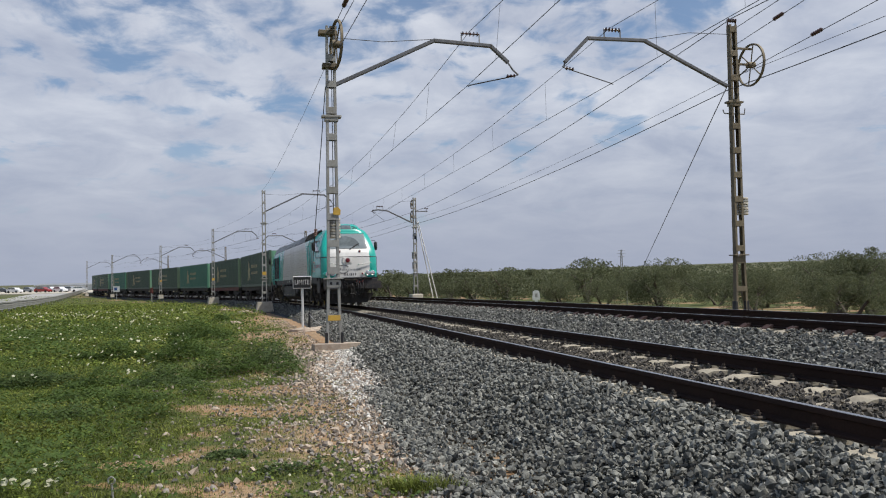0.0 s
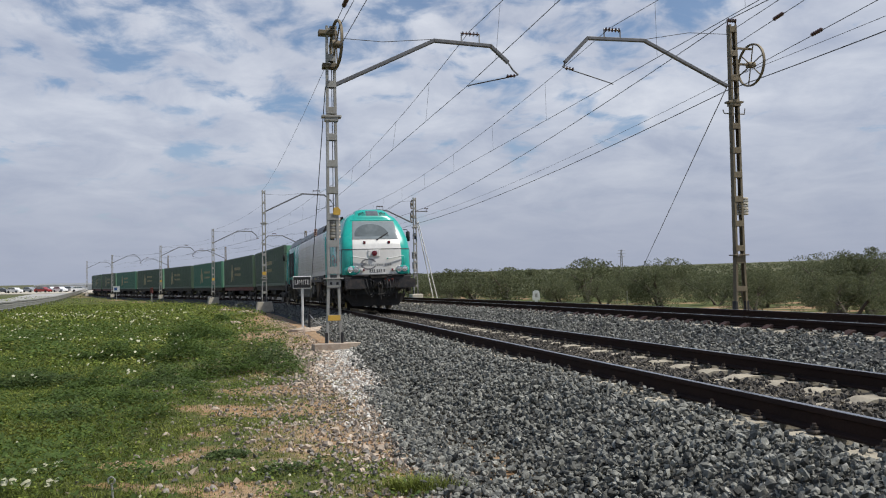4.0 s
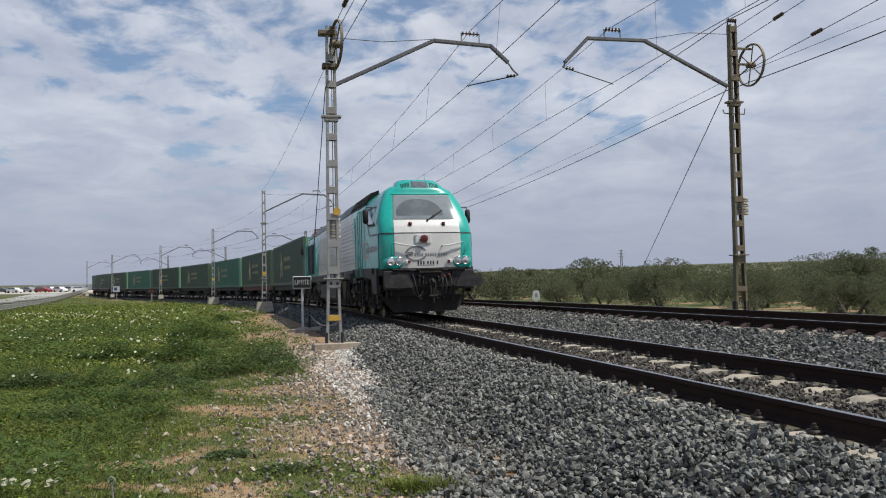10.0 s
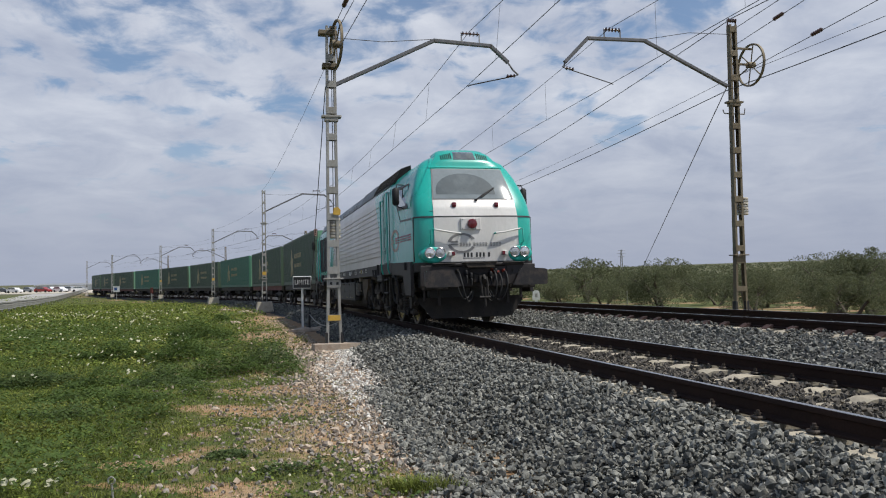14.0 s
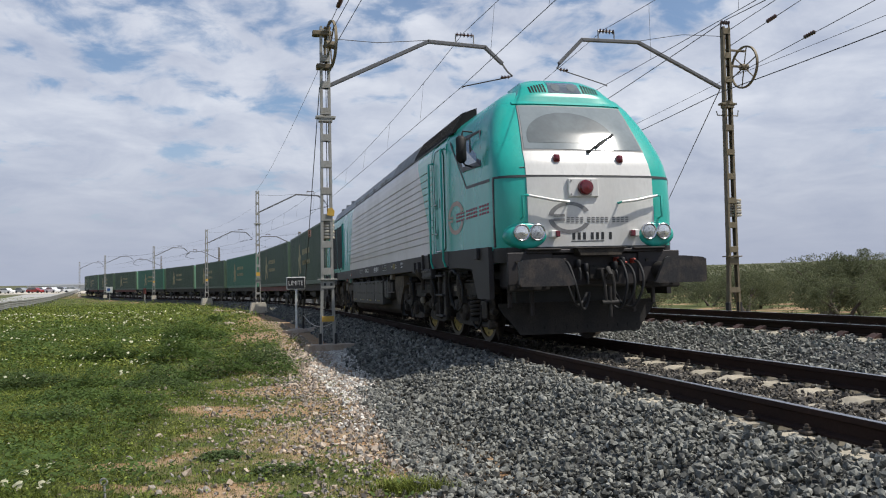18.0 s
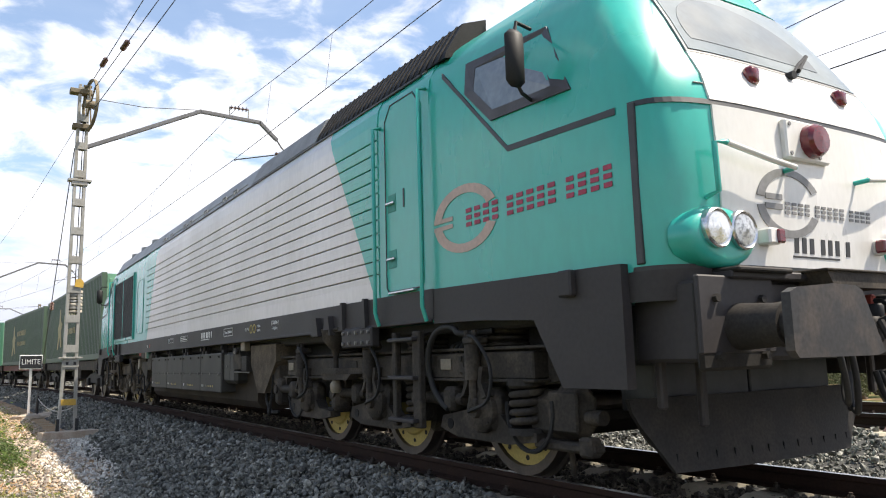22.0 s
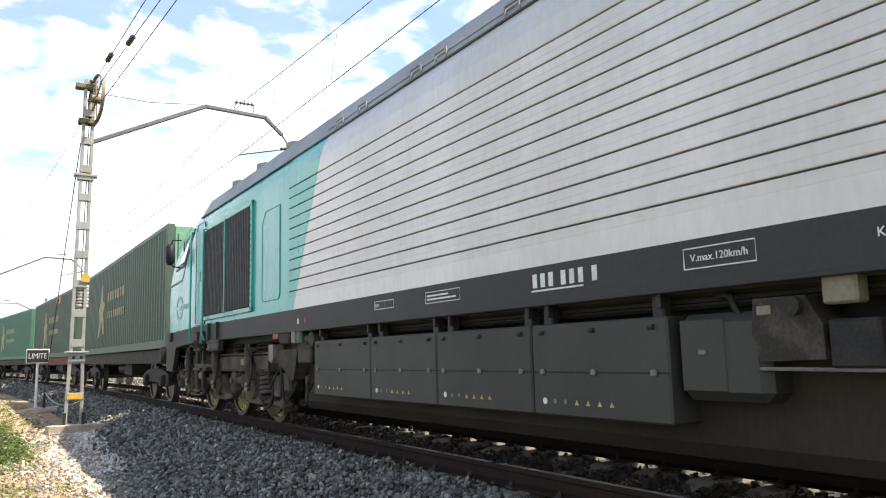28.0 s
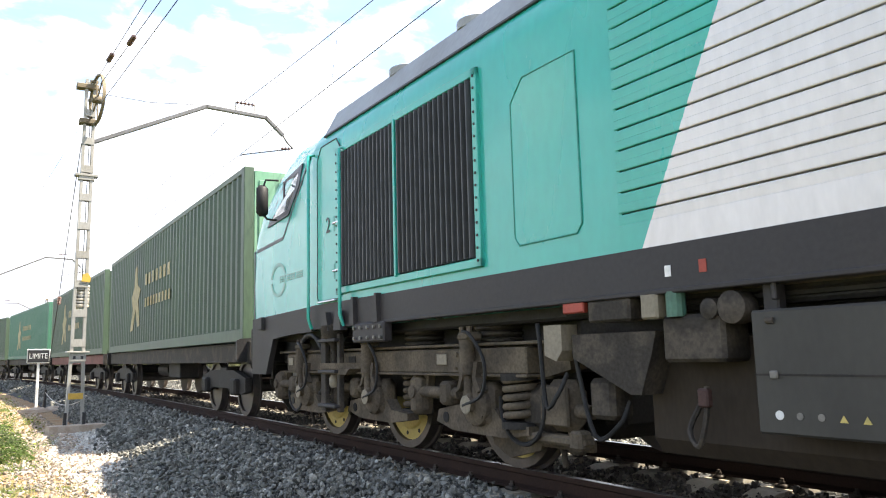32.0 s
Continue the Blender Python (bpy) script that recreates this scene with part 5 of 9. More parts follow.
            part("dust_guard", g, DUSTY, base, "dusty steel guard before the wheel")
            for u in axles:
                part("axle_cap", Geo().lathe((u, -1.412, 0.53), "y", [(0.0, 0.075), (-0.006, 0.07), (-0.008, 0.0)], 9), BEIGE_BOX, base, "worn yellowish axle cap")
        # open bracket for the yaw damper
        br = Geo()
        ring = [(uc - 1.10, -1.30), (uc - 1.02, -1.46), (uc - 0.62, -1.46), (uc - 0.22, -1.30)]
        hole = [(uc - 1.00, -1.31), (uc - 0.96, -1.41), (uc - 0.66, -1.41), (uc - 0.46, -1.31)]
        for z0, z1 in ((0.80, 0.86),):
            n = len(ring)
            vs = [(x, y, z) for z in (z0, z1) for x, y in ring + hole]
            fs = []
            for q in range(n - 1):
                o, w2 = q, 2 * n
                fs += [(o, o + 1, n + o + 1, n + o), (w2 + o, w2 + n + o, w2 + n + o + 1, w2 + o + 1), (o, w2 + o, w2 + o + 1, o + 1), (n + o, n + o + 1, w2 + n + o + 1, w2 + n + o)]
            br.add(vs, fs)
        br.prism([(uc - 1.08, 0.80), (uc - 0.30, 0.80), (uc - 0.40, 0.74), (uc - 1.0, 0.74)], "y", -1.44, -1.28)
        part("damper_shelf", br, dust, base, "open shelf that carries the damper stem")
        fn = Geo().lathe((uc - 0.80, -1.38, 0), "z", [(1.26, 0.0), (1.26, 0.15), (1.16, 0.14), (1.07, 0.07), (1.05, 0.05), (0.98, 0.03), (0.70, 0.03), (0.70, 0.0)], 18)
        fn.box((uc - 0.80, -1.36, 1.26), (0.46, 0.20, 0.04), 0.01)
        part("damper_funnel", fn, GRIME, base, "dark funnel with a damper stem", smooth=40)
        part("stem_valve", Geo().lathe((uc - 0.80, -1.38, 0.60), "z", [(0.0, 0.0), (0.0, 0.04), (0.03, 0.06), (0.10, 0.06), (0.13, 0.035), (0.13, 0.0)], 14), BEIGE_BOX, base, "worn beige valve under the shelf", smooth=40)
        # rubber secondary springs under the body
        for u in (uc - 1.25, uc + 0.55, uc + 1.75):
            rs = Geo()
            for j in range(5):
                rs.lathe((u, -1.0, 1.0 + j * 0.052), "z", [(0.0, 0.20), (0.02, 0.225), (0.036, 0.225), (0.05, 0.20)], 24)
            part("rubber_spring", rs, GRIME, base, "stacked rubber spring under the body", smooth=40)
        # ladder below the cab door
        ul = uc + k * 0.80
        la = Geo()
        for a in (-0.20, 0.20):
            la.box((ul + a, -1.40, 0.76), (0.07 if a * k < 0 else 0.13, 0.06, 0.82), 0.01)
        lad = part("step_ladder", la, GRIME, base, "three-step ladder below the cab door")
        for z in (1.10, 0.77, 0.41):
            part("step", Geo().box((ul, -1.42, z), (0.46, 0.13, 0.035), 0.008), CHARCOAL, lad)
        # bolted bracket box under the body
        ub = uc - k * 0.15
        pb = Geo().box((ub + 0.06, -1.43, 1.15), (0.68, 0.10, 0.19), 0.015)
        bb = part("bolted_bracket", pb, CHARCOAL, base, "dark bracket with bright bolts")
        for a in (-0.22, -0.08, 0.08, 0.22, 0.35):
            for z in (1.10, 1.20):
                part("bolt", Geo().tube((ub + a, -1.48, z), (ub + a, -1.50, z), 0.018, n=6), LATCH, bb)
        for a in (-0.30, 0.22):
            part("gusset", Geo().prism([(ub + a - 0.05, 1.24), (ub + a + 0.05, 1.24), (ub + a + 0.03, 1.52), (ub + a - 0.01, 1.52)], "y", -1.48, -1.42), CHARCOAL, bb)
        for a in (-0.62, -0.95):
            part("gusset", Geo().prism([(ub + a - 0.10, 1.20), (ub + a + 0.10, 1.20), (ub + a + 0.04, 1.40), (ub + a - 0.04, 1.40)], "y", -1.50, -1.42), CHARCOAL, bb)
        # junction box with three cables and the big hose loop
        uj = uc + k * 1.38
        jb = part("junction_box", Geo().box((uj, -1.22, 0.85), (0.27, 0.10, 0.17), 0.012), BEIGE_BOX, base, "beige junction box on the bogie")
        cb = Geo()
        for a in (-0.07, 0, 0.07):
            cb.hose([(uj + a, -1.24, 0.93), (uj + a, -1.25, 1.02), (uj + a + 0.02, -1.15, 1.06)], 0.018, 6)
        part("cable", cb, HOSE_GREY, jb, smooth=60)
        lp = [(uc + k * (1.46 - 0.36 * math.cos(t)), -1.36 - 0.04 * math.sin(t), 0.84 + 0.34 * math.sin(t)) for t in [radians(a) for a in range(-70, 140, 15)]]
        part("air_hose", Geo().hose(lp + [(uc + k * 1.9, -1.25, 1.13)], 0.026, 8), HOSE_GREY, base, "thick looped air hose", smooth=60)
        for a, rr_ in ((2.35, 0.26), (-2.2, 0.24)):
            ps = [(uc + a + rr_ * math.cos(t), -1.28, 0.55 + rr_ * 1.1 * math.sin(t)) for t in [radians(q) for q in range(170, 375, 17)]]
            part("air_hose", Geo().hose(ps, 0.018, 6), HOSE_GREY, base, smooth=60)
        # brake cylinders and sand pipes at the bogie's ends
        for e in (-1, 1):
            sb = Geo().box((uc + e * 2.45, -1.08, 0.52), (0.42, 0.30, 0.34), 0.07)
            sb.tube((uc + e * 2.45, -1.0, 0.34), (uc + e * 2.42, -0.95, 0.08), 0.022)
            sb.box((uc + e * 2.3, -1.1, 0.76), (0.5, 0.12, 0.06), 0.01)
            part("brake_cylinder", sb, GRIME, base, smooth=40)


def underbelly(loco):
    """Tank, battery boxes and small gear between the bogies."""
    tank = part("fuel_tank", Geo().prism([(-1.20, 0.98), (1.20, 0.98), (1.20, 0.40), (1.14, 0.31), (1.0, 0.28), (-1.0, 0.28), (-1.14, 0.31), (-1.20, 0.40)], "x", -3.92, 3.22), TANK_BROWN, loco, "grimy brown fuel tank between the bogies")
    # dark plates added under the floor to close the light gaps
    part("belly", Geo().box((-0.16, 0, 1.20), (20.6, 2.5, 0.12), 0.02).box((-0.16, 0, 1.08), (9.0, 2.2, 0.16), 0.02), GRIME_DARK, loco)
    u = -3.04
    for i, wd in enumerate((1.45, 1.25, 1.28, 1.23)):
        bx = part("battery_box", Geo().box((u + wd / 2, -1.31, 0.805), (wd - 0.014, 0.24, 0.60), 0.012), BOX_GREY, loco, "dark grey battery box with a hinged flap")
        part("flap_seam", Geo().box((u + wd / 2, -1.4300, 0.79), (wd - 0.02, 0.006, 0.010)), GRIME_DARK, bx)
        for a in (0.12, wd / 2, wd - 0.12):
            part("latch", Geo().box((u + a, -1.436, 0.79), (0.042, 0.020, 0.04), 0.006), LATCH, bx)
            part("hinge", Geo().tube((u + a - 0.02, -1.434, 1.05), (u + a + 0.02, -1.434, 1.05), 0.016, n=8), GRIME, bx)
        if i in (0, 1, 2, 3):
            n = 7
            for j in range(n):
                x = u + 0.13 + j * 0.105
                if j < 3:
                    part("label_disc", Geo().tube((x, -1.430, 0.60), (x, -1.4335, 0.60), 0.017 if j else 0.022, n=14), LATCH if j else WHITE_LETTER, bx)
                else:
                    part("label_triangle", Geo().prism([(x - 0.019, 0.583), (x + 0.019, 0.583), (x, 0.616)], "y", -1.4335, -1.430), WARN_YELLOW, bx)
        u += wd
    cb = part("control_box", Geo().box((2.47, -1.27, 0.875), (0.56, 0.24, 0.46), 0.05), BOX_GREY, loco, "dark grey control box with a small door")
    part("door_panel", Geo().box((2.365, -1.391, 0.885), (0.29, 0.012, 0.38), 0.006), BOX_GREY, cb)
    part("door_latch", Geo().box((2.37, -1.40, 0.90), (0.05, 0.02, 0.03), 0.006), LATCH, cb)
    vb = part("valve_box", Geo().prism([(2.70, 1.16), (2.98, 1.16), (3.06, 1.02), (3.06, 0.86), (2.72, 0.85), (2.68, 0.98)], "y", -1.40, -1.18), GRIME, loco, "dark valve box with a pale tag")
    part("tag", Geo().box((2.76, -1.402, 1.10), (0.08, 0.006, 0.045), 0.002), BEIGE_BOX, vb)
    part("cap", Geo().tube((2.93, -1.40, 1.11), (2.93, -1.44, 1.11), 0.045, n=14), GRIME, vb)
    part("terminal_box", Geo().box((3.155, -1.36, 1.185), (0.17, 0.10, 0.155), 0.012), BEIGE_BOX, loco, "beige terminal box with corner screws")
    part("equipment_box", Geo().box((3.20, -1.33, 0.93), (0.24, 0.14, 0.22), 0.012), GRIME_DARK, loco, "dark box with two bright latches")
    part("support_rod", Geo().tube((2.70, -1.38, 0.815), (3.40, -1.38, 0.81), 0.010, n=6), LATCH, loco)
    part("air_hose", Geo().hose([(2.40, -1.28, 1.20), (2.52, -1.34, 1.19), (2.56, -1.35, 1.12), (2.60, -1.32, 1.06)], 0.018, 6), HOSE_GREY, loco, smooth=60)
    for x in (-2.95, -1.72, -1.47, -0.44, -0.2, 0.84, 1.06, 2.05):
        part("hanger", Geo().box((x, -1.34, 1.16), (0.09, 0.07, 0.18), 0.01).box((x + 0.05, -1.40, 1.20), (0.03, 0.04, 0.10), 0.006), CHARCOAL, loco)
    # gear beside the boxes, at both ends of the tank
    hop = Geo().prism([(3.40, 1.17), (4.42, 1.17), (4.42, 0.95), (3.98, 0.54), (3.70, 0.54), (3.40, 0.92)], "y", -1.36, -1.05)
    part("sand_hopper", hop, DUSTY, loco, "grey sand hopper")
    part("sand_pipe", Geo().hose([(3.65, -1.2, 0.62), (3.66, -1.22, 0.45), (3.9, -1.24, 0.30), (4.15, -1.22, 0.30)], 0.02, 6), HOSE_GREY, loco)
    hop = Geo().prism([(-4.42, 1.03), (-3.70, 1.03), (-3.74, 0.90), (-3.84, 0.66), (-3.92, 0.66), (-4.42, 0.88)], "y", -1.38, -1.05)
    part("sand_hopper", hop, GRIME, loco, "grey sand hopper")
    part("equipment_box", Geo().box((-4.02, -1.36, 1.165), (0.36, 0.16, 0.14), 0.015), GRIME, loco, "grey equipment box")
    part("equipment_box", Geo().box((-3.42, -1.30, 0.98), (0.42, 0.22, 0.26), 0.02), GRIME, loco, "grey equipment box")
    part("equipment_box", Geo().box((-4.33, -1.42, 1.20), (0.20, 0.05, 0.07), 0.008), RED_BOX, loco, "small red box")
    part("equipment_box", Geo().box((-3.68, -1.40, 1.17), (0.13, 0.10, 0.15), 0.012), BEIGE_BOX, loco, "pale valve box")
    part("valve", Geo().tube((-3.52, -1.40, 1.10), (-3.52, -1.40, 1.24), 0.055), GREEN_VALVE, loco, "green valve body")
    part("equipment_box", Geo().prism([(-4.66, 1.10), (-4.48, 1.10), (-4.48, 0.93), (-4.54, 0.86), (-4.66, 0.90)], "y", -1.42, -1.28), BEIGE_BOX, loco, "pale filter bowl")
    for x, r_ in ((-3.28, 0.055), (-3.14, 0.085)):
        part("air_filter", Geo().lathe((x, -1.38, 1.13), "y", [(0.06, 0.0), (0.06, r_), (-0.05, r_), (-0.06, r_ * 0.6), (-0.06, 0.0)], 20), GRIME, loco, "round air filter", smooth=40)
    part("air_pipe", Geo().pipe([(-4.6, -1.25, 1.18), (-3.0, -1.26, 1.19), (3.0, -1.26, 1.19), (4.3, -1.25, 1.18)], 0.02, 6), GRIME_DARK, loco)
    for k, (x0, z0, x1, z1, y) in enumerate(((-4.5, 1.02, -4.1, 0.45, -1.30), (4.2, 1.08, 4.0, 0.36, -1.30), (-4.8, 1.12, -4.6, 0.62, -1.36))):
        part("drop_hose", Geo().hose([(x0, y, z0), (x0 + 0.05, y - 0.02, z0 - 0.18), ((x0 + x1) / 2, y - 0.03, z1 - 0.06), (x1, y - 0.01, z1 + 0.02), (x1 + 0.04, y + 0.05, z1 + 0.16)], 0.016, 6), HOSE_GREY, loco, smooth=60)
    for x, z, w_, h_ in ((-4.25, 0.62, 0.22, 0.26), (-3.62, 0.98, 0.16, 0.16), (4.25, 0.80, 0.22, 0.30)):
        part("equipment_box", Geo().box((x, -1.22, z), (w_, 0.20, h_), 0.03), GRIME, loco)
    part("fuel_filler", Geo().hose([(-3.52, -1.25, 0.62), (-3.55, -1.32, 0.48), (-3.46, -1.36, 0.40), (-3.4, -1.36, 0.56), (-3.4, -1.34, 0.72)], 0.016, 6), GRIME, loco)
    part("valve", Geo().box((-3.4, -1.36, 0.66), (0.07, 0.05, 0.10), 0.01), PLATE_RUST, loco, "rust-brown fuel valve")


def roof_things(loco):
    sec = [(1.352, 3.458), (1.18, 3.78), (0.62, 3.92), (0.0, 3.94)]
    sec = sec + [(-v, w) for v, w in sec[-2::-1]] + [(-1.0, 3.45), (1.0, 3.45)]
    part("roof", Geo().rings([[(u, -v, w) for v, w in sec] for u in (-8.6, 8.3)]), ROOF_GREY, loco, "grey roof between the cabs", smooth=25)
    for sy in (-1, 1):
        gr = Geo().prism([(sy * 1.35, 3.475), (sy * 1.33, 3.54), (sy * 1.15, 3.83), (sy * 0.9, 3.92), (sy * 0.9, 3.6)], "x", 5.75, 8.62)
        gi = part("roof_intake", gr, BLACK_MESH, loco, "black mesh air intake along the roof edge")
        for i in range(24):
            part("mesh_rib", Geo().prism([(sy * 1.355, 3.485), (sy * 1.338, 3.548), (sy * 1.154, 3.838), (sy * 1.145, 3.82), (sy * 1.32, 3.54), (sy * 1.33, 3.48)], "x", 5.80 + i * 0.118, 5.825 + i * 0.118), GRIME_DARK, gi)
        part("roof_intake", Geo().prism([(sy * 1.345, 3.49), (sy * 1.185, 3.80), (sy * 0.9, 3.87), (sy * 0.9, 3.5)], "x", 3.3, 5.7), material_cache2("dark_roof"), loco, "dark grey roof louvre")
        rs = Geo().box((-0.16, sy * 1.362, 3.448), (16.8, 0.022, 0.022), 0.004)
        part("roof_edge", rs, BLACK_PAINT, loco, "dark seam along the roof edge")
        for u in (0.75, -0.3, -0.75, -1.9, -2.5, 1.9, 2.5):
            part("lifting_eye", Geo().pipe([(u - 0.09, sy * 1.335, 3.47), (u - 0.09, sy * 1.335, 3.57), (u + 0.09, sy * 1.335, 3.57), (u + 0.09, sy * 1.335, 3.47)], 0.011, 6), ROOF_GREY, loco)
        part("roof_rail", Geo().pipe([(-2.9, sy * 1.30, 3.56), (3.0, sy * 1.30, 3.56)], 0.010, 6), ROOF_GREY, loco)
    for u in (-7.2, -5.9, -4.6):
        part("roof_fan", Geo().lathe((u, 0, 3.93), "z", [(-0.05, 0.58), (0.03, 0.58), (0.04, 0.52), (0.01, 0.5), (0.01, 0.0)], 28), GRIME, loco, "round roof cooling fan", smooth=40)
        for sy in (-1, 1):
            part("roof_cover", Geo().lathe((u, sy * 1.0, 3.82), "z", [(-0.05, 0.20), (0.03, 0.20), (0.05, 0.16), (0.055, 0.0)], 20), ROOF_GREY, loco, smooth=40)
    for u in (-3.2, -1.6, 0.0, 1.6):
        part("roof_hatch", Geo().box((u, 0, 3.93), (1.45, 1.2, 0.06), 0.02), ROOF_GREY, loco, "grey roof hatch")


def material_cache2(name):
    if name not in _mats:
        _mats[name] = material("dark_roof_grey", (0.24, 0.24, 0.24), 0.6, scale=3, fine=40, vary=0.12)
    return _mats[name]


LOCO_AXLES = ((8.945, 7.145, 5.345), (-5.665, -7.465, -9.265))


def build_loco():
    loco = thing("diesel_locomotive", "teal, silver and cream diesel locomotive with dark underframe", "locomotive")
    build_loco_shell(loco)
    for sy in (-1, 1):
        side_things(loco, sy)
    cab_face(loco, False)
    cab_face(loco, True)
    roof_things(loco)
    for k, ax in ((1, LOCO_AXLES[0]), (-1, LOCO_AXLES[1])):
        bogie(loco, ax, k)
    underbelly(loco)
    return loco


LOCO = build_loco()
LOCO_ROWS = [(0, -28.58), (2, -25.1), (4, -21.55), (6, -18.07), (7, -16.63), (8, -15.33), (9, -14.13), (10, -12.96), (11, -11.8), (12, -10.63), (13, -9.40), (14, -8.07), (15.5, -5.93), (17, -3.63),
             (18, -1.92), (19, -0.14), (20, 1.61), (21, 3.32), (22, 5.03), (23, 6.66), (24, 8.23), (25, 9.72), (26.2, 11.4), (27.5, 13.09), (28.5, 14.42), (30, 16.48), (31, 17.92), (32, 19.46)]


def loco_s(t):
    return float(np.interp(t, [r[0] for r in LOCO_ROWS], [r[1] for r in LOCO_ROWS]))


# ---- wagons and containers ----
BOX_L, BOX_FIRST, PITCH = 13.72, -12.15, 15.2


def build_container():
    box = thing("container", "dark green corrugated freight container with faded cream marking", "container", group="containers on the train")
    L2, W2, Z0, Z1 = BOX_L / 2, 1.25, 0.0, 2.75
    g = Geo()
    n = 46
    for sgn in (-1, 1):
        # corrugated side: trapezoid waves
        xs = []
        p = (BOX_L - 0.30) / n
        for i in range(n):
            x = -L2 + 0.15 + i * p
            xs += [(x, 0.0), (x + p * 0.30, 0.0), (x + p * 0.5, 0.036), (x + p * 0.80, 0.036)]
        xs.append((L2 - 0.15, 0.0))
        vs, fs = [], []
        for x, d in xs:
            for z in (0.20, Z1 - 0.10):
                vs.append((x, sgn * (W2 - 0.008 - d), z))
        for i in range(len(xs) - 1):
            fs.append((2 * i, 2 * i + 2, 2 * i + 3, 2 * i + 1))
        g.add(vs, fs)
    g.box((0, 0, Z1 - 0.06), (BOX_L - 0.2, 2 * W2 - 0.12, 0.05))
    g.box((0, 0, 0.1), (BOX_L - 0.2, 2 * W2 - 0.14, 0.08))
    part("corrugated_wall", g, GREEN_BOX, box, "corrugated dark green steel walls")
    fr = Geo()
    for sx in (-1, 1):
        for sy in (-1, 1):
            fr.box((sx * (L2 - 0.08), sy * (W2 - 0.08), (Z0 + Z1) / 2), (0.16, 0.16, Z1), 0.01)
    for sy in (-1, 1):
        fr.box((0, sy * (W2 - 0.03), 0.10), (BOX_L - 0.33, 0.05, 0.19), 0.008)
        fr.box((0, sy * (W2 - 0.035), Z1 - 0.05), (BOX_L - 0.33, 0.06, 0.10), 0.008)
    part("frame", fr, GREEN_BOX, box, "green steel frame and corner posts")
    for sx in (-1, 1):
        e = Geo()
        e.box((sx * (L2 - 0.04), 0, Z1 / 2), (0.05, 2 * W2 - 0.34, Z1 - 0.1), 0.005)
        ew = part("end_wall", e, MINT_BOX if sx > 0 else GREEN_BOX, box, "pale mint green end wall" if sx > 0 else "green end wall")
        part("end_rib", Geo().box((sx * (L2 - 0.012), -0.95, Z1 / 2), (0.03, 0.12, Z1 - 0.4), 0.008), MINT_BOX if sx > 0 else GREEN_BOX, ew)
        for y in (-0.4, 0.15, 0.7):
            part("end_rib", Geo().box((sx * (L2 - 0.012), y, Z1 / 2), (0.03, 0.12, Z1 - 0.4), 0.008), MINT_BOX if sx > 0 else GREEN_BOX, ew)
            part("locking_bar", Geo().tube((sx * (L2 + 0.02), y - 0.25, 0.15), (sx * (L2 + 0.02), y - 0.25, Z1 - 0.15), 0.018, n=8), GALV, ew)
    # faded figure and two lines of lettering bars on both long sides
    for sy in (-1, 1):
        y0, y1 = sy * (W2 - 0.006), sy * (W2 + 0.002)
        f = [(-0.22, -0.10), (-0.06, 0.45), (-0.16, 0.78), (0.02, 1.02), (0.06, 1.50), (0.16, 1.58), (0.24, 1.06), (0.46, 0.92), (0.30, 0.66), (0.44, 0.02), (0.28, -0.02), (0.14, 0.46), (-0.04, -0.08)]
        part("marking", Geo().prism([(sy * (2.75 - 2.0 * x), 0.62 + z) for x, z in f], "y", min(y0, y1), max(y0, y1)), CREAM_MARK, box, "faded cream figure on the container side")
        for row, (zc, hh, n) in enumerate(((1.72, 0.27, 7), (1.16, 0.22, 9))):
            for i in range(n):
                u = i * 3.0 / n
                part("marking_bar", Geo().box((sy * (1.15 - u), (y0 + y1) / 2, zc), (3.0 / n * 0.50, 0.008, hh)), CREAM_MARK, box, "faded cream lettering bar")
    return box


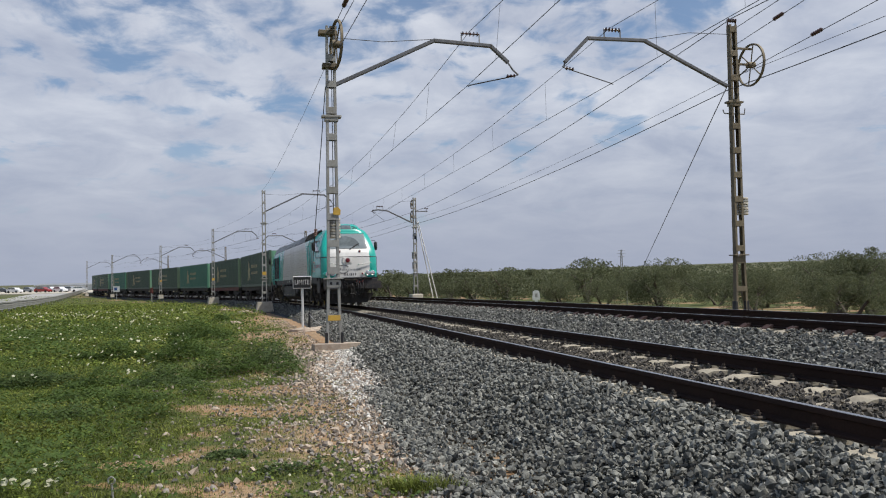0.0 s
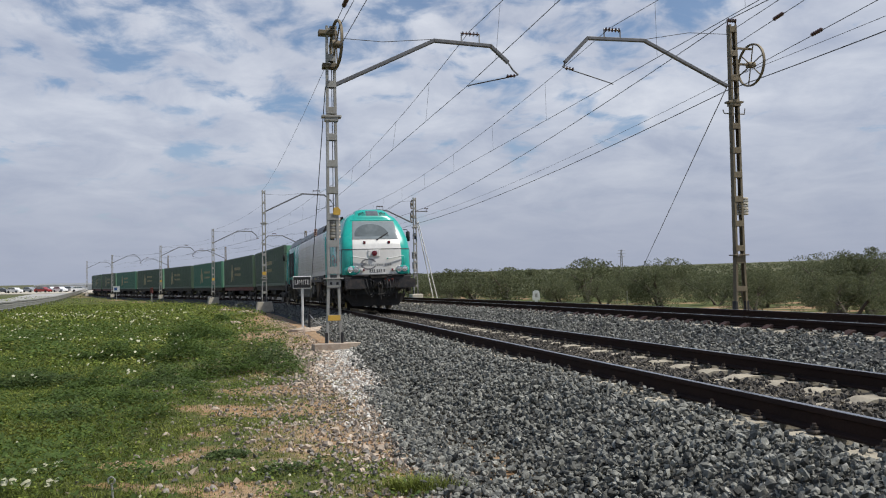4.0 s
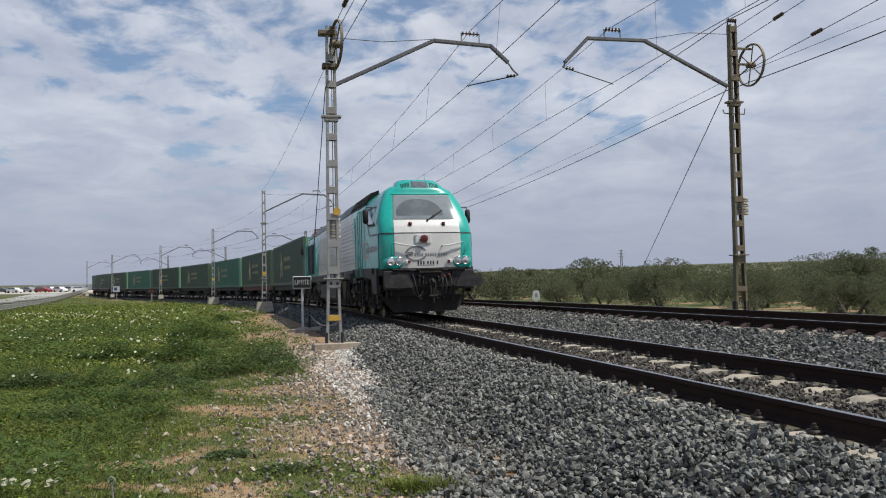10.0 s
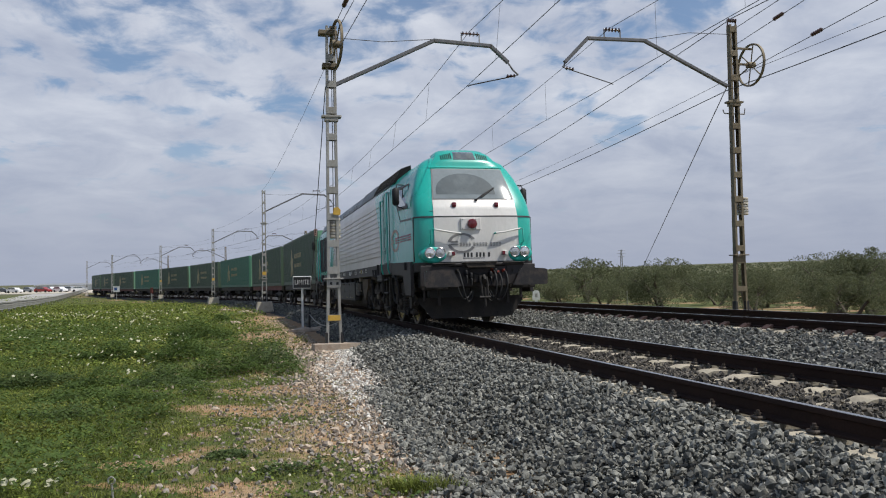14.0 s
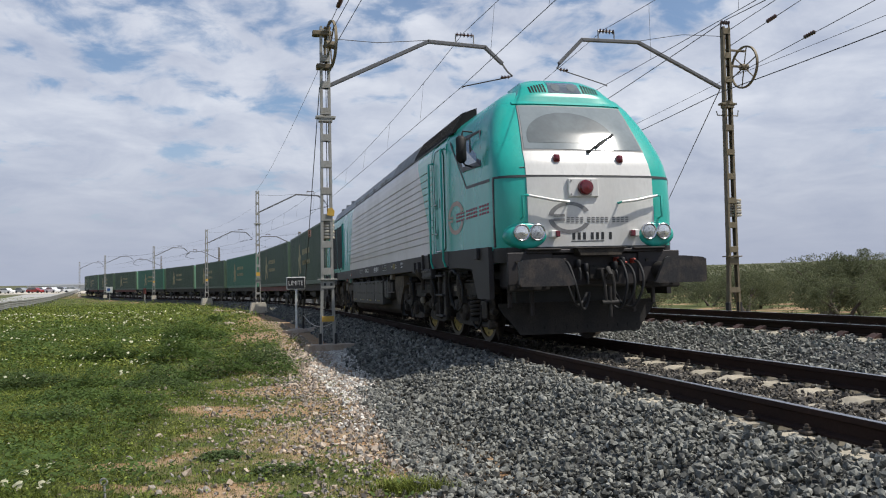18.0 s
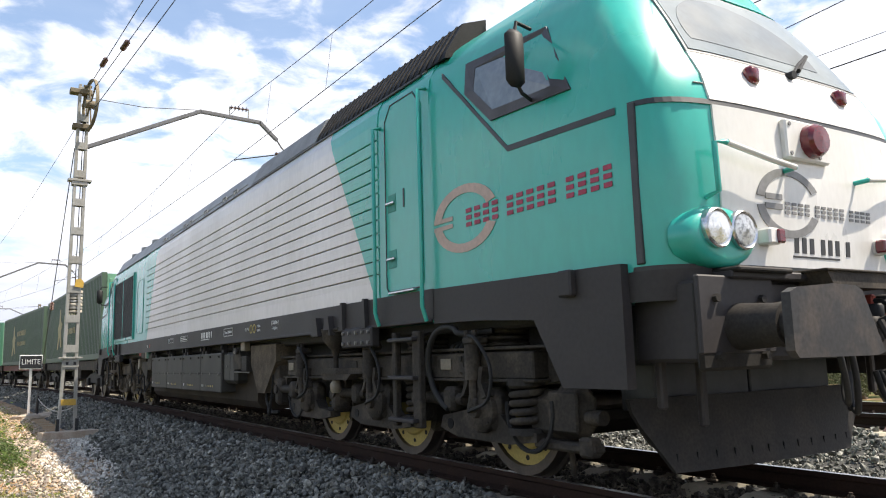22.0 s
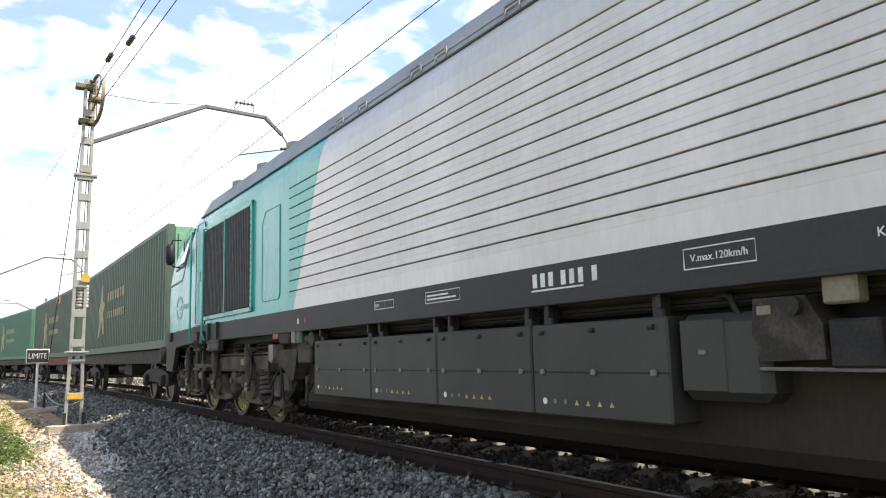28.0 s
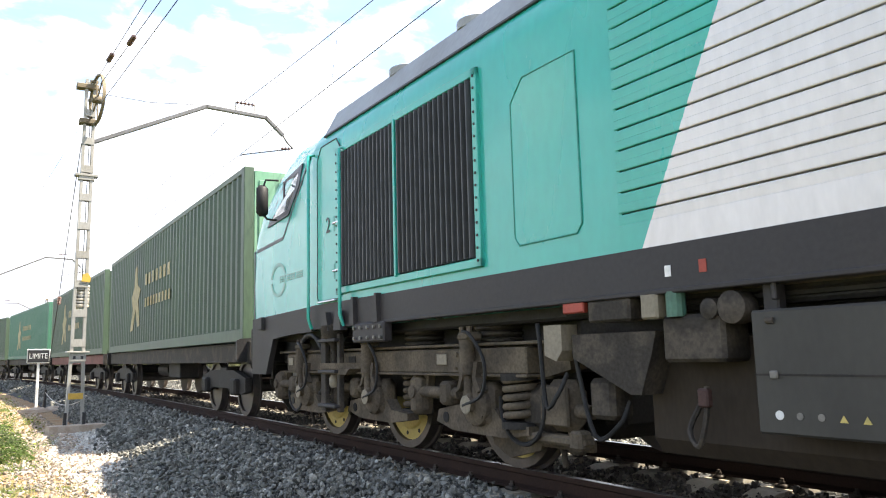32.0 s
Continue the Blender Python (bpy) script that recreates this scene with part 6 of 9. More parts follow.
def build_wagon(red):
    wag = thing("flat_wagon", "dark grimy container flat wagon with red-brown sole bars" if red else "dark grimy container flat wagon", "wagon", group="wagons of the train")
    paint = RED_FRAME if red else GRIME
    L2 = PITCH / 2 - 0.42
    for sy in (-1, 1):
        g = Geo()
        g.box((0, sy * 1.12, 1.02), (2 * L2, 0.07, 0.30), 0.01)
        g.box((0, sy * 1.09, 1.16), (2 * L2, 0.14, 0.03), 0.005)
        g.box((0, sy * 1.09, 0.88), (2 * L2 * 0.8, 0.14, 0.03), 0.005)
        part("sole_bar", g, paint, wag)
    g = Geo()
    for i in range(9):
        g.box((-L2 + 0.4 + i * (2 * L2 - 0.8) / 8, 0, 1.05), (0.14, 2.2, 0.2), 0.01)
    g.box((0, 0, 0.98), (2 * L2, 0.4, 0.3), 0.01)
    for sx in (-1, 1):
        g.box((sx * (L2 - 0.05), 0, 1.02), (0.12, 2.5, 0.34), 0.01)
    part("underframe", g, GRIME_DARK, wag)
    for sx in (-1, 1):
        for sy in (-1, 1):
            b = Geo()
            b.tube((sx * L2, sy * 0.95, 1.05), (sx * (L2 + 0.32), sy * 0.95, 1.05), 0.075)
            b.lathe((sx * (L2 + 0.36), sy * 0.95, 1.05), "x", [(-0.03, 0.0), (-0.03, 0.20), (0.03, 0.22), (0.04, 0.0)])
            part("buffer", b, GRIME_DARK, wag)
    sets = []
    for sx in (-1, 1):
        bx = sx * (L2 - 2.1)
        f = Geo()
        for sy in (-1, 1):
            f.prism([(bx - 1.35, 0.62), (bx - 0.7, 0.74), (bx + 0.7, 0.74), (bx + 1.35, 0.62), (bx + 1.35, 0.40), (bx + 1.1, 0.36), (bx + 0.6, 0.44), (bx - 0.6, 0.44), (bx - 1.1, 0.36), (bx - 1.35, 0.40)], "y", sy * 1.02 - 0.05, sy * 1.02 + 0.05)
            for a in (-0.9, 0.9):
                f.box((bx + a, sy * 1.09, 0.48), (0.28, 0.14, 0.26), 0.03)
        f.box((bx, 0, 0.7), (0.4, 2.1, 0.2), 0.02)
        part("bogie_frame", f, GRIME_DARK, wag)
        for a in (-0.9, 0.9):
            sets.append(wheelset(wag, bx + a, 0.46, GRIME_DARK, False))
    g = Geo()
    g.box((0.8, -0.75, 0.72), (1.1, 0.4, 0.35), 0.02)
    g.tube((-1.4, -0.7, 0.72), (-0.3, -0.7, 0.72), 0.17)
    part("brake_gear", g, GRIME_DARK, wag)
    return wag, sets


def wheelset(parent, u, r, disc_mat, holes):
    """Axle with two wheels that turns about its own y axis."""
    g = Geo()
    g.tube((0, -0.95, 0), (0, 0.95, 0), 0.08)
    for sy in (-1, 1):
        y = sy * 0.868
        g.lathe((0, y, 0), "y", [(-0.065 * sy, 0.0), (-0.065 * sy, r + 0.028), (-0.035 * sy, r + 0.028), (-0.03 * sy, r), (0.065 * sy, r - 0.005), (0.065 * sy, r - 0.075), (0.03 * sy, r - 0.08), (0.03 * sy, 0.0)], 32)
    ob = part("wheelset", g, TYRE_STEEL, parent, at=Matrix.Translation((u, 0, r)), smooth=30)
    if holes:
        for sy in (-1, 1):
            d = Geo()
            y = sy * (0.868 + 0.032)
            n, rh, R0, R1 = 10, 0.021, 0.16, r - 0.082
            rim, low, step, hub = [], [], [], []
            for k in range(32):
                a = 2 * math.pi * k / 32
                rim.append((R1 * math.cos(a), y, R1 * math.sin(a)))
                low.append((0.345 * math.cos(a), y + sy * 0.006, 0.345 * math.sin(a)))
                step.append((0.325 * math.cos(a), y + sy * 0.022, 0.325 * math.sin(a)))
                hub.append((R0 * math.cos(a), y + sy * 0.045, R0 * math.sin(a)))
            d.rings([rim, low, step, hub], caps=False)
            d.lathe((0, y + sy * 0.02, 0), "y", [(0, 0.0), (0, 0.17), (0.05 * sy, 0.16), (0.06 * sy, 0.0)], 24)
            disc = part("wheel_disc", d, disc_mat, ob, "yellow painted wheel disc")
            for k in range(n):
                a = 2 * math.pi * (k + 0.5) / n
                c = Vector((0.39 * math.cos(a), y - sy * 0.001, 0.39 * math.sin(a)))
                part("disc_hole", Geo().tube(c, c + Vector((0, sy * 0.008, 0)), rh, n=10), GRIME_DARK, ob)
    return ob


TRAIN = []      # (object, offset of its middle from the locomotive, half bogie distance, height)
WHEELS = []     # (wheelset, radius)


def build_train():
    for ax in LOCO_AXLES:
        for u in ax:
            WHEELS.append((wheelset(LOCO, u, 0.53, YELLOW_WHEEL, True), 0.53))
    first = build_container()
    dull = {}

    def dulled(me):
        if me.name not in dull:
            dull[me.name] = me.copy()
            dull[me.name].materials[0] = GREEN_BOX
        return dull[me.name]
    protos = {r: build_wagon(r) for r in (False, True)}
    used = {False: 0, True: 0}
    used_box = 0
    for i in range(10):
        off = BOX_FIRST - BOX_L / 2 - i * PITCH
        red = i in (1, 6, 7, 8)
        wag, sets = protos[red]
        if used[red]:
            wag = copy_thing(wag, Matrix.Identity(4))
            sets = [c for c in wag.children if c.name.startswith("wheelset")]
        used[red] = 1
        box = first if i == 0 else copy_thing(first, Matrix.Identity(4))
        if i % 2:
            for c in box.children:
                if c.name.startswith("end_wall"):
                    for r in [c] + [k for k in c.children if k.name.startswith("end_rib")]:
                        r.data = dulled(r.data)
                    tagged(c, "dark green end wall")
        if i in (2, 5):
            tagged(box, "brighter green corrugated freight container with faded cream marking", "container", "containers on the train")
            for c in box.children:
                if c.name.startswith(("corrugated_wall", "frame")):
                    c.data = c.data.copy()
                    c.data.materials[0] = BRIGHT_BOX
        TRAIN.append((wag, off, 5.0, 0.0))
        TRAIN.append((box, off, 5.0, 1.19))
        WHEELS.extend((w, 0.46) for w in sets)


build_train()


# ---- overhead line ----
PORCELAIN = material("brown_porcelain", (0.10, 0.05, 0.035), 0.25, coat=0.5, scale=8, fine=40)
SIGN_WHITE = material("sign_white", (0.72, 0.72, 0.70), 0.5, other=(0.58, 0.57, 0.53), scale=4, fine=40)
SIGN_BLACK = material("sign_black", (0.02, 0.02, 0.022), 0.45, scale=6, fine=40)
SIGN_YELLOW = material("sign_yellow", (0.58, 0.36, 0.06), 0.5, other=(0.45, 0.30, 0.09), scale=5, fine=40)
SIGN_BLUE = material("sign_blue", (0.03, 0.10, 0.30), 0.45, scale=5, fine=40)
STONE_PALE = material("pale_limestone", (0.40, 0.33, 0.26), 0.9, other=(0.30, 0.22, 0.155), scale=8, fine=50, vary=0.14, bump=0.004, island=0.42)


def mast_matrix(s, v, z, left):
    p = at_line(s, v, 0)
    p.z = z
    return Matrix.Translation(p) @ Matrix.Rotation(angle_at(s) + (math.pi / 2 if left else -math.pi / 2), 4, "Z")


def mast_width(z, h):
    return 0.34 - 0.08 * min(1, z / 1.5) - 0.06 * max(0.0, z - 1.5) / (h - 1.5)


def lattice_mast(h, mat, label):
    """Two channel legs tied by batten plates; x points across at the track, y along it."""
    mast = thing("catenary_mast", label, "mast", group="overhead line masts")
    zs = [0, 0.8, 1.5, 3.5, h]
    for s in (-1, 1):
        g = Geo()
        sec = [(0, -0.07), (-0.056, -0.07), (-0.056, -0.058), (-0.012, -0.058), (-0.012, 0.058), (-0.056, 0.058), (-0.056, 0.07), (0, 0.07)]
        g.rings([[(s * (mast_width(z, h) / 2 + 0.006 + a), b, z) for a, b in sec] for z in zs])
        part("leg", g, mat, mast)
    n = int((h - 1.6) / 0.60)
    for i in range(n + 1):
        z = 1.62 + i * (h - 1.75) / n
        for sy in (-1, 1):
            part("batten", Geo().box((0, sy * 0.0745, z), (mast_width(z, h) + 0.008, 0.009, 0.15), 0.002), mat, mast)
    for z, hh in ((1.32, 0.19), (0.57, 0.13)):
        for sy in (-1, 1):
            part("batten", Geo().box((0, sy * 0.0745, z), (mast_width(z, h) + 0.008, 0.009, hh), 0.002), mat, mast)
    part("collar", Geo().box((0, 0, 1.44), (mast_width(1.44, h) + 0.16, 0.26, 0.03), 0.004), mat, mast)
    part("collar", Geo().box((0, 0, h - 2.05), (0.44, 0.20, 0.05), 0.006).box((0, 0, h - 2.11), (0.30, 0.17, 0.09), 0.006), mat, mast)
    for s in (-1, 1):
        part("foot", Geo().box((s * 0.17, 0, 0.12), (0.06, 0.15, 0.26), 0.004), SIGN_BLACK, mast, "black painted foot of the leg")
    return mast


def insulator(g, p0, p1, n=6, r=0.055):
    p0, p1 = Vector(p0), Vector(p1)
    g.tube(p0, p1, 0.018, n=8)
    for i in range(n):
        a = p0.lerp(p1, (i + 0.5) / n)
        d = (p1 - p0).normalized() * 0.012
        g.tube(a - d, a + d, r, r * 0.6, n=12)
    return g


def dress_mast(m, h, root, b1, b2, b3, tip, mat, reg=None, ins=None):
    """Arm, insulator and registration arm. Points are (distance from mast, height over foot)."""
    a = Geo()
    pts = [root, b1, b2, b3]
    for (xa, za), (xb, zb) in zip(pts[:-1], pts[1:]):
        d = Vector((xb - xa, 0, zb - za))
        ang = math.atan2(d.z, d.x)
        mm = Matrix.Translation(((xa + xb) / 2, 0, (za + zb) / 2)) @ Matrix.Rotation(-ang, 4, "Y")
        a.box((0, 0, 0), (d.length + 0.05, 0.09, 0.085), 0.012, mm)
    ar = part("cantilever_arm", a, ARM_GREY, m, "bent steel arm over the track")
    part("arm_tip", Geo().pipe([(b3[0], 0, b3[1]), ((b3[0] + tip[0]) / 2, 0, (b3[1] + tip[1]) / 2 - 0.04), (tip[0], 0, tip[1])], 0.022, 8), ARM_GREY, ar)
    if ins:
        g = Geo()
        x, z = ins
        top = b1[1] + (b2[1] - b1[1]) * (x - b1[0]) / (b2[0] - b1[0])
        insulator(g, (x - 0.22, 0, top + 0.24), (x + 0.22, 0, top + 0.24), 5, 0.06)
        part("insulator", g, PORCELAIN, ar, "brown disc insulator carrying the messenger wire")
        for dx in (-0.22, 0.22):
            part("insulator_post", Geo().tube((x + dx, 0, top), (x + dx, 0, top + 0.26), 0.014, n=6), mat, ar)
    if reg:
        part("registration_arm", Geo().pipe([(tip[0] - 0.02, 0, tip[1]), (tip[0] - 0.1, 0, tip[1] - 0.03), (reg[0] + 0.05, 0, reg[1] + 0.03), (reg[0], 0, reg[1])], 0.014, 6), WIRE, ar)
        g = Geo()
        insulator(g, (tip[0] - 0.30, 0, tip[1] - 0.045), (tip[0] - 0.06, 0, tip[1] - 0.02), 3, 0.05)
        part("insulator", g, PORCELAIN, ar)
    part("arm_stay", Geo().pipe([(0.08, 0, h - 0.25), (b1[0] * 0.5, 0, h - 0.28), (b1[0], 0, b1[1] + 0.03)], 0.008, 5), WIRE, ar)
    return ar


def tension_wheel(m, x, y, z, r, drop, wz, turn=0.0, wx=None):
    """Spoked tensioning wheel with its stack of weights on a rope."""
    g = Geo()
    n = 40
    rim = []
    for k in range(n):
        a = 2 * math.pi * k / n
        c, s = math.cos(a), math.sin(a)
        rim.append([(x - 0.03, y + c * r, z + s * r), (x + 0.03, y + c * r, z + s * r), (x + 0.03, y + c * (r - 0.035), z + s * (r - 0.035)), (x, y + c * (r - 0.05), z + s * (r - 0.05)), (x - 0.03, y + c * (r - 0.035), z + s * (r - 0.035))])
    rim.append(rim[0])
    g.rings(rim, caps=False)
    wx = x if wx is None else wx
    spin = Matrix.Translation((x, y, 0)) @ Matrix.Rotation(turn, 4, "Z") @ Matrix.Translation((-x, -y, 0))
    wheel = part("tension_wheel", g, RUSTY, m, "spoked tensioning wheel", at=spin, smooth=30)
    for k in range(6):
        a = math.pi / 3 * k + 0.3
        part("spoke", Geo().tube((x, y, z), (x, y + math.cos(a) * (r - 0.04), z + math.sin(a) * (r - 0.04)), 0.016, n=6), RUSTY, wheel)
    part("hub", Geo().tube((x - 0.10, y, z), (x + 0.10, y, z), 0.085, n=16), RUSTY, wheel)
    part("axle_bracket", Geo().box((x / 2, y / 2, z), (abs(x) + 0.10, 0.06, 0.05), 0.006), RUSTY, m)
    part("axle_bracket", Geo().box((x / 2, y / 2, z + 0.42), (abs(x) + 0.06, 0.05, 0.05), 0.006), RUSTY, m)
    part("weight_rope", Geo().tube((wx, drop, z - 0.1), (wx, drop, wz), 0.009, n=6), WIRE, m)
    for k in range(7):
        part("weight", Geo().lathe((wx, drop, wz - 0.06 - k * 0.066), "z", [(0.0, 0.0), (0.0, 0.145), (0.01, 0.155), (0.045, 0.155), (0.055, 0.145), (0.055, 0.0)], 18), GALV if k % 2 else CONCRETE, m, "round grey counterweight disc", smooth=40)


def build_masts():
    pale, brown = "pale galvanised lattice mast with a bent arm over the track", "weathered brown lattice mast with a bent arm over the track"
    near = []
    for s, z, top in ((1.9, -0.30, 6.81), (-29.6, -0.15, 6.76), (-58.9, -0.35, 6.3), (-87.6, -0.35, 6.0), (-118, -0.5, 5.9), (-148, -0.6, 5.7)):
        h = top - z
        m = lattice_mast(h, GALV, pale)
        m.matrix_basis = mast_matrix(s, 3.0, z, True)
        dress_mast(m, h, (0.12, h - 1.31), (2.40, h - 0.18), (3.78, h - 0.23), (4.19, h - 0.59), (4.46, h - 0.89), GALV, (3.2, h - 1.22), (3.28, 0))
        near.append((m, h))
    far = []
    for s, z, top in ((1.6, 0.12, 7.61), (-32, 0.05, 6.74), (-63, -0.1, 6.5), (-94, -0.2, 6.2), (-125, -0.4, 6.0), (33.5, 0.4, 8.0)):
        h = top - z
        m = lattice_mast(h, GALV if s == -32 else RUSTY, "grey lattice mast with a short arm and two struts" if s == -32 else brown)
        m.matrix_basis = mast_matrix(s, -7.53, z, False)
        if s == -32:
            dress_mast(m, h, (0.2, h - 1.75), (1.95, h - 0.95), (2.6, h - 0.88), (3.0, h - 0.93), (3.1, h - 1.0), GALV, (2.2, h - 1.6), (2.5, 0))
            part("stub_arm", Geo().box((-0.5, 0, h - 0.95), (0.9, 0.07, 0.06), 0.01), ARM_GREY, m, "short stub arm towards the fields")
            part("insulator", insulator(Geo(), (-1.0, 0, h - 0.74), (-0.7, 0, h - 0.74), 3, 0.06).tube((-0.85, 0, h - 0.95), (-0.85, 0, h - 0.72), 0.02), PORCELAIN, m)
            far.append((m, h))
            continue
        dress_mast(m, h, (0.20, h - 1.62), (2.55, h - 0.56), (4.11, h - 0.59), (4.73, h - 1.22), (4.80, h - 1.35), RUSTY, (3.45, h - 1.73), (3.44, 0))
        far.append((m, h))
    a, h = near[0]
    tension_wheel(a, 0.10, -0.28, 6.63, 0.53, 0.10, 2.80, radians(8), 0.03)
    part("warning_plate", Geo().prism([(0.0, 2.86), (0.16, 2.84), (0.17, 2.96), (0.11, 3.03), (0.02, 3.01)], "y", -0.10, -0.092), SIGN_YELLOW, a, "yellow enamel warning plate")
    part("number_plate", Geo().box((0, -0.084, 1.33), (0.31, 0.008, 0.15), 0.002), GALV, a)
    for i, x in enumerate((-0.06, 0.08)):
        part("plate_bar", Geo().box((x, -0.089, 1.33), (0.05, 0.004, 0.06)), SIGN_BLACK, a)
    part("stripe_plate", Geo().box((0, -0.084, 0.57), (0.27, 0.008, 0.12), 0.002), SIGN_YELLOW, a, "yellow plate low on the mast")
    part("top_bracket", Geo().box((-0.06, 0, 6.95), (0.42, 0.22, 0.10), 0.01), RUSTY, a)
    part("arm_clamp", Geo().box((-0.02, 0, 6.2), (0.34, 0.24, 0.10), 0.01), RUSTY, a)
    b, hb = far[0]
    tension_wheel(b, -0.58, -0.05, 6.47, 0.56, -0.12, 2.95, 0.0, -0.22)
    part("top_insulator", insulator(Geo(), (-0.14, 0, hb + 0.12), (0.14, 0, hb + 0.12), 4, 0.06).tube((-0.12, 0, hb - 0.05), (-0.12, 0, hb + 0.14), 0.02).tube((0.12, 0, hb - 0.05), (0.12, 0, hb + 0.14), 0.02), PORCELAIN, b)
    part("terminal_bracket", Geo().pipe([(-0.32, 0, hb - 2.2), (-0.30, 0, hb - 2.35), (0.30, 0, hb - 2.35), (0.34, 0, hb - 2.25)], 0.015, 6), RUSTY, b)
    f, hf = far[1]
    tension_wheel(f, 0.05, -0.4, 5.4, 0.42, -0.1, 2.2)
    tension_wheel(f, 0.05, -0.4, 6.25, 0.34, -0.14, 2.9)
    part("warning_plate", Geo().box((0.02, -0.10, 4.0), (0.24, 0.01, 0.42)), SIGN_BLUE, f, "blue enamel plate")
    for m, hh in near[1:4]:
        part("number_plate", Geo().box((0, -0.084, 1.75), (0.24, 0.008, 0.22), 0.002), SIGN_YELLOW, m, "yellow plate on the mast")
    # concrete footings
    for (m, hh), dz in zip(near[1:3], (0, 0)):
        c = m.matrix_basis
        blk = single("mast_footing", Geo().prism([(-0.52, -0.62), (0.52, -0.62), (0.42, 0.0), (-0.42, 0.0)], "y", -0.42, 0.42), CONCRETE, "grey concrete footing block under the mast", "footing", c, group="mast footings")
    for (m, hh) in near[3:]:
        single("mast_footing", Geo().prism([(-0.30, -0.5), (0.30, -0.5), (0.26, 0.0), (-0.26, 0.0)], "y", -0.25, 0.25), CONCRETE, "grey concrete footing block under the mast", "footing", m.matrix_basis, group="mast footings")
    for (m, hh) in far:
        single("mast_footing", Geo().box((0, 0, -0.28), (0.8, 0.8, 0.55), 0.04), CONCRETE, "grey concrete footing block under the mast", "footing", m.matrix_basis, group="mast footings")
    c = a.matrix_basis
    sl = Geo()
    rnd = random.Random(5)
    pts = [(-0.52 + 0.02, 0.0), (-0.3, 0.10), (0.1, 0.12), (0.42, 0.1), (0.58, 0.03), (0.55, -0.10), (0.1, -0.14), (-0.45, -0.12)]
    sl.prism([(x, y * 1.6 - 0.10) for x, y in pts], "z", -0.16, 0.015)
    single("footing_slab", sl, STONE_PALE, "rough pale stone slab under the mast's feet", "slab", c)
    return near, far


NEAR_MASTS, FAR_MASTS = build_masts()


def wire_thing(name, label, runs, r=0.007, group="overhead wires"):
    g = Geo()
    for pts in runs:
        g.pipe(pts, r, 5)
    return single(name, g, WIRE, label, "wire", group=group)


def span(p, q, sag, n=14):
    return [Vector(p).lerp(Vector(q), i / n) - Vector((0, 0, sag * 4 * (i / n) * (1 - i / n))) for i in range(n + 1)]


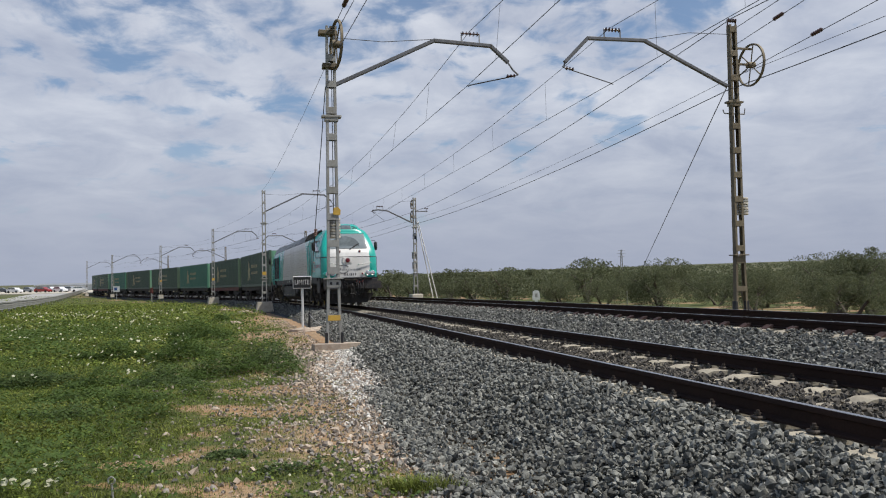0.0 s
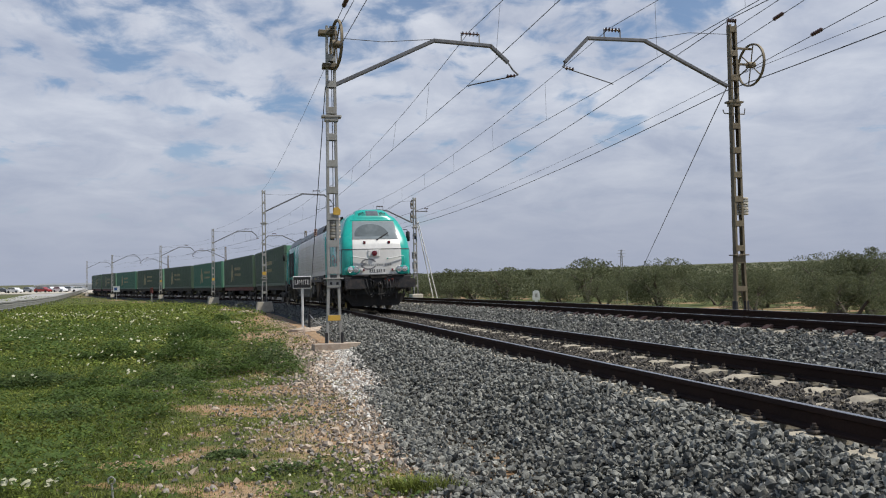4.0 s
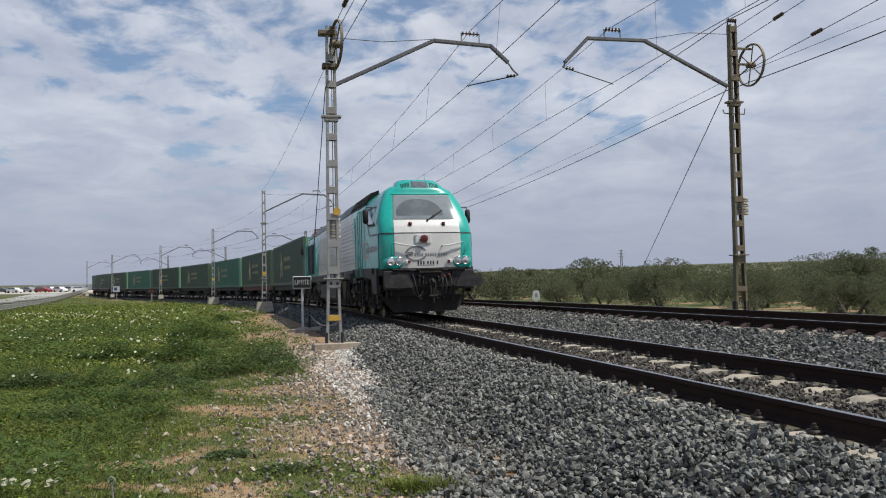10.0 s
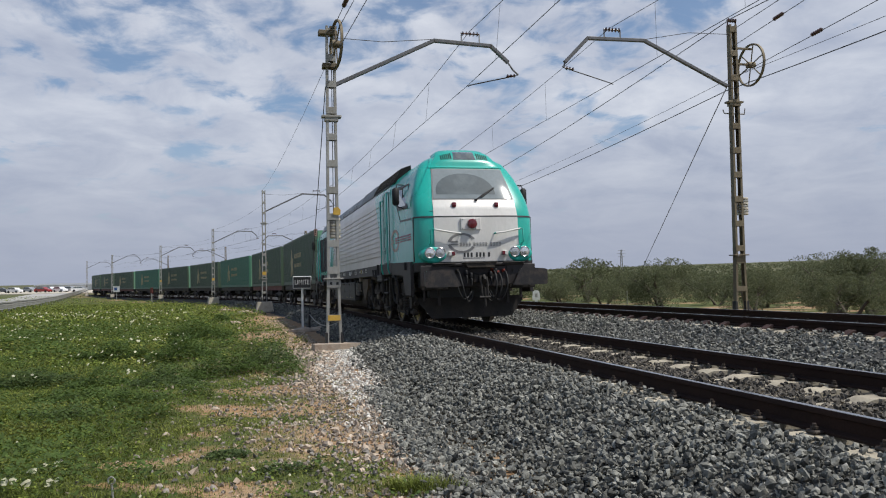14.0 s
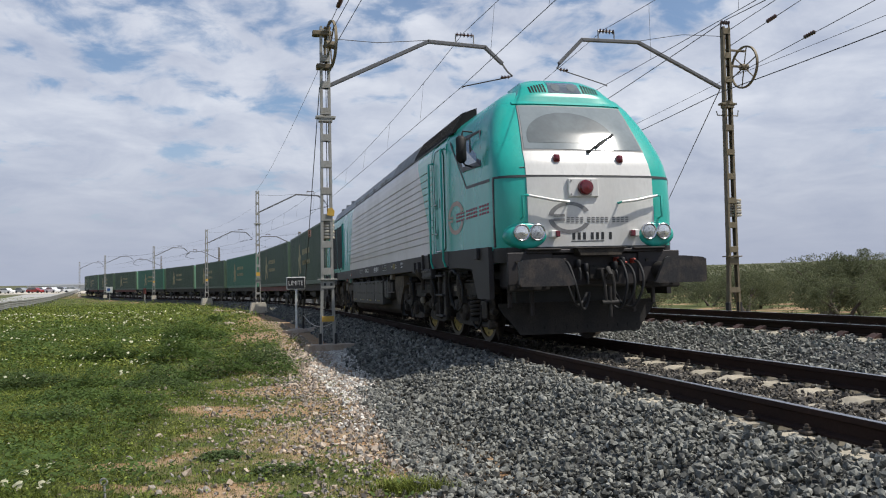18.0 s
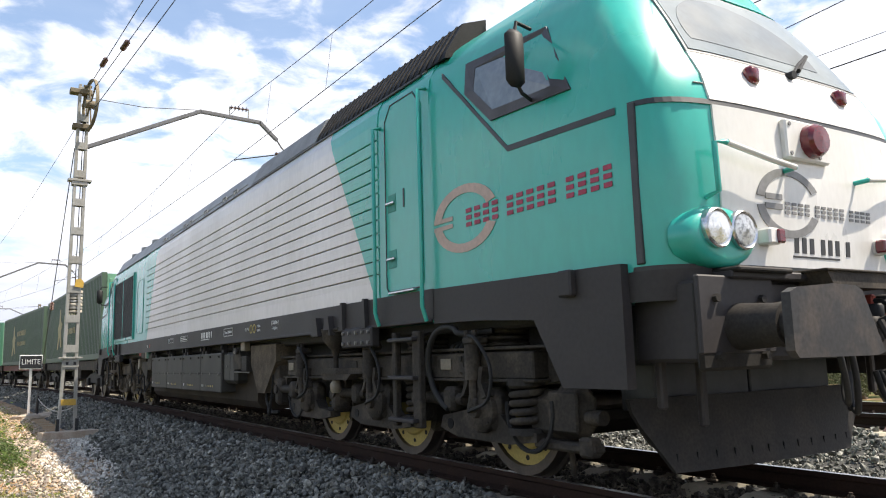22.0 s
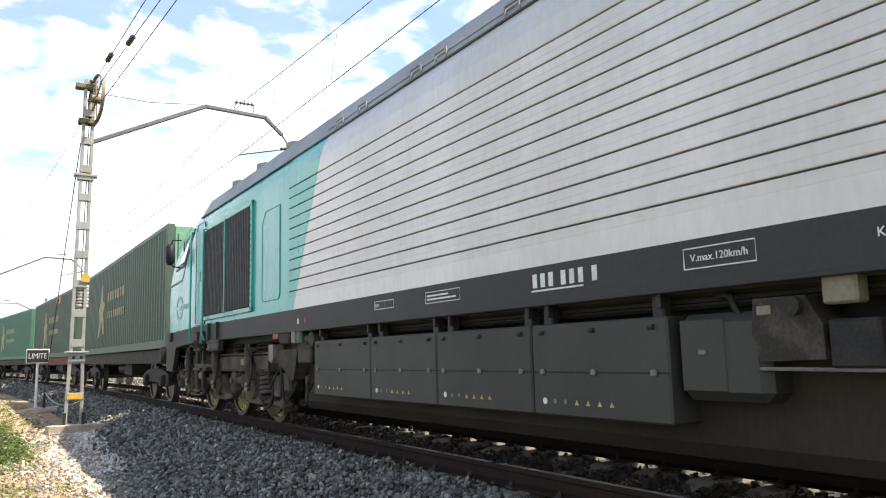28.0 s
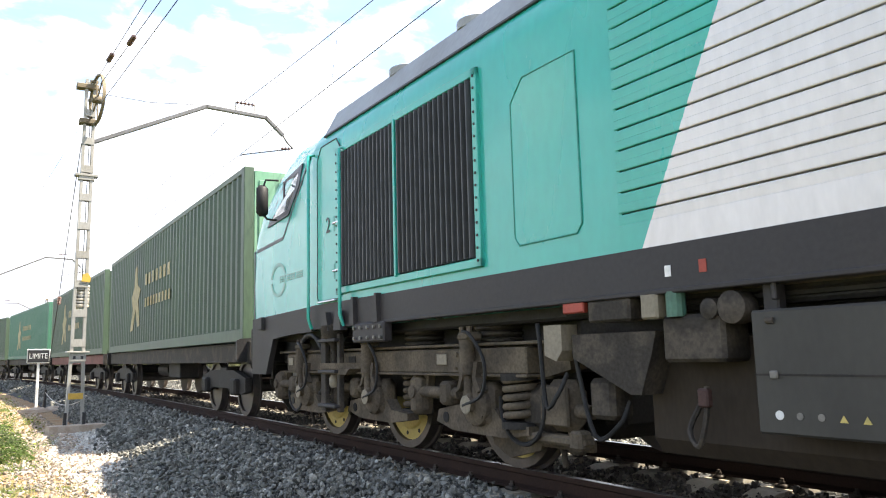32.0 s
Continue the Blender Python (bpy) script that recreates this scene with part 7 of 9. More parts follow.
def build_wires():
    stops = [-148, -118, -87.6, -58.9, -29.6, 1.9, 33, 64]
    for track, vc, wc, wm in ((1, 0.0, 5.55, 6.88), (2, -4.65, 5.85, 7.25)):
        sup = []
        for i, s in enumerate(stops):
            st = s if track == 1 else s - (2.2 if i < 5 else 0.3)
            lift = 0.0 if track == 1 or i >= 5 else -0.42
            v = vc + (0.2 if i % 2 else -0.2) * (1 if track == 1 else -1) + (0.35 if track == 2 else 0)
            if i == 5:
                v = -0.2 if track == 1 else -4.08
            sup.append((st, v, wc + lift, wm + lift * 1.9))
        for (s0, v0, c0, m0), (s1, v1, c1, m1) in zip(sup[:-1], sup[1:]):
            a, b = at_line(s0, v0, c0), at_line(s1, v1, c1)
            off = -0.13 if track == 1 else 0.0
            ma, mb = at_line(s0, v0 + off, m0), at_line(s1, v1 + off, m1)
            wire_thing("contact_wire", "dark copper contact wire over the track", [span(a, b, 0.02)], 0.0075)
            mess = span(ma, mb, 0.55)
            wire_thing("messenger_wire", "dark messenger wire over the track", [mess], 0.007)
            con = span(a, b, 0.02)
            if s0 > -95:
                for f in (1.0, 2.4, 4.4, 6.4, 8.4, 10.4, 12.35):
                    i, r = int(f), f - int(f)
                    wire_thing("dropper", "thin dropper between the overhead wires", [[mess[i].lerp(mess[i + 1], r), con[i].lerp(con[i + 1], r)]], 0.0035)
    wa = NEAR_MASTS[0][0].matrix_basis
    wb = FAR_MASTS[0][0].matrix_basis
    top_a = wa @ Vector((0.11, -0.28, 7.13))
    for k, (p, q) in enumerate(((top_a, at_line(33, 1.1, 7.6)), (wa @ Vector((0.11, -0.7, 6.4)), at_line(33, 0.7, 6.9)), (wa @ Vector((0.11, -0.65, 6.85)), at_line(33, 0.7, 6.95)))):
        wire_thing("anchor_wire", "anchor wire running to the tensioning wheel", [span(p, q, 0.05)], 0.008)
    for p, q, t in ((top_a, at_line(33, 1.1, 7.6), 0.03), (wa @ Vector((0.11, -0.65, 6.85)), at_line(33, 0.7, 6.95), 0.075), (wb @ Vector((-0.12, -0.1, 6.98)), at_line(33, -3.85, 7.6), 0.06), (wb @ Vector((-0.58, -0.55, 6.35)), at_line(33, -4.4, 6.6), 0.10)):
        d = (Vector(q) - Vector(p)).normalized()
        c = Vector(p).lerp(Vector(q), t)
        single("strain_insulator", insulator(Geo(), c, c + d * 0.4, 5, 0.05), PORCELAIN, "dark strain insulator in an anchor wire", "insulator", group="strain insulators")
    for k, (x, y, z, q) in enumerate(((-0.12, -0.1, 6.98, (33, -3.85, 7.6)), (-0.58, -0.55, 6.35, (33, -4.4, 6.6)), (-0.1, -0.1, 7.4, (33, -4.6, 7.9)))):
        wire_thing("anchor_wire", "anchor wire running to the tensioning wheel", [span(wb @ Vector((x, y, z)), at_line(*q), 0.05)], 0.009)
    hb, hf = FAR_MASTS[0][1], FAR_MASTS[1][1]
    wf, wn = FAR_MASTS[1][0].matrix_basis, FAR_MASTS[5][0].matrix_basis
    for nm, za, zf, zn, x, r in (("feeder_cable", hb + 0.18, hf - 0.66, 7.9, 0.0, 0.012), ("feeder_cable", hb - 1.75, hf - 1.9, 6.2, 0.22, 0.012), ("feeder_cable", hb - 1.4, hf - 1.5, 6.6, 0.05, 0.006)):
        a, f, n = wb @ Vector((x, 0, za)), wf @ Vector((-0.85 if za > hb else x, 0, zf)), wn @ Vector((x, 0, zn))
        wire_thing(nm, "dark feeder cable along the far masts", [span(f, a, 0.35), span(a, n, 0.35)], r)
        f2 = FAR_MASTS[2][0].matrix_basis @ Vector((x, 0, zf - 0.2))
        wire_thing(nm, "dark feeder cable along the far masts", [span(f2, f, 0.35)], r)
    # earth wire along the near masts
    prev = None
    for m, h in NEAR_MASTS[:5]:
        p = m.matrix_basis @ Vector((-0.13, 0, h - 0.10))
        if prev is not None:
            wire_thing("earth_wire", "thin earth wire between the masts", [span(prev, p, 0.25)], 0.005)
        prev = m.matrix_basis @ Vector((-0.13, 0, h - 0.95))
    # guy ropes
    foot = Vector((-4.42, 24.9, -0.42))
    guy = thing("guy_rope", "thin steel guy rope with a black ground anchor", "guy rope", group="guy ropes")
    part("rope", Geo().pipe([wa @ Vector((-0.12, 0.05, 5.75)), foot + Vector((0, 0, 0.45))], 0.010, 6), WIRE, guy)
    part("anchor_rod", Geo().tube(foot + Vector((-0.01, 0, -0.1)), foot + Vector((0.02, -0.02, 0.50)), 0.05, 0.03), SIGN_BLACK, guy, "black ground anchor")
    part("rope_insulator", insulator(Geo(), (wa @ Vector((-0.12, 0.05, 5.75))).lerp(foot, 0.50), (wa @ Vector((-0.12, 0.05, 5.75))).lerp(foot, 0.53), 3, 0.05), PORCELAIN, guy)
    leg = wa @ Vector((0.14, -0.03, 0.50))
    chain = thing("chain", "thin sagging steel chain between mast and ground anchor", "chain")
    links = span(leg, foot + Vector((0.02, -0.02, 0.42)), 0.22, 24)
    for i, (p, q) in enumerate(zip(links[:-1], links[1:])):
        d = (q - p) * 0.62
        part("link", Geo().tube(p.lerp(q, 0.5) - d, p.lerp(q, 0.5) + d, 0.011, n=6), GALV, chain)
    gb = Vector((11.2, 46.5, -0.5))
    guy = thing("guy_rope", "long steel guy rope staying the brown mast", "guy rope", group="guy ropes")
    part("rope", Geo().pipe([wb @ Vector((0.2, 0.05, hb - 1.6)), gb], 0.012, 6), WIRE, guy)
    part("anchor_rod", Geo().tube(gb + Vector((0, 0, -0.2)), gb + Vector((-0.04, -0.2, 0.6)), 0.045, 0.03), GALV, guy)
    gf = at_line(-32, -9.0, 0) - Vector((0, 0, 0.3))
    for dx in (0, 0.25):
        guy = thing("guy_rope", "pale steel strut staying the brown mast", "guy rope", group="guy ropes")
        part("rope", Geo().tube(wf @ Vector((-0.15, 0.05 + dx, 5.0)), gf + Vector((dx * 1.2 - 0.15, dx, 0)), 0.035, n=8), SIGN_WHITE, guy)


build_wires()


# ---- signs and small fixtures beside the line ----
def ground_z(x, y):
    return float(ground_height(np.array([float(x)]), np.array([float(y)]))[0])


def build_signs():
    x, y = -4.95, 26.6
    z = ground_z(x, y)
    sg = thing("limit_sign", "black and white LIMITE board on a pale post", "sign", Matrix.Translation((x, y, z)))
    part("post", Geo().box((0, 0, 0.70), (0.075, 0.06, 1.45), 0.008), SIGN_WHITE, sg)
    zc = 1.125 + 0.42 - z - 0.5
    bd = part("board", Geo().box((0, -0.04, zc), (0.66, 0.03, 0.44), 0.02), SIGN_WHITE, sg, "white bordered board")
    part("field", Geo().box((0, -0.0575, zc), (0.60, 0.006, 0.38), 0.002), SIGN_BLACK, bd, "black field")
    t = text_mesh("LIMITE", 0.20)
    t.v = [(a * 0.92, b, c * 1.15) for a, b, c in t.v]
    part("lettering", moved(t, 0, -0.0625, zc), SIGN_WHITE, bd, "white word LIMITE")
    # small white marker beyond the second track
    p = at_line(-22.5, -8.9)
    z = ground_z(p.x, p.y)
    mk = thing("track_marker", "small white marker board on the ballast edge", "marker", Matrix.Translation((5.26, 43.3, ground_z(5.26, 43.3))))
    part("board", Geo().prism([(-0.20, 0.45), (0.20, 0.45), (0.22, 0.62), (0.18, 0.95), (0.10, 1.02), (-0.10, 1.02), (-0.18, 0.95), (-0.22, 0.62)], "y", -0.02, 0.02), SIGN_WHITE, mk)
    part("post", Geo().box((0, 0.02, 0.25), (0.14, 0.04, 0.56), 0.006), SIGN_WHITE, mk)
    part("mark", Geo().prism([(-0.07, 0.62), (0.07, 0.62), (0.07, 0.84), (-0.07, 0.84)], "y", -0.026, -0.018), GALV, mk)
    # blue and white sign far down the line
    p = at_line(-104, 5.2)
    bs = thing("blue_sign", "small blue and white square sign on a thin post", "sign", Matrix.Translation((p.x, p.y, ground_z(p.x, p.y))))
    part("post", Geo().tube((0, 0, 0), (0, 0, 1.5), 0.04), GALV, bs)
    part("board", Geo().box((0, -0.05, 1.72), (0.95, 0.03, 0.85), 0.01), SIGN_WHITE, bs)
    part("symbol", Geo().box((-0.08, -0.07, 1.74), (0.42, 0.01, 0.42), 0.01), SIGN_BLUE, bs)
    # rust-red lineside post in the verge
    p = at_line(-90, 3.6)
    lp = thing("lineside_post", "short rust-red and grey lineside post in the verge", "post", Matrix.Translation((p.x, p.y, ground_z(p.x, p.y))))
    part("stem", Geo().box((0, 0, 0.55), (0.16, 0.14, 1.1), 0.02), GALV, lp)
    part("head", Geo().box((0, 0, 1.45), (0.34, 0.22, 0.75), 0.04), RED_FRAME, lp, "faded rust-red case")
    # ring stake close to the path
    x, y = -2.08, 4.78
    z = ground_z(x, y)
    st = thing("ring_stake", "thin grey steel stake with a ring head", "stake", Matrix.Translation((x, y, z)) @ Matrix.Rotation(radians(-5), 4, "Y"))
    part("rod", Geo().tube((0, 0, -0.05), (0, 0, 0.135), 0.007, n=8), GALV, st)
    part("ring", Geo().pipe([(0.021 * math.cos(a), 0, 0.16 + 0.021 * math.sin(a)) for a in [2 * math.pi * k / 16 for k in range(17)]], 0.006, 6), GALV, st, smooth=60)


build_signs()


# ---- sleepers and fastenings ----
def build_sleepers():
    me = mesh_of("sleeper", Geo().prism([(-1.30, -0.36), (1.30, -0.36), (1.30, -0.20), (1.24, -0.172), (0.55, -0.172), (0.40, -0.215), (-0.40, -0.215), (-0.55, -0.172), (-1.24, -0.172), (-1.30, -0.20)], "x", -0.12, 0.12), SLEEPER)
    clip = mesh_of("rail_clip", Geo().box((0, 0, -0.155), (0.10, 0.08, 0.03), 0.01).tube((0, 0, -0.16), (0, 0, -0.098), 0.015, n=6).tube((0, 0, -0.135), (0, 0, -0.118), 0.026, n=6), CLIP)
    chair = mesh_of("tie_plate", Geo().prism([(0.03, -0.165), (0.20, -0.18), (0.20, -0.165), (0.10, -0.11), (0.05, -0.10)], "x", -0.07, 0.07), PLATE_RUST)
    for vc, wc, s0, s1 in ((0.0, 0.0, -45.0, 30.0), (TRACK2_V, TRACK2_W, -30.0, 30.0)):
        n = int((s1 - s0) / 0.60)
        for i in range(n):
            s = s0 + i * 0.60
            ob = new("sleeper", me)
            ob.matrix_basis = frame_at(s, vc, wc)
            tagged(ob, "pale concrete sleeper bedded in grey ballast", "sleeper", "sleepers of the double line")
            if wc and s > -16:
                c = new("tie_plate", chair)
                c.parent = ob
                c.matrix_basis = Matrix.Translation((0, -0.90, 0)) @ Matrix.Rotation(math.pi, 4, "Z")
            if s > -14:
                for side in (-0.868, 0.868):
                    for e in (-0.105, 0.105):
                        c = new("rail_clip", clip)
                        c.parent = ob
                        c.matrix_basis = Matrix.Translation((0, side + e, 0))


build_sleepers()


# ---- loose stones ----
def stone_cloud(name, pts, sizes, mat, label, category, seed, flat=0.75, coarse=False):
    """Many chipped stones joined into one mesh."""
    rng = np.random.RandomState(seed)
    n = len(pts)
    g = 1.618
    ball = np.array([(-1, g, 0), (1, g, 0), (-1, -g, 0), (1, -g, 0), (0, -1, g), (0, 1, g), (0, -1, -g), (0, 1, -g), (g, 0, -1), (g, 0, 1), (-g, 0, -1), (-g, 0, 1)], float) / 1.9
    faces = np.array([(0, 11, 5), (0, 5, 1), (0, 1, 7), (0, 7, 10), (0, 10, 11), (1, 5, 9), (5, 11, 4), (11, 10, 2), (10, 7, 6), (7, 1, 8),
                      (3, 9, 4), (3, 4, 2), (3, 2, 6), (3, 6, 8), (3, 8, 9), (4, 9, 5), (2, 4, 11), (6, 2, 10), (8, 6, 7), (9, 8, 1)])
    if coarse:
        ball = np.array([(a, b, c) for a in (-1, 1) for b in (-1, 1) for c in (-1, 1)], float) * 0.85
        faces = np.array([(0, 1, 3, 2), (4, 6, 7, 5), (0, 4, 5, 1), (2, 3, 7, 6), (0, 2, 6, 4), (1, 5, 7, 3)])
    k, m = len(ball), faces.shape[1]
    v = ball[None] * (0.66 + 0.5 * rng.rand(n, k, 1)) * (0.58 + 0.7 * rng.rand(n, 1, 3)) + 0.17 * rng.randn(n, k, 3)
    v[:, :, 2] *= flat
    q = rng.randn(n, 4)
    q /= np.linalg.norm(q, axis=1, keepdims=True)
    w, x, y, z = q.T
    R = np.stack([np.stack([1 - 2 * (y * y + z * z), 2 * (x * y - z * w), 2 * (x * z + y * w)], 1), np.stack([2 * (x * y + z * w), 1 - 2 * (x * x + z * z), 2 * (y * z - x * w)], 1), np.stack([2 * (x * z - y * w), 2 * (y * z + x * w), 1 - 2 * (x * x + y * y)], 1)], 1)
    v = np.einsum("nij,nkj->nki", R, v) * (np.asarray(sizes)[:, None, None] * 0.5) + np.asarray(pts)[:, None, :]
    f = (faces[None] + k * np.arange(n)[:, None, None]).reshape(-1, m)
    me = bpy.data.meshes.new(name)
    me.vertices.add(k * n)
    me.vertices.foreach_set("co", v.astype(np.float32).ravel())
    me.loops.add(f.size)
    me.loops.foreach_set("vertex_index", f.astype(np.int32).ravel())
    me.polygons.add(len(f))
    me.polygons.foreach_set("loop_start", np.arange(0, f.size, m, dtype=np.int32))
    me.update(calc_edges=True)
    me.polygons.foreach_set("use_smooth", np.zeros(len(f), dtype=bool))
    me.materials.append(mat)
    return tagged(new(name, me), label, category, kind="stuff")


BED_V = [-8.1, -6.8, -6.3, -5.55, -4.65, -3.75, -3.4, -3.1, -2.2, -1.7, -0.9, 0, 0.9, 1.5, 1.95, 2.75, 3.45, 4.2]
BED_W = [-0.45, -0.03, -0.01, -0.02, -0.05, -0.02, 0.0, -0.03, -0.20, -0.21, -0.225, -0.225, -0.20, -0.165, -0.215, -0.435, -0.455, -0.47]


def line_points(s, v, w):
    """World points for arrays along the line."""
    a = np.interp(s, S_GRID, S_ANG)
    k = v + CANT * w
    z = w - CANT * v + GRADE * s + 0.04 * np.maximum(0, -15 - s) ** 2 / 1000
    return np.c_[np.interp(s, S_GRID, S_X) + np.sin(a) * k, np.interp(s, S_GRID, S_Y) - np.cos(a) * k, z]


def build_ballast():
    rng = np.random.RandomState(11)
    S, V, D = [], [], []
    for s0, s1, v0, v1, per, size in ((6, 20, 1.0, 3.9, 1120, 0.047), (-8, 6, 1.0, 3.5, 580, 0.057), (-26, -8, 1.0, 3.4, 220, 0.078), (-60, -26, 1.0, 3.2, 60, 0.10),
                                      (4, 22, -0.78, 0.78, 560, 0.046), (-14, 4, -0.78, 0.78, 380, 0.05), (2, 22, -3.75, -0.98, 540, 0.054), (-14, 2, -3.75, -0.98, 320, 0.064), (-40, -14, -3.7, -0.98, 60, 0.08),
                                      (20, 30, 1.0, 3.5, 170, 0.08), (22, 30, -0.78, 0.78, 150, 0.08), (22, 30, -3.75, -0.98, 150, 0.08), (-14, 22, -5.4, -3.85, 90, 0.055), (-20, 22, -7.6, -5.6, 110, 0.065), (-50, -20, -7.6, -5.6, 30, 0.09)):
        n = int((s1 - s0) * (v1 - v0) * per)
        S.append(rng.uniform(s0, s1, n)), V.append(rng.uniform(v0, v1, n)), D.append(size * (0.6 + 0.85 * rng.rand(n) ** 1.4))
    s, v, d = np.concatenate(S), np.concatenate(V), np.concatenate(D)
    # heaps against the rail and an uneven shoulder
    edge = np.interp(s, [-20, 1.8, 8.6, 12.3, 13.6, 19], [2.50, 2.60, 3.02, 3.28, 3.50, 3.9]) - 0.2 * soft_noise(s, s * 0, 0.7, 9) + 0.30 * rng.rand(len(s)) ** 2
    keep = (v < edge)
    s, v, d = s[keep], v[keep], d[keep]
    w = np.interp(v, BED_V, BED_W) + 0.035 * (soft_noise(s, v, 2.2, 5) - 0.5) * 2 + np.where(abs(v) < 0.8, 1.05 * d * (rng.rand(len(s)) - 0.3) + 0.012, 1.45 * d * (rng.rand(len(s)) ** 1.6 - 0.35) + 0.006)
    # keep sleeper tops and rails clear
    on1, on2 = abs(v) < 1.28, abs(v - TRACK2_V) < 1.28
    ph = np.abs(((s + 45.0 + 0.30) % 0.60) - 0.30) < 0.155
    ph2 = np.abs(((s + 30.0 + 0.30) % 0.60) - 0.30) < 0.14
    clear = ~((on1 & ph & (v < -0.46) & (v > -1.1) & (rng.rand(len(s)) > 0.06)) | (on1 & ph & (v > 0.3) & (v < 1.06) & (rng.rand(len(s)) > 0.15)) | (on2 & ph2 & (rng.rand(len(s)) > 0.25)))
    for c in (0.868, -0.868, TRACK2_V + 0.868, TRACK2_V - 0.868):
        clear &= abs(v - c) > 0.085
    s, v, d, w = s[clear], v[clear], d[clear], w[clear]
    inner = abs(v) < 0.78
    stone_cloud("ballast_stones", line_points(s, v, w)[~inner], d[~inner], BALLAST, "sharp grey crushed ballast stones", "ballast", 21)
    stone_cloud("ballast_grit", line_points(s, v, w)[inner], d[inner] * 0.8, BALLAST_BROWN, "brownish ballast between the running rails", "ballast", 27, coarse=True)
    # ballast that has slid out over the earth where the bank is lowest
    n = 5200
    s = rng.uniform(8.5, 19, n)
    v = 3.05 + (0.10 + 0.085 * (s - 8.5)) * rng.rand(n) ** 0.9 + 0.12 * rng.randn(n) * rng.rand(n)
    p = line_points(s, v, np.interp(v, [3.1, 3.7, 4.2], [-0.52, -0.50, -0.52]))
    p[:, 2] = np.maximum(p[:, 2], ground_height(p[:, 0], p[:, 1]) + 0.01) + 0.04 * rng.rand(n) * (v < 4)
    stone_cloud("slid_ballast", p, 0.050 * (0.55 + 0.8 * rng.rand(n) ** 1.4), BALLAST, "grey ballast slid out over the earth", "ballast", 28)
    # pale chips at the foot of the bank and scattered over the earth
    n = 30000
    s, v = rng.uniform(-16, 19, n), 3.15 + rng.exponential(0.75, n)
    p = line_points(s, v, np.zeros(n))
    z = ground_height(p[:, 0], p[:, 1])
    b = bare_share(p[:, 0], p[:, 1])
    keep = (rng.rand(n) < (0.05 + 0.30 * b + 0.13 * np.clip(5.0 - v, 0, 1) + 0.22 * sparse_share(p[:, 0], p[:, 1])) * np.where(s < 1, 0.35, 1.0)) & (p[:, 1] > 4) & (v < 9)
    d = 0.012 + 0.050 * rng.rand(n) ** 3
    near_mast = np.exp(-((s - 3.0) / 3.5) ** 2) * (v < 4.4)
    d = d * (1 + 0.5 * near_mast)
    p[:, 2] = z + d * 0.2
    stone_cloud("pale_chips", p[keep], d[keep], STONE_PALE, "pale limestone chips on reddish earth", "stones", 22, coarse=True)
    n = 2000
    s = 1.4 + 10.8 * rng.beta(1.4, 2.1, n)
    v = np.interp(s, [1.4, 4, 9.6, 12.2], [2.55, 2.62, 2.95, 3.3]) + np.interp(s, [1.4, 4, 7, 9.6, 12.2], [0.5, 0.85, 0.85, 0.6, 0.5]) * rng.rand(n) ** 1.2 + 0.15 * soft_noise(s, np.zeros(n), 1.3, 2)
    p = line_points(s, v, np.interp(v, BED_V, BED_W))
    gz = ground_height(p[:, 0], p[:, 1])
    p[:, 2] = np.maximum(p[:, 2], gz) + 0.02
    stone_cloud("white_stones", p, 0.028 + 0.04 * rng.rand(n) ** 2, STONE_WHITE, "heap of whitish stones round the mast foot", "stones", 23)
    # grey stones that rolled out on the earth
    n = 12500
    s, v = rng.uniform(2, 19, n), 3.1 + rng.exponential(0.70, n)
    p = line_points(s, v, np.zeros(n))
    p[:, 2] = ground_height(p[:, 0], p[:, 1]) + 0.012
    stone_cloud("strewn_stones", p, 0.014 + 0.044 * rng.rand(n) ** 2.2, STONE_MIXED, "grey-brown stones strewn on the earth beside the ballast", "stones", 24)
    # single larger rocks
    for i, (x, y, r) in enumerate(((-3.55, 10.9, 0.07), (-3.9, 10.7, 0.09), (-2.1, 10.9, 0.09), (-1.25, 9.4, 0.07), (-4.2, 25.2, 0.5), (-4.6, 24.6, 0.4), (-8.4, 30.5, 0.28), (-7.1, 26.4, 0.18), (-6.6, 21.5, 0.20), (-3.2, 13.5, 0.10), (-1.9, 7.3, 0.06), (-2.6, 8.6, 0.07), (-9.2, 33.0, 0.3), (-12.0, 46, 0.5), (-15.0, 52, 0.5))):
        rnd = random.Random(i)
        g = Geo()
        ring = []
        for j, (zz, k) in enumerate(((-0.25, 0.8), (0.05, 1.0), (0.22, 0.85), (0.33, 0.45))):
            ring.append([(r * k * math.cos(a) * rnd.uniform(0.85, 1.15), r * 0.7 * k * math.sin(a) * rnd.uniform(0.85, 1.15), r * zz * rnd.uniform(0.85, 1.1)) for a in [2 * math.pi * q / 9 for q in range(9)]])
        g.rings(ring)
        single("rock", g, STONE_PALE, "pale limestone rock lying in the grass", "rock", Matrix.Translation((x, y, ground_z(x, y))) @ Matrix.Rotation(rnd.uniform(0, 6), 4, "Z"), group="loose rocks")


STONE_MIXED = material("grey_brown_stone", (0.20, 0.185, 0.165), 0.85, other=(0.34, 0.25, 0.18), scale=10, fine=60, vary=0.2, bump=0.002, island=0.5)
STONE_WHITE = material("whitish_stone", (0.57, 0.55, 0.50), 0.9, other=(0.42, 0.39, 0.35), scale=10, fine=50, vary=0.12, bump=0.003, island=0.28)
build_ballast()


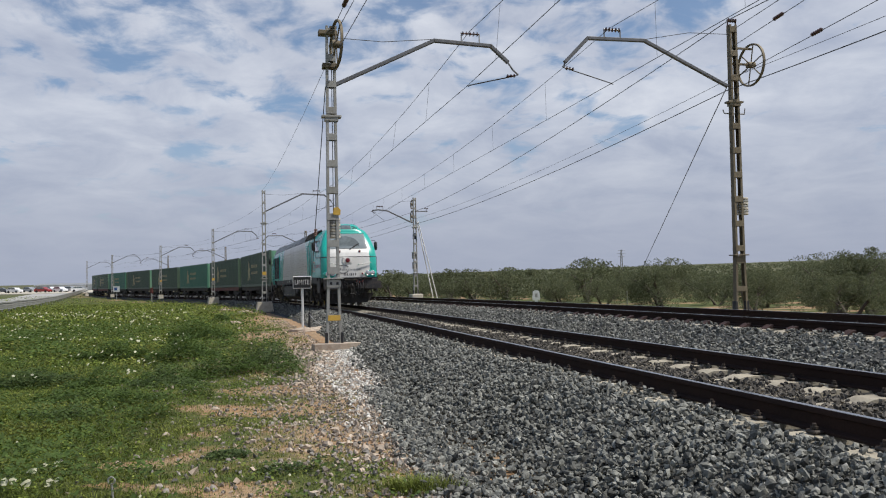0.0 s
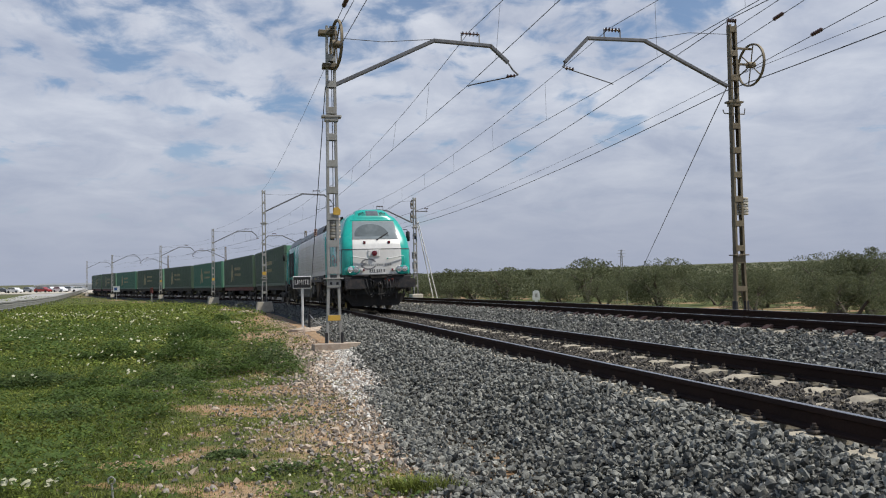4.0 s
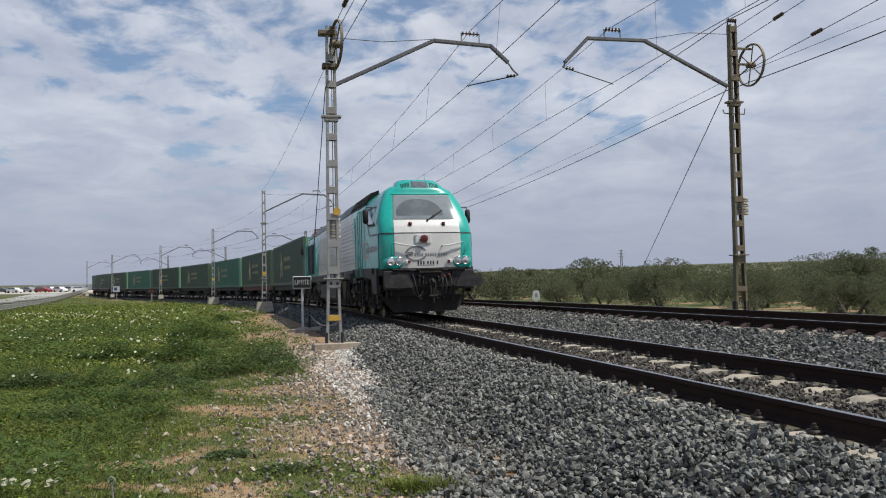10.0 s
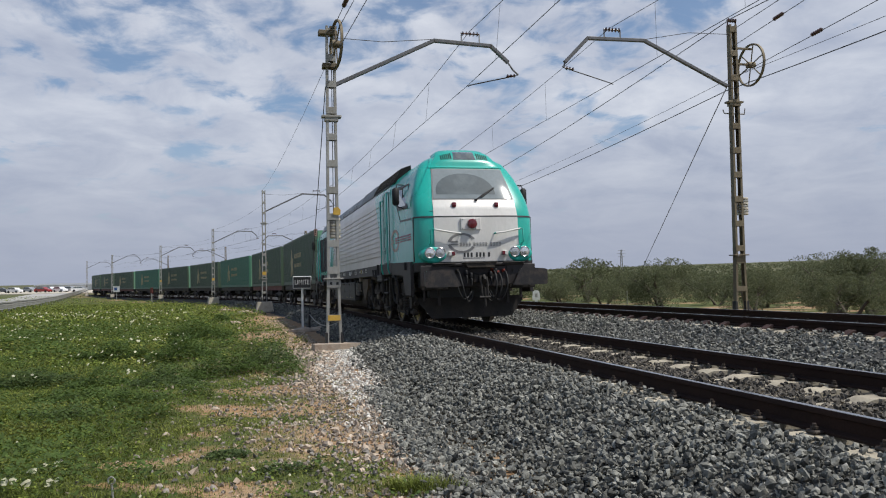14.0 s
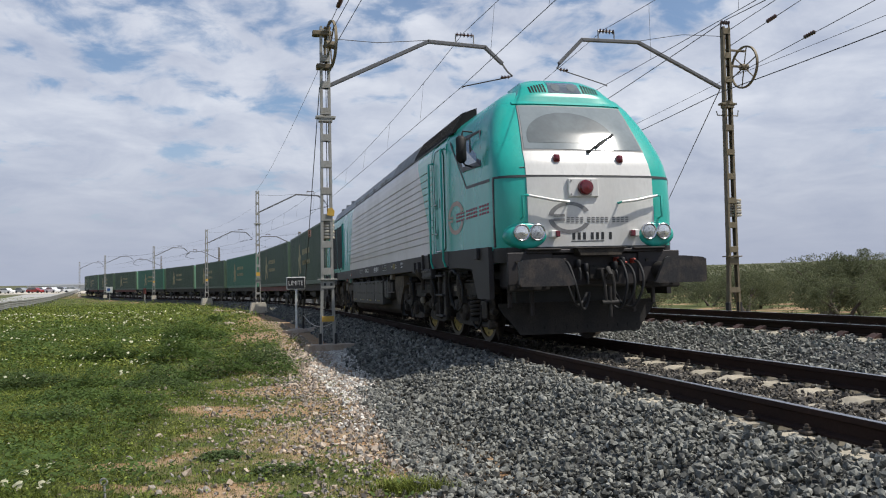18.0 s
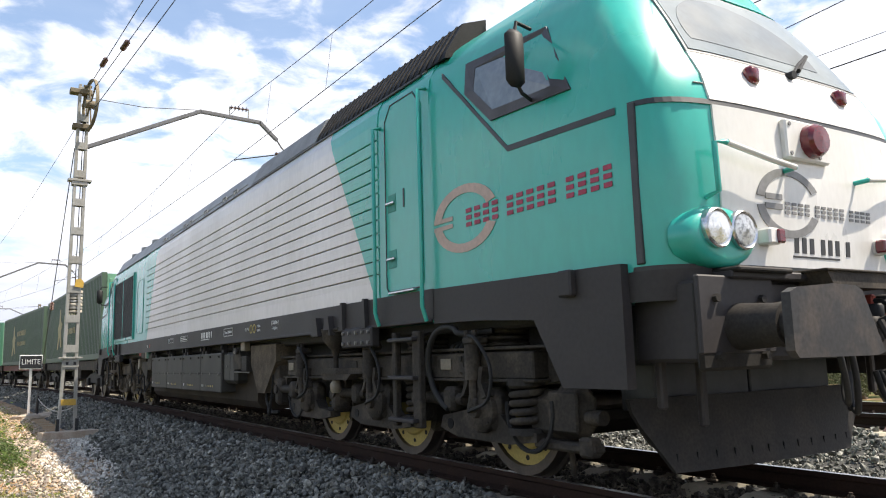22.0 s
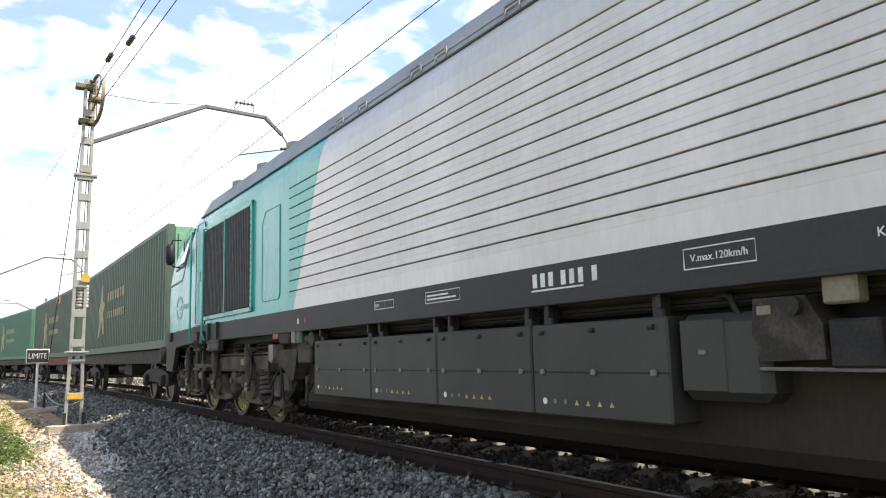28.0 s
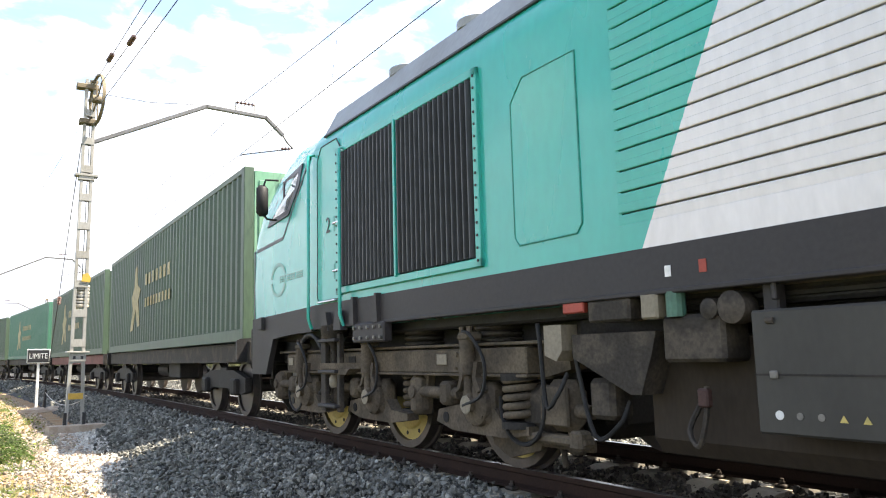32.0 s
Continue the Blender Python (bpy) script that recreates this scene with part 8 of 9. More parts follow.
# ---- grass, weeds and flowers ----
def lets_light_through(m, share):
    """Leaves pass part of the light to their other side."""
    nt = m.node_tree
    b = nt.nodes["Principled BSDF"]
    t, mix = nt.nodes.new("ShaderNodeBsdfTranslucent"), nt.nodes.new("ShaderNodeMixShader")
    nt.links.new(b.inputs["Base Color"].links[0].from_socket, t.inputs["Color"])
    mix.inputs[0].default_value = share
    nt.links.new(b.outputs[0], mix.inputs[1]), nt.links.new(t.outputs[0], mix.inputs[2])
    nt.links.new(mix.outputs[0], nt.nodes["Material Output"].inputs["Surface"])


GRASS = material("meadow_grass", (0.128, 0.172, 0.030), 0.75, other=(0.196, 0.208, 0.052), scale=0.9, fine=7, vary=0.28, island=0.7, spec=0.25, patch=(0.4, 0.62), patch_amount=0.8)
WEED = material("broad_weed_leaf", (0.074, 0.118, 0.026), 0.7, other=(0.090, 0.140, 0.034), scale=1.2, fine=12, vary=0.18, island=0.3, spec=0.3)
WEED_GREY = material("grey_green_leaf", (0.085, 0.125, 0.040), 0.75, other=(0.060, 0.090, 0.030), scale=1.4, fine=14, vary=0.2, island=0.4, spec=0.3)
PETAL = material("white_petal", (0.74, 0.72, 0.52), 0.7, scale=20, fine=60, island=0.12)
lets_light_through(PETAL, 0.45)
DRY = material("dry_straw", (0.36, 0.29, 0.16), 0.8, scale=3, fine=20, island=0.3)
for _m in (GRASS, WEED, WEED_GREY):
    lets_light_through(_m, 0.35)


def blades(name, base, height, width, per, mat, label, category, seed, lean=0.5, spread=0.05):
    """Tufts of bent pointed blades, each blade three faces, joined."""
    rng = np.random.RandomState(seed)
    n = len(base)
    m = n * per
    b = np.repeat(base, per, 0) + np.c_[rng.randn(m, 2) * np.repeat(spread, per)[:, None], np.zeros(m)]
    h = np.repeat(height, per) * (0.5 + 0.8 * rng.rand(m))
    wd = np.repeat(width, per) * (0.6 + 0.7 * rng.rand(m))
    a = rng.uniform(0, 2 * np.pi, m)
    out = np.c_[np.cos(a), np.sin(a)]
    side = np.c_[-np.sin(a), np.cos(a)] * wd[:, None] * 0.5
    k = h * lean * (0.3 + rng.rand(m))
    z0 = np.zeros(m)
    p0 = np.c_[b[:, :2] - side, b[:, 2] - 0.02]
    p1 = np.c_[b[:, :2] + side, b[:, 2] - 0.02]
    p2 = np.c_[b[:, :2] + side * 0.9 + out * (k * 0.35)[:, None], b[:, 2] + h * 0.6]
    p3 = np.c_[b[:, :2] - side * 0.9 + out * (k * 0.35)[:, None], b[:, 2] + h * 0.6]
    p4 = np.c_[b[:, :2] + out * k[:, None], b[:, 2] + h]
    v = np.stack([p0, p1, p2, p3, p4], 1).reshape(-1, 3)
    o = 5 * np.arange(m)[:, None]
    quads, tris = o + [0, 1, 2, 3], o + [3, 2, 4]
    loops = np.concatenate([quads.ravel(), tris.ravel()])
    starts = np.concatenate([np.arange(m) * 4, m * 4 + np.arange(m) * 3])
    me = bpy.data.meshes.new(name)
    me.vertices.add(len(v))
    me.vertices.foreach_set("co", v.astype(np.float32).ravel())
    me.loops.add(len(loops))
    me.loops.foreach_set("vertex_index", loops.astype(np.int32))
    me.polygons.add(2 * m)
    me.polygons.foreach_set("loop_start", starts.astype(np.int32))
    me.update(calc_edges=True)
    me.materials.append(mat)
    return tagged(new(name, me), label, category, kind="stuff")


def leafy(name, base, height, size, mat, label, category, seed):
    """Small single leaves at all heights up to the given one, joined."""
    rng = np.random.RandomState(seed)
    n = len(base)
    c = base + np.c_[np.zeros((n, 2)), height * rng.rand(n) ** 0.6]
    a = rng.uniform(0, 2 * np.pi, n)
    t = np.c_[np.cos(a), np.sin(a), rng.uniform(-0.5, 0.7, n)] * (size * rng.uniform(0.5, 1.3, n))[:, None]
    u = np.c_[-np.sin(a), np.cos(a), rng.uniform(-0.6, 0.6, n)] * (size * 0.42 * rng.uniform(0.6, 1.2, n))[:, None]
    v = np.stack([c - t * 0.3, c + u + t * 0.2, c + t, c - u + t * 0.2], 1).reshape(-1, 3)
    me = bpy.data.meshes.new(name)
    me.vertices.add(4 * n)
    me.vertices.foreach_set("co", v.astype(np.float32).ravel())
    me.loops.add(4 * n)
    me.loops.foreach_set("vertex_index", np.arange(4 * n, dtype=np.int32))
    me.polygons.add(n)
    me.polygons.foreach_set("loop_start", np.arange(0, 4 * n, 4, dtype=np.int32))
    me.update(calc_edges=True)
    me.materials.append(mat)
    return tagged(new(name, me), label, category, kind="stuff")


def scatter(rng, n, y0, y1, left, keep):
    """Points of the meadow on the path's side of the line, thinned by keep(x, y, bare, v)."""
    y = rng.uniform(y0, y1, n)
    x = -left * y + rng.rand(n) * (left * y + 4.0)
    s, v = track_coords(x, y)
    b = bare_share(x, y)
    ok = keep(x, y, b, v) & (v > 3.3)
    x, y = x[ok], y[ok]
    return np.c_[x, y, ground_height(x, y)], b[ok]


def build_meadow():
    rng = np.random.RandomState(31)
    tuft = lambda x, y: np.clip(1.5 * (0.55 * soft_noise(x, y, 1.9, 61) + 0.45 * soft_noise(x, y, 5.5, 62)) - 0.32, 0, 1) ** 1.3
    for k, (n, y0, y1, hh, ww, per, sp) in enumerate(((62000, 4.6, 13, 0.050, 0.0042, 5, 0.05), (26000, 13, 30, 0.085, 0.010, 5, 0.10), (9000, 30, 85, 0.17, 0.05, 5, 0.25))):
        p, b = scatter(rng, n, y0, y1, 0.72, lambda x, y, b, v: rng.rand(len(x)) > np.maximum(b * 0.85, 0.34 * sparse_share(x, y)) + 0.02)
        lush = np.clip((-p[:, 0] / (p[:, 1] * 0.62)), 0.10, 1.0) * (1 - 0.6 * sparse_share(p[:, 0], p[:, 1]))
        lush = 0.40 + 0.5 * lush + 2.2 * lush * tuft(p[:, 0], p[:, 1])
        blades("meadow_grass", p, 0.62 * hh * lush, np.full(len(p), ww) * (0.7 + 0.4 * lush), per, GRASS, "fresh green spring grass on the verge", "grass", 40 + k, 1.6, np.full(len(p), sp))
    # small-leaved ground cover, and darker leafy mounds in drifts
    for k, (n, y0, y1, size) in enumerate(((125000, 4.6, 14, 0.023), (62000, 14, 32, 0.058), (60000, 32, 150, 0.13))):
        p, b = scatter(rng, n, y0, y1, 0.72, lambda x, y, b, v: rng.rand(len(x)) > np.maximum(b * 1.0, sparse_share(x, y)) + 0.25 * (1 - tuft(x, y)))
        h = 0.008 + 0.8 * size + (0.04 + 2.6 * size) * tuft(p[:, 0], p[:, 1])
        leafy("ground_cover", p, h, size, GRASS, "low small-leaved green ground cover", "ground cover", 70 + k)
    for k, (n, y0, y1, size, top) in enumerate(((85000, 4.6, 15, 0.034, 0.28), (70000, 15, 34, 0.062, 0.40), (14000, 34, 80, 0.12, 0.4))):
        mound = lambda x, y: 0.45 * soft_noise(x, y, 0.45, 12) + 0.35 * soft_noise(x, y, 1.3, 13) + 0.2 * soft_noise(x, y, 3.6, 14)
        p, b = scatter(rng, n, y0, y1, 0.72, lambda x, y, b, v: (rng.rand(len(x)) > np.maximum(b * 1.4, 1.1 * sparse_share(x, y))) & (mound(x, y) + 0.035 * np.clip(v - 4.5, 0, 2) > 0.50))
        m_ = mound(p[:, 0], p[:, 1])
        leafy("weeds", p, 0.02 + top * np.clip((m_ - 0.46) / 0.25, 0.1, 1.0), size, WEED, "dark green leafy weeds among the grass", "weeds", 50 + k)
    p, b = scatter(rng, 700, 4.6, 22, 0.6, lambda x, y, b, v: (b > 0.2) & (b < 0.95))
    blades("dry_grass", p, np.full(len(p), 0.07), np.full(len(p), 0.004), 5, DRY, "dry straw-coloured grass tufts", "grass", 60, 0.9, np.full(len(p), 0.03))
    # sprouts on the ballast foot near the path
    q = np.array([(rng.normal(-0.22, 0.12), rng.normal(5.08, 0.05), 0) for _ in range(220)])
    q[:, 2] = ground_height(q[:, 0], q[:, 1]) + 0.03
    blades("sprouts", q, np.full(220, 0.06), np.full(220, 0.005), 5, GRASS, "small green sprouts in the ballast", "weeds", 61, 1.6, np.full(220, 0.03))
    # low leafy bushes on the verge
    for i, (x0, y0, rx, ry, h, leaf) in enumerate(((-3.9, 10.8, 0.65, 0.5, 0.27, 0.032), (-3.75, 9.1, 0.55, 0.4, 0.17, 0.028), (-3.55, 12.5, 0.75, 0.6, 0.40, 0.036), (-3.0, 13.0, 0.6, 0.5, 0.46, 0.036), (-5.2, 15.2, 0.9, 0.7, 0.40, 0.040),
                                                   (-6.9, 15.7, 0.9, 0.6, 0.34, 0.040), (-6.2, 11.7, 0.8, 0.5, 0.24, 0.034), (-5.1, 11.2, 0.6, 0.5, 0.24, 0.034), (-6.8, 21.3, 1.1, 0.8, 0.45, 0.05), (-1.75, 6.15, 0.2, 0.15, 0.10, 0.022),
                                                   (-3.15, 9.7, 0.3, 0.2, 0.13, 0.026), (-9.6, 33.0, 0.6, 0.5, 0.4, 0.06), (-3.3, 14.6, 0.5, 0.4, 0.36, 0.036), (-4.7, 9.7, 0.7, 0.4, 0.2, 0.032), (-2.55, 12.2, 0.35, 0.3, 0.22, 0.032), (-4.2, 8.3, 0.5, 0.3, 0.16, 0.026), (-3.2, 8.2, 0.35, 0.22, 0.13, 0.024), (-4.6, 7.4, 0.4, 0.25, 0.13, 0.024), (-1.2, 5.6, 0.22, 0.14, 0.08, 0.018), (-4.3, 12.0, 0.6, 0.45, 0.30, 0.034))):
        n = int(2700 * max(0.25, min(1.6, rx * ry / 0.35)))
        a, r = rng.uniform(0, 2 * np.pi, n), rng.rand(n) ** 0.5 * (0.75 + 0.35 * rng.rand(n))
        x, y = x0 + rx * r * np.cos(a), y0 + ry * r * np.sin(a)
        dome = 1.15 * h * np.clip(1 - r ** 2, 0.05, 1) ** 0.8 * (0.15 + 1.2 * soft_noise(x, y, 4.0, 90 + i))
        bush = leafy("low_bush", np.c_[x, y, ground_height(x, y)], dome, leaf, WEED if i % 3 else WEED_GREY, "low bushy green weed growing on the verge", "bush", 100 + i)
        tagged(bush, "low bushy green weed growing on the verge", "bush", "verge bushes", "thing")
    # white flowers
    v, f = [], []
    spots = []
    p, b = scatter(rng, 1500, 11, 44, 0.66, lambda x, y, b, v: (rng.rand(len(x)) > b * 1.5) & (v > 6) & (x < (-0.24 - 0.12 * rng.rand(len(x))) * y) & (soft_noise(x, y, 0.35, 15) * 0.7 + soft_noise(x, y, 1.2, 16) * 0.3 + 0.12 * (x < -0.36 * y) > 0.5))
    spots += [(x, y, z + 0.12 + 0.006 * y, (0.011 + 0.00068 * y) * rng.uniform(0.5, 1.4)) for x, y, z in p]
    p, b = scatter(rng, 160, 4.7, 13, 0.66, lambda x, y, b, v: rng.rand(len(x)) > b)
    spots += [(x, y, z + 0.05, 0.009) for x, y, z in p]
    for x, y in ((-2.83, 4.97), (-2.71, 4.95), (-2.57, 4.97), (-2.95, 5.4), (-2.9, 5.6)):
        for k in range(3):
            spots.append((x + rng.normal(0, 0.024), y + rng.normal(0, 0.03), ground_z(x, y) + 0.06 + 0.012 * k, 0.024))
    for x, y, z, r in spots:
        k = len(v)
        tx, ty = rng.uniform(-0.5, 0.5), rng.uniform(0.0, 1.0)
        n = 10
        v.append((x, y, z + r * 0.25))
        for i in range(n):
            a = 2 * math.pi * i / n
            rr = r * (1.0 if i % 2 else 0.82)
            v.append((x + rr * math.cos(a), y + rr * math.sin(a), z + rr * (tx * math.cos(a) + ty * math.sin(a))))
        f += [(k, k + 1 + i, k + 1 + (i + 1) % n) for i in range(n)]
    me = bpy.data.meshes.new("white_flowers")
    me.from_pydata(v, [], f)
    me.materials.append(PETAL)
    tagged(new("white_flowers", me), "small white wild flowers in the grass", "flowers", kind="stuff")


build_meadow()


# ---- olive grove, hills and road ----
OLIVE = material("olive_leaf", (0.125, 0.140, 0.072), 0.65, other=(0.185, 0.195, 0.115), scale=1.1, fine=10, vary=0.2, island=0.4, spec=0.3, objrand=0.12)
lets_light_through(OLIVE, 0.42)
BARK = material("olive_bark", (0.085, 0.065, 0.05), 0.9, other=(0.13, 0.11, 0.09), scale=6, fine=40, vary=0.2, bump=0.01)
ASPHALT = material("asphalt", (0.38, 0.37, 0.35), 0.9, other=(0.30, 0.29, 0.27), scale=1.5, fine=30, vary=0.12)
FAR_FIELD = material("far_soil", (0.26, 0.17, 0.11), 0.95, other=(0.15, 0.14, 0.07), scale=0.02, fine=0.4, vary=0.15)


def leaf_cloud(centres, radii, n, size, seed):
    rng = np.random.RandomState(seed)
    w = np.array(radii) ** 2
    pick = rng.choice(len(centres), n, p=w / w.sum())
    d = rng.randn(n, 3)
    d /= np.linalg.norm(d, axis=1, keepdims=True)
    r = np.array(radii)[pick] * rng.uniform(0.55, 1.05, n) ** 0.6
    p = np.array(centres)[pick] + d * r[:, None] * [1, 1, 0.85]
    t = rng.randn(n, 3)
    t /= np.linalg.norm(t, axis=1, keepdims=True)
    u = np.cross(t, rng.randn(n, 3))
    u /= np.linalg.norm(u, axis=1, keepdims=True)
    sz = size * rng.uniform(0.6, 1.4, n)[:, None]
    v = np.stack([p - t * sz, p + u * sz * 0.30, p + t * sz, p - u * sz * 0.30], 1).reshape(-1, 3)
    g = Geo()
    g.v = v.tolist()
    g.f = [(4 * i, 4 * i + 1, 4 * i + 2, 4 * i + 3) for i in range(n)]
    return g


def raw_mesh(name, g, mat):
    me = bpy.data.meshes.new(name)
    me.from_pydata(g.v, [], g.f)
    me.materials.append(mat)
    return me


def olive_tree(seed, leaves, size):
    rnd = random.Random(seed)
    tree = thing("olive_tree", "bushy grey-green olive tree on bare ground", "tree", group="olive grove")
    trunk = Geo()
    centres, radii = [], []
    for k in range(rnd.choice((2, 3))):
        a = rnd.uniform(0, 6.28)
        p = [Vector((0.10 * math.cos(a), 0.10 * math.sin(a), -0.1))]
        r = 0.13
        rings = [0.13]
        for i in range(4):
            p.append(p[-1] + Vector((0.22 * math.cos(a) * rnd.uniform(0.4, 1.5), 0.22 * math.sin(a) * rnd.uniform(0.4, 1.5), 0.34)))
        for i in range(4):
            trunk.tube(p[i], p[i + 1], 0.14 - 0.028 * i, 0.14 - 0.028 * (i + 1), n=8)
        for j in range(4):
            b = a + rnd.uniform(-1.2, 1.2)
            q = p[2 + j % 3] + Vector((0.75 * math.cos(b), 0.75 * math.sin(b), rnd.uniform(0.35, 0.95)))
            trunk.tube(p[2 + j % 3], q, 0.05, 0.015, n=6)
            centres.append(q)
            radii.append(rnd.uniform(0.42, 0.70))
    wide = rnd.uniform(1.35, 1.75)
    for k in range(30):
        a, e = rnd.uniform(0, 6.28), rnd.uniform(-0.95, 1.35)
        rr = wide * math.cos(e) * rnd.uniform(0.75, 1.0)
        centres.append(Vector((rr * math.cos(a), rr * math.sin(a), 1.22 + 1.0 * math.sin(e) * rnd.uniform(0.75, 1.15))))
        radii.append(rnd.uniform(0.26, 0.52))
    for k in range(16):
        a, e = rnd.uniform(0, 6.28), rnd.uniform(0.1, 1.5)
        centres.append(Vector((wide * 1.08 * math.cos(e) * math.cos(a), wide * 1.08 * math.cos(e) * math.sin(a), 1.3 + 1.22 * math.sin(e))))
        radii.append(rnd.uniform(0.14, 0.26))
    for k in range(6):
        a = rnd.uniform(0, 6.28)
        centres.append(Vector((wide * 0.95 * math.cos(a), wide * 0.95 * math.sin(a), rnd.uniform(0.45, 0.95))))
        radii.append(rnd.uniform(0.30, 0.50))
    part("trunk", trunk, BARK, tree, "dark forked olive trunk", smooth=50)
    ob = new("crown", raw_mesh("crown", leaf_cloud([tuple(c) for c in centres], radii, leaves, size, seed), OLIVE))
    ob.parent = tree
    tagged(ob, "loose grey-green crown of small leaves")
    return tree


def build_grove():
    rnd = random.Random(77)
    near = [olive_tree(100 + i, 16000, 0.046) for i in range(4)]
    far = [olive_tree(200 + i, 3000, 0.10) for i in range(5)]
    used = set()
    spots = []
    for row in range(9):
        for col in range(30):
            off = 11.5 + row * 6.5 + rnd.uniform(-0.6, 0.6) + (0.9 if row == 0 else 0)
            s = 20 - col * 6.2 + rnd.uniform(-0.9, 0.9) + (row % 2) * 2
            p = at_line(s, -(off + 4.65), 0)
            if row > 3 and (col + row) % 2 and s < -60:
                continue
            spots.append((p.x, p.y))
    for x, y in ((21, 20), (26, 24), (30, 14), (34, 22), (39, 30), (44, 24), (27, 33), (36, 38), (52, 40), (48, 52), (60, 36), (40, 16), (58, 20), (33, 8), (45, 8)):
        spots.append((x, y))
    tall = {(15.4, 30.0): 0.98, (17.3, 30.6): 1.02}
    for x, y in spots + list(tall):
        d = math.hypot(x, y)
        if y < 4 or d > 210 or abs(x) / y > 2.4 or (0.60 < x / y < 0.72 and d < 75):
            continue
        proto = near if d < 58 else far
        t = rnd.choice(proto)
        k = tall.get((x, y), rnd.uniform(0.66, 1.10) if d < 58 else rnd.uniform(0.72, 1.30))
        m = Matrix.Translation((x, y, ground_z(x, y) - 0.03)) @ Matrix.Rotation(rnd.uniform(0, 6.28), 4, "Z")
        if t.name not in used:
            used.add(t.name)
            t.matrix_basis = m
            t.scale = (k, k, k * rnd.uniform(0.9, 1.05))
        else:
            c = copy_thing(t, m)
            c.scale = (k, k, k * rnd.uniform(0.9, 1.05))
    for t in near + far:
        if t.name not in used:
            for c in list(t.children):
                bpy.data.objects.remove(c)
            bpy.data.objects.remove(t)
    # distant woods on the rise
    rng = np.random.RandomState(9)
    n = 4200
    ang = np.radians(rng.uniform(-9, 62, n))
    d = rng.uniform(210, 900, n) ** 1.0
    x, y = d * np.sin(ang), d * np.cos(ang)
    z = ground_height(x, y)
    g = Geo()
    vs, fs = [], []
    for i in range(n):
        sz, tall_ = rng.uniform(0.7, 1.1), rng.uniform(1.3, 3.0)
        for k in range(16):
            a, e = rng.uniform(0, 6.28), rng.uniform(0, 1) ** 0.5
            c = Vector((x[i] + 1.7 * e * math.cos(a), y[i] + 1.7 * e * math.sin(a), z[i] + 0.4 + tall_ * rng.uniform(0.1, 1) * (1 - 0.6 * e * e)))
            t = Vector(rng.randn(3)).normalized() * sz * 0.5
            u = t.cross(Vector(rng.randn(3))).normalized() * sz * 0.35
            o = len(vs)
            vs += [c - t, c + u, c + t, c - u]
            fs.append((o, o + 1, o + 2, o + 3))
    g.v, g.f = [tuple(p) for p in vs], fs
    tagged(new("distant_grove", raw_mesh("distant_grove", g, OLIVE)), "distant olive trees on the low rise", "trees", kind="stuff")
    # a few taller trees on the skyline
    tall = olive_tree(300, 900, 0.24)
    tall["label"] = "dark rounded tree on the skyline"
    first = True
    for px, d, k in ((-0.075, 170, 1.5), (-0.055, 168, 1.4), (-0.062, 175, 1.5), (0.112, 260, 1.9), (0.118, 262, 1.8), (0.02, 300, 1.5)):
        m = Matrix.Translation((px * d, d, ground_z(px * d, d)))
        o = tall if first else copy_thing(tall, m)
        o.matrix_basis = m
        o.scale = (k, k, k)
        first = False


build_grove()


def build_pylons():
    for x, y, h in ((70.5, 300, 12.0), (162, 252, 19), (203, 221, 20)):
        z = ground_z(x, y)
        p = thing("power_pylon", "thin grey lattice power pylon in the distance", "pylon", Matrix.Translation((x, y, z)), group="power pylons")
        for a in (-1, 1):
            for b in (-1, 1):
                g = Geo().rings([[(a * w + dx, b * w + dy, zz) for dx, dy in ((-0.08, -0.08), (0.08, -0.08), (0.08, 0.08), (-0.08, 0.08))] for zz, w in ((0, 0.6), (h, 0.15))])
                part("leg", g, GALV, p)
        for i in range(9):
            z0, z1 = h * i / 9, h * (i + 1) / 9
            w0, w1 = 0.6 - 0.45 * i / 9, 0.6 - 0.45 * (i + 1) / 9
            part("brace", Geo().tube((-w0, -w0, z0), (w1, -w1, z1), 0.05, n=4), GALV, p)
            part("brace", Geo().tube((w0, -w0, z0), (-w1, -w1, z1), 0.05, n=4), GALV, p)
        for k, (zz, w) in enumerate(((h * 0.98, 1.6), (h * 0.88, 2.2), (h * 0.78, 1.6))):
            part("cross_arm", Geo().box((0, 0, zz), (1.6 * w, 0.14, 0.12), 0.02), GALV, p)


build_pylons()


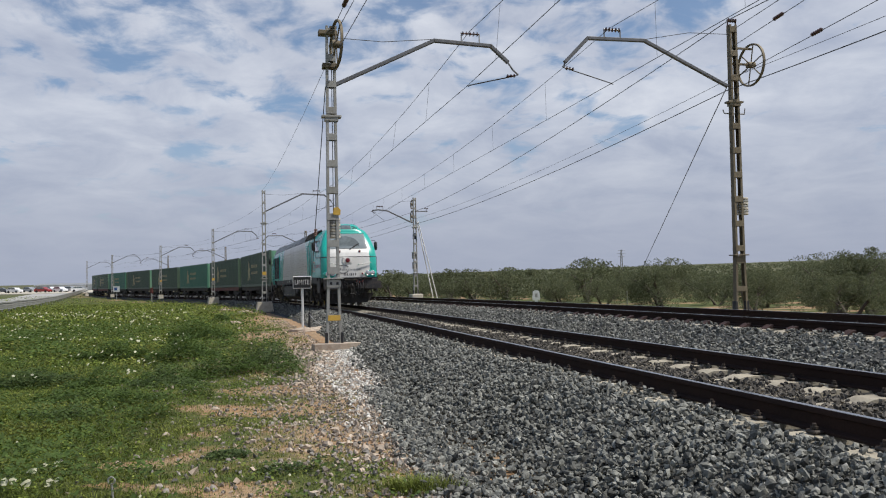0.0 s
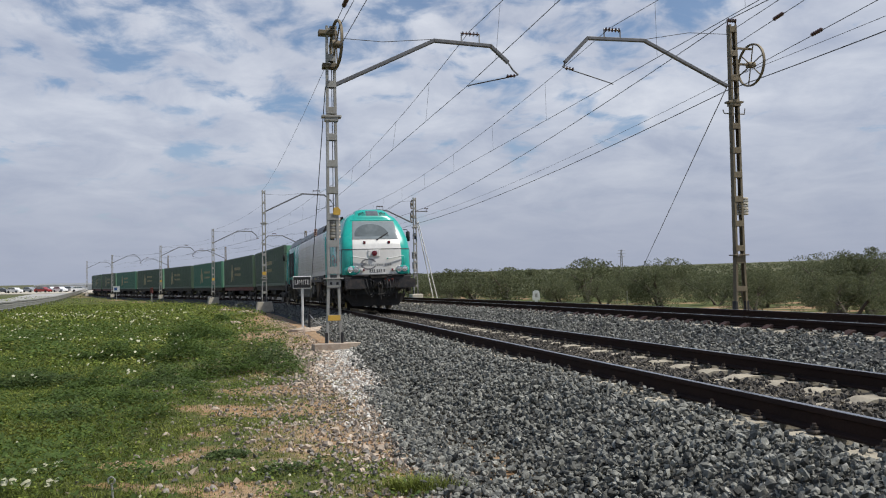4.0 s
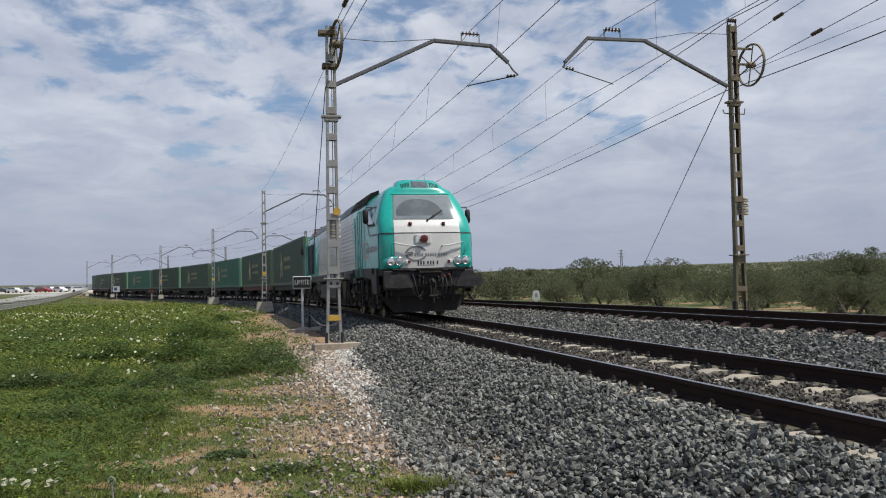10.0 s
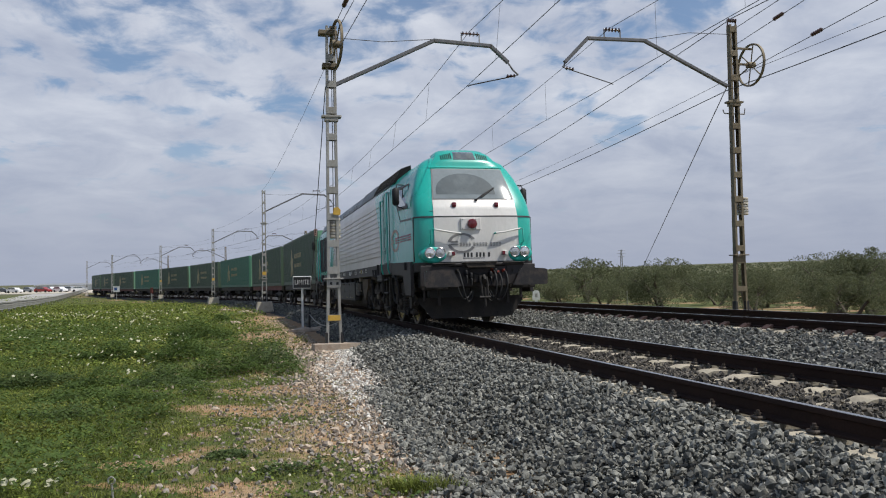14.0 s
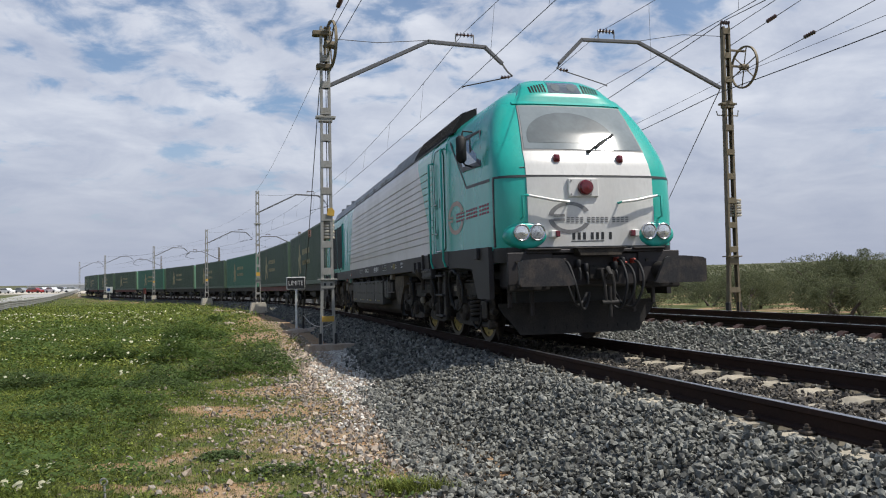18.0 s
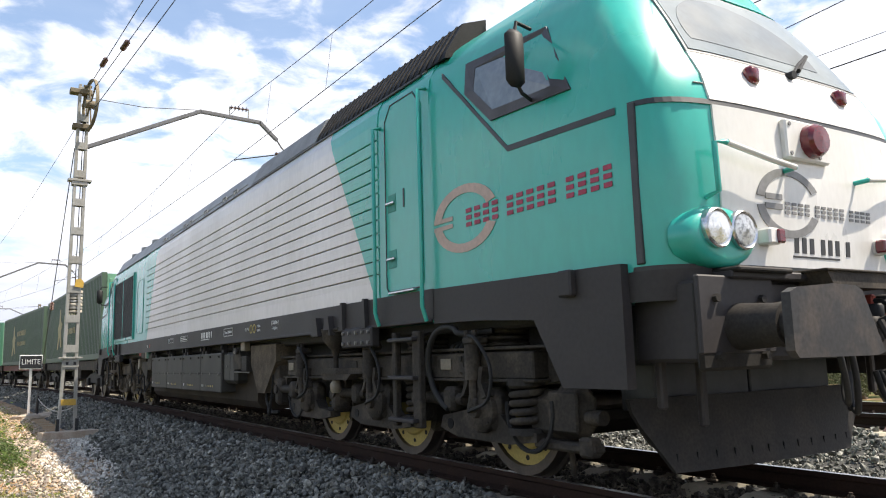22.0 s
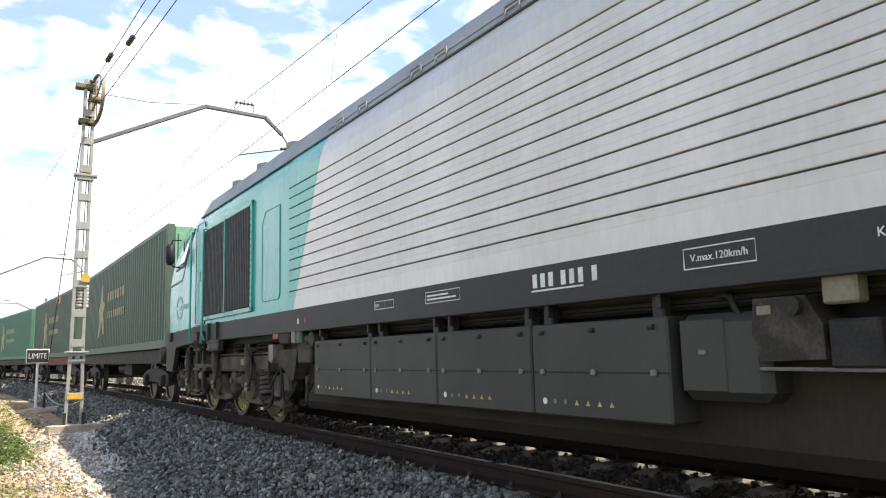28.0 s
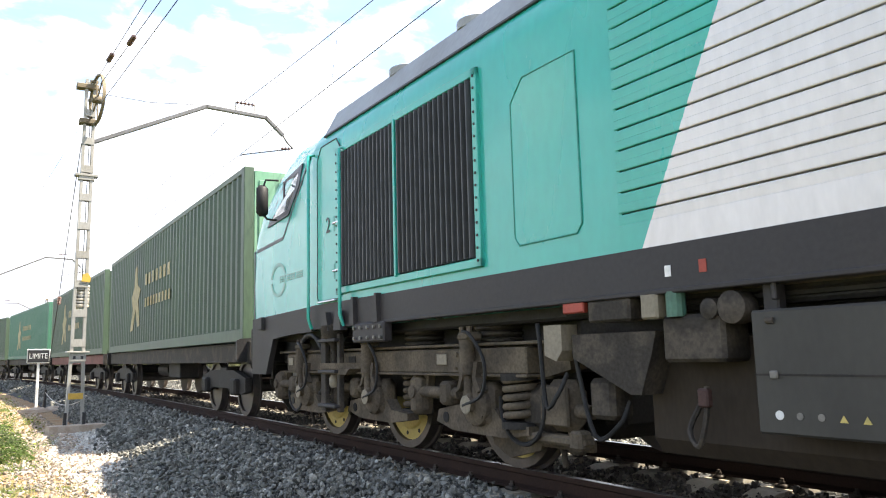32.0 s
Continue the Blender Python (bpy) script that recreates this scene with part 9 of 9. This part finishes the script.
def build_road():
    a, b = Vector((-34.5, 60.0, 0)), Vector((-104, 222, 0))
    d = (b - a).normalized()
    nrm = Vector((-d.y, d.x, 0))
    gr = thing("guard_rail", "galvanised guard rail on steel posts beside the road", "guard rail")
    n = 46
    pts = []
    for i in range(n + 1):
        p = a - d * 14 + d * (i * 4.0)
        pts.append(Vector((p.x, p.y, ground_z(p.x, p.y))))
    prof = [(0, 0.42), (0.10, 0.48), (0.10, 0.58), (0.0, 0.63), (0.10, 0.68), (0.10, 0.78), (0, 0.84), (-0.02, 0.84), (-0.02, 0.42)]
    part("beam", Geo().rings([[tuple(p - nrm * x + Vector((0, 0, z + 0.15))) for x, z in prof] for p in pts]), GALV, gr, "corrugated steel beam")
    part("lower_beam", Geo().rings([[tuple(p - nrm * x + Vector((0, 0, z - 0.21))) for x, z in prof if z > 0.55] for p in pts]), GALV, gr, "lower steel rail")
    for p in pts:
        part("post", Geo().box((p.x + nrm.x * 0.1, p.y + nrm.y * 0.1, p.z + 0.42), (0.10, 0.12, 0.95), 0.01), GALV, gr)
    rd = Geo()
    rd.rings([[tuple(a + d * t + nrm * w + Vector((0, 0, ground_z((a + d * t + nrm * w).x, (a + d * t + nrm * w).y) + 0.10 + dz))) for w, dz in ((2, 0), (11, 0), (11, -0.3), (2, -0.3))] for t in range(-40, 260, 12)])
    single("road", rd, ASPHALT, "grey asphalt road beyond the guard rail", "road", kind="structure")
    yard = Geo()
    yard.rings([[(x, y, ground_z(x, y) + 0.18 + dz) for y, dz in ((188, 0), (240, 0), (240, -0.5), (188, -0.5))] for x in range(-200, -70, 10)])
    single("yard", yard, CONCRETE, "pale gravel yard with parked cars", "yard", kind="structure")
    paints = [material("car_white", (0.72, 0.73, 0.74), 0.25, coat=0.6, scale=3, fine=20), material("car_silver", (0.40, 0.42, 0.44), 0.3, 0.4, coat=0.6, scale=3, fine=20), material("car_red", (0.30, 0.03, 0.03), 0.3, coat=0.6, scale=3, fine=20), material("car_dark", (0.04, 0.045, 0.06), 0.3, coat=0.6, scale=3, fine=20)]
    cols = ["white", "silver grey", "red", "dark blue"]
    rnd = random.Random(4)
    for i, (px, d_) in enumerate(((-0.565, 205), (-0.545, 212), (-0.528, 205), (-0.518, 214), (-0.505, 206), (-0.492, 212), (-0.48, 204), (-0.583, 210), (-0.60, 206))):
        x, y = px * d_, d_
        k = i % 4 if i % 3 else 0
        car = thing("parked_car", f"{cols[k]} car parked on the far yard", "car", Matrix.Translation((x, y, ground_z(x, y) + 0.19)) @ Matrix.Rotation(rnd.uniform(-0.5, 0.5), 4, "Z"), group="parked cars")
        body = [(-2.0, 0.25), (2.0, 0.25), (2.05, 0.65), (1.9, 0.85), (1.1, 0.95), (0.5, 1.42), (-1.2, 1.45), (-1.85, 0.98), (-2.05, 0.85)]
        part("body", Geo().prism(body, "y", -0.82, 0.82), paints[k], car)
        part("window", Geo().prism([(1.0, 0.96), (0.48, 1.36), (-1.15, 1.38), (-1.7, 0.98)], "y", -0.83, 0.83), CAB_GLASS, car, "dark side windows")
        for wx in (-1.25, 1.3):
            for wy in (-0.78, 0.78):
                part("wheel", Geo().tube((wx, wy - 0.09, 0.31), (wx, wy + 0.09, 0.31), 0.31, n=14), RUBBER, car)
    # low building at the yard's edge
    x, y = -122, 262
    bl = thing("low_building", "long low pale building across the fields", "building", Matrix.Translation((x, y, ground_z(x, y))))
    part("wall", Geo().box((0, 0, 0.9), (34, 8, 1.8), 0.05), SIGN_WHITE, bl)
    part("roof", Geo().prism([(-4.4, 1.8), (4.4, 1.8), (0, 2.4)], "x", -17.4, 17.4), ROOF_GREY, bl)


build_road()


# ---- what moves ----
def motions():
    half = 7.3
    rows = [(t, vehicle_at(s + LOCO_C, half) @ Matrix.Translation((-LOCO_C, 0, 0))) for t, s in LOCO_ROWS]
    walk(LOCO, rows)
    for ob, off, hb, z in TRAIN:
        walk(ob, [(t, vehicle_at(s + off, hb) @ Matrix.Translation((0, 0, z))) for t, s in LOCO_ROWS])
    fine = np.arange(LOCO_ROWS[0][1], LOCO_ROWS[-1][1], 0.55)
    ts = [r[0] for r in LOCO_ROWS]
    ss = [r[1] for r in LOCO_ROWS]
    stops = sorted({0.0, 32.0, *(round(float(np.interp(s, ss, ts)), 3) for s in fine)})
    for ob, r in WHEELS:
        home = ob.matrix_basis.translation.copy()
        walk(ob, [(t, Matrix.Translation(home) @ Matrix.Rotation((loco_s(t) - ss[0]) / r, 4, "Y")) for t in stops])


motions()
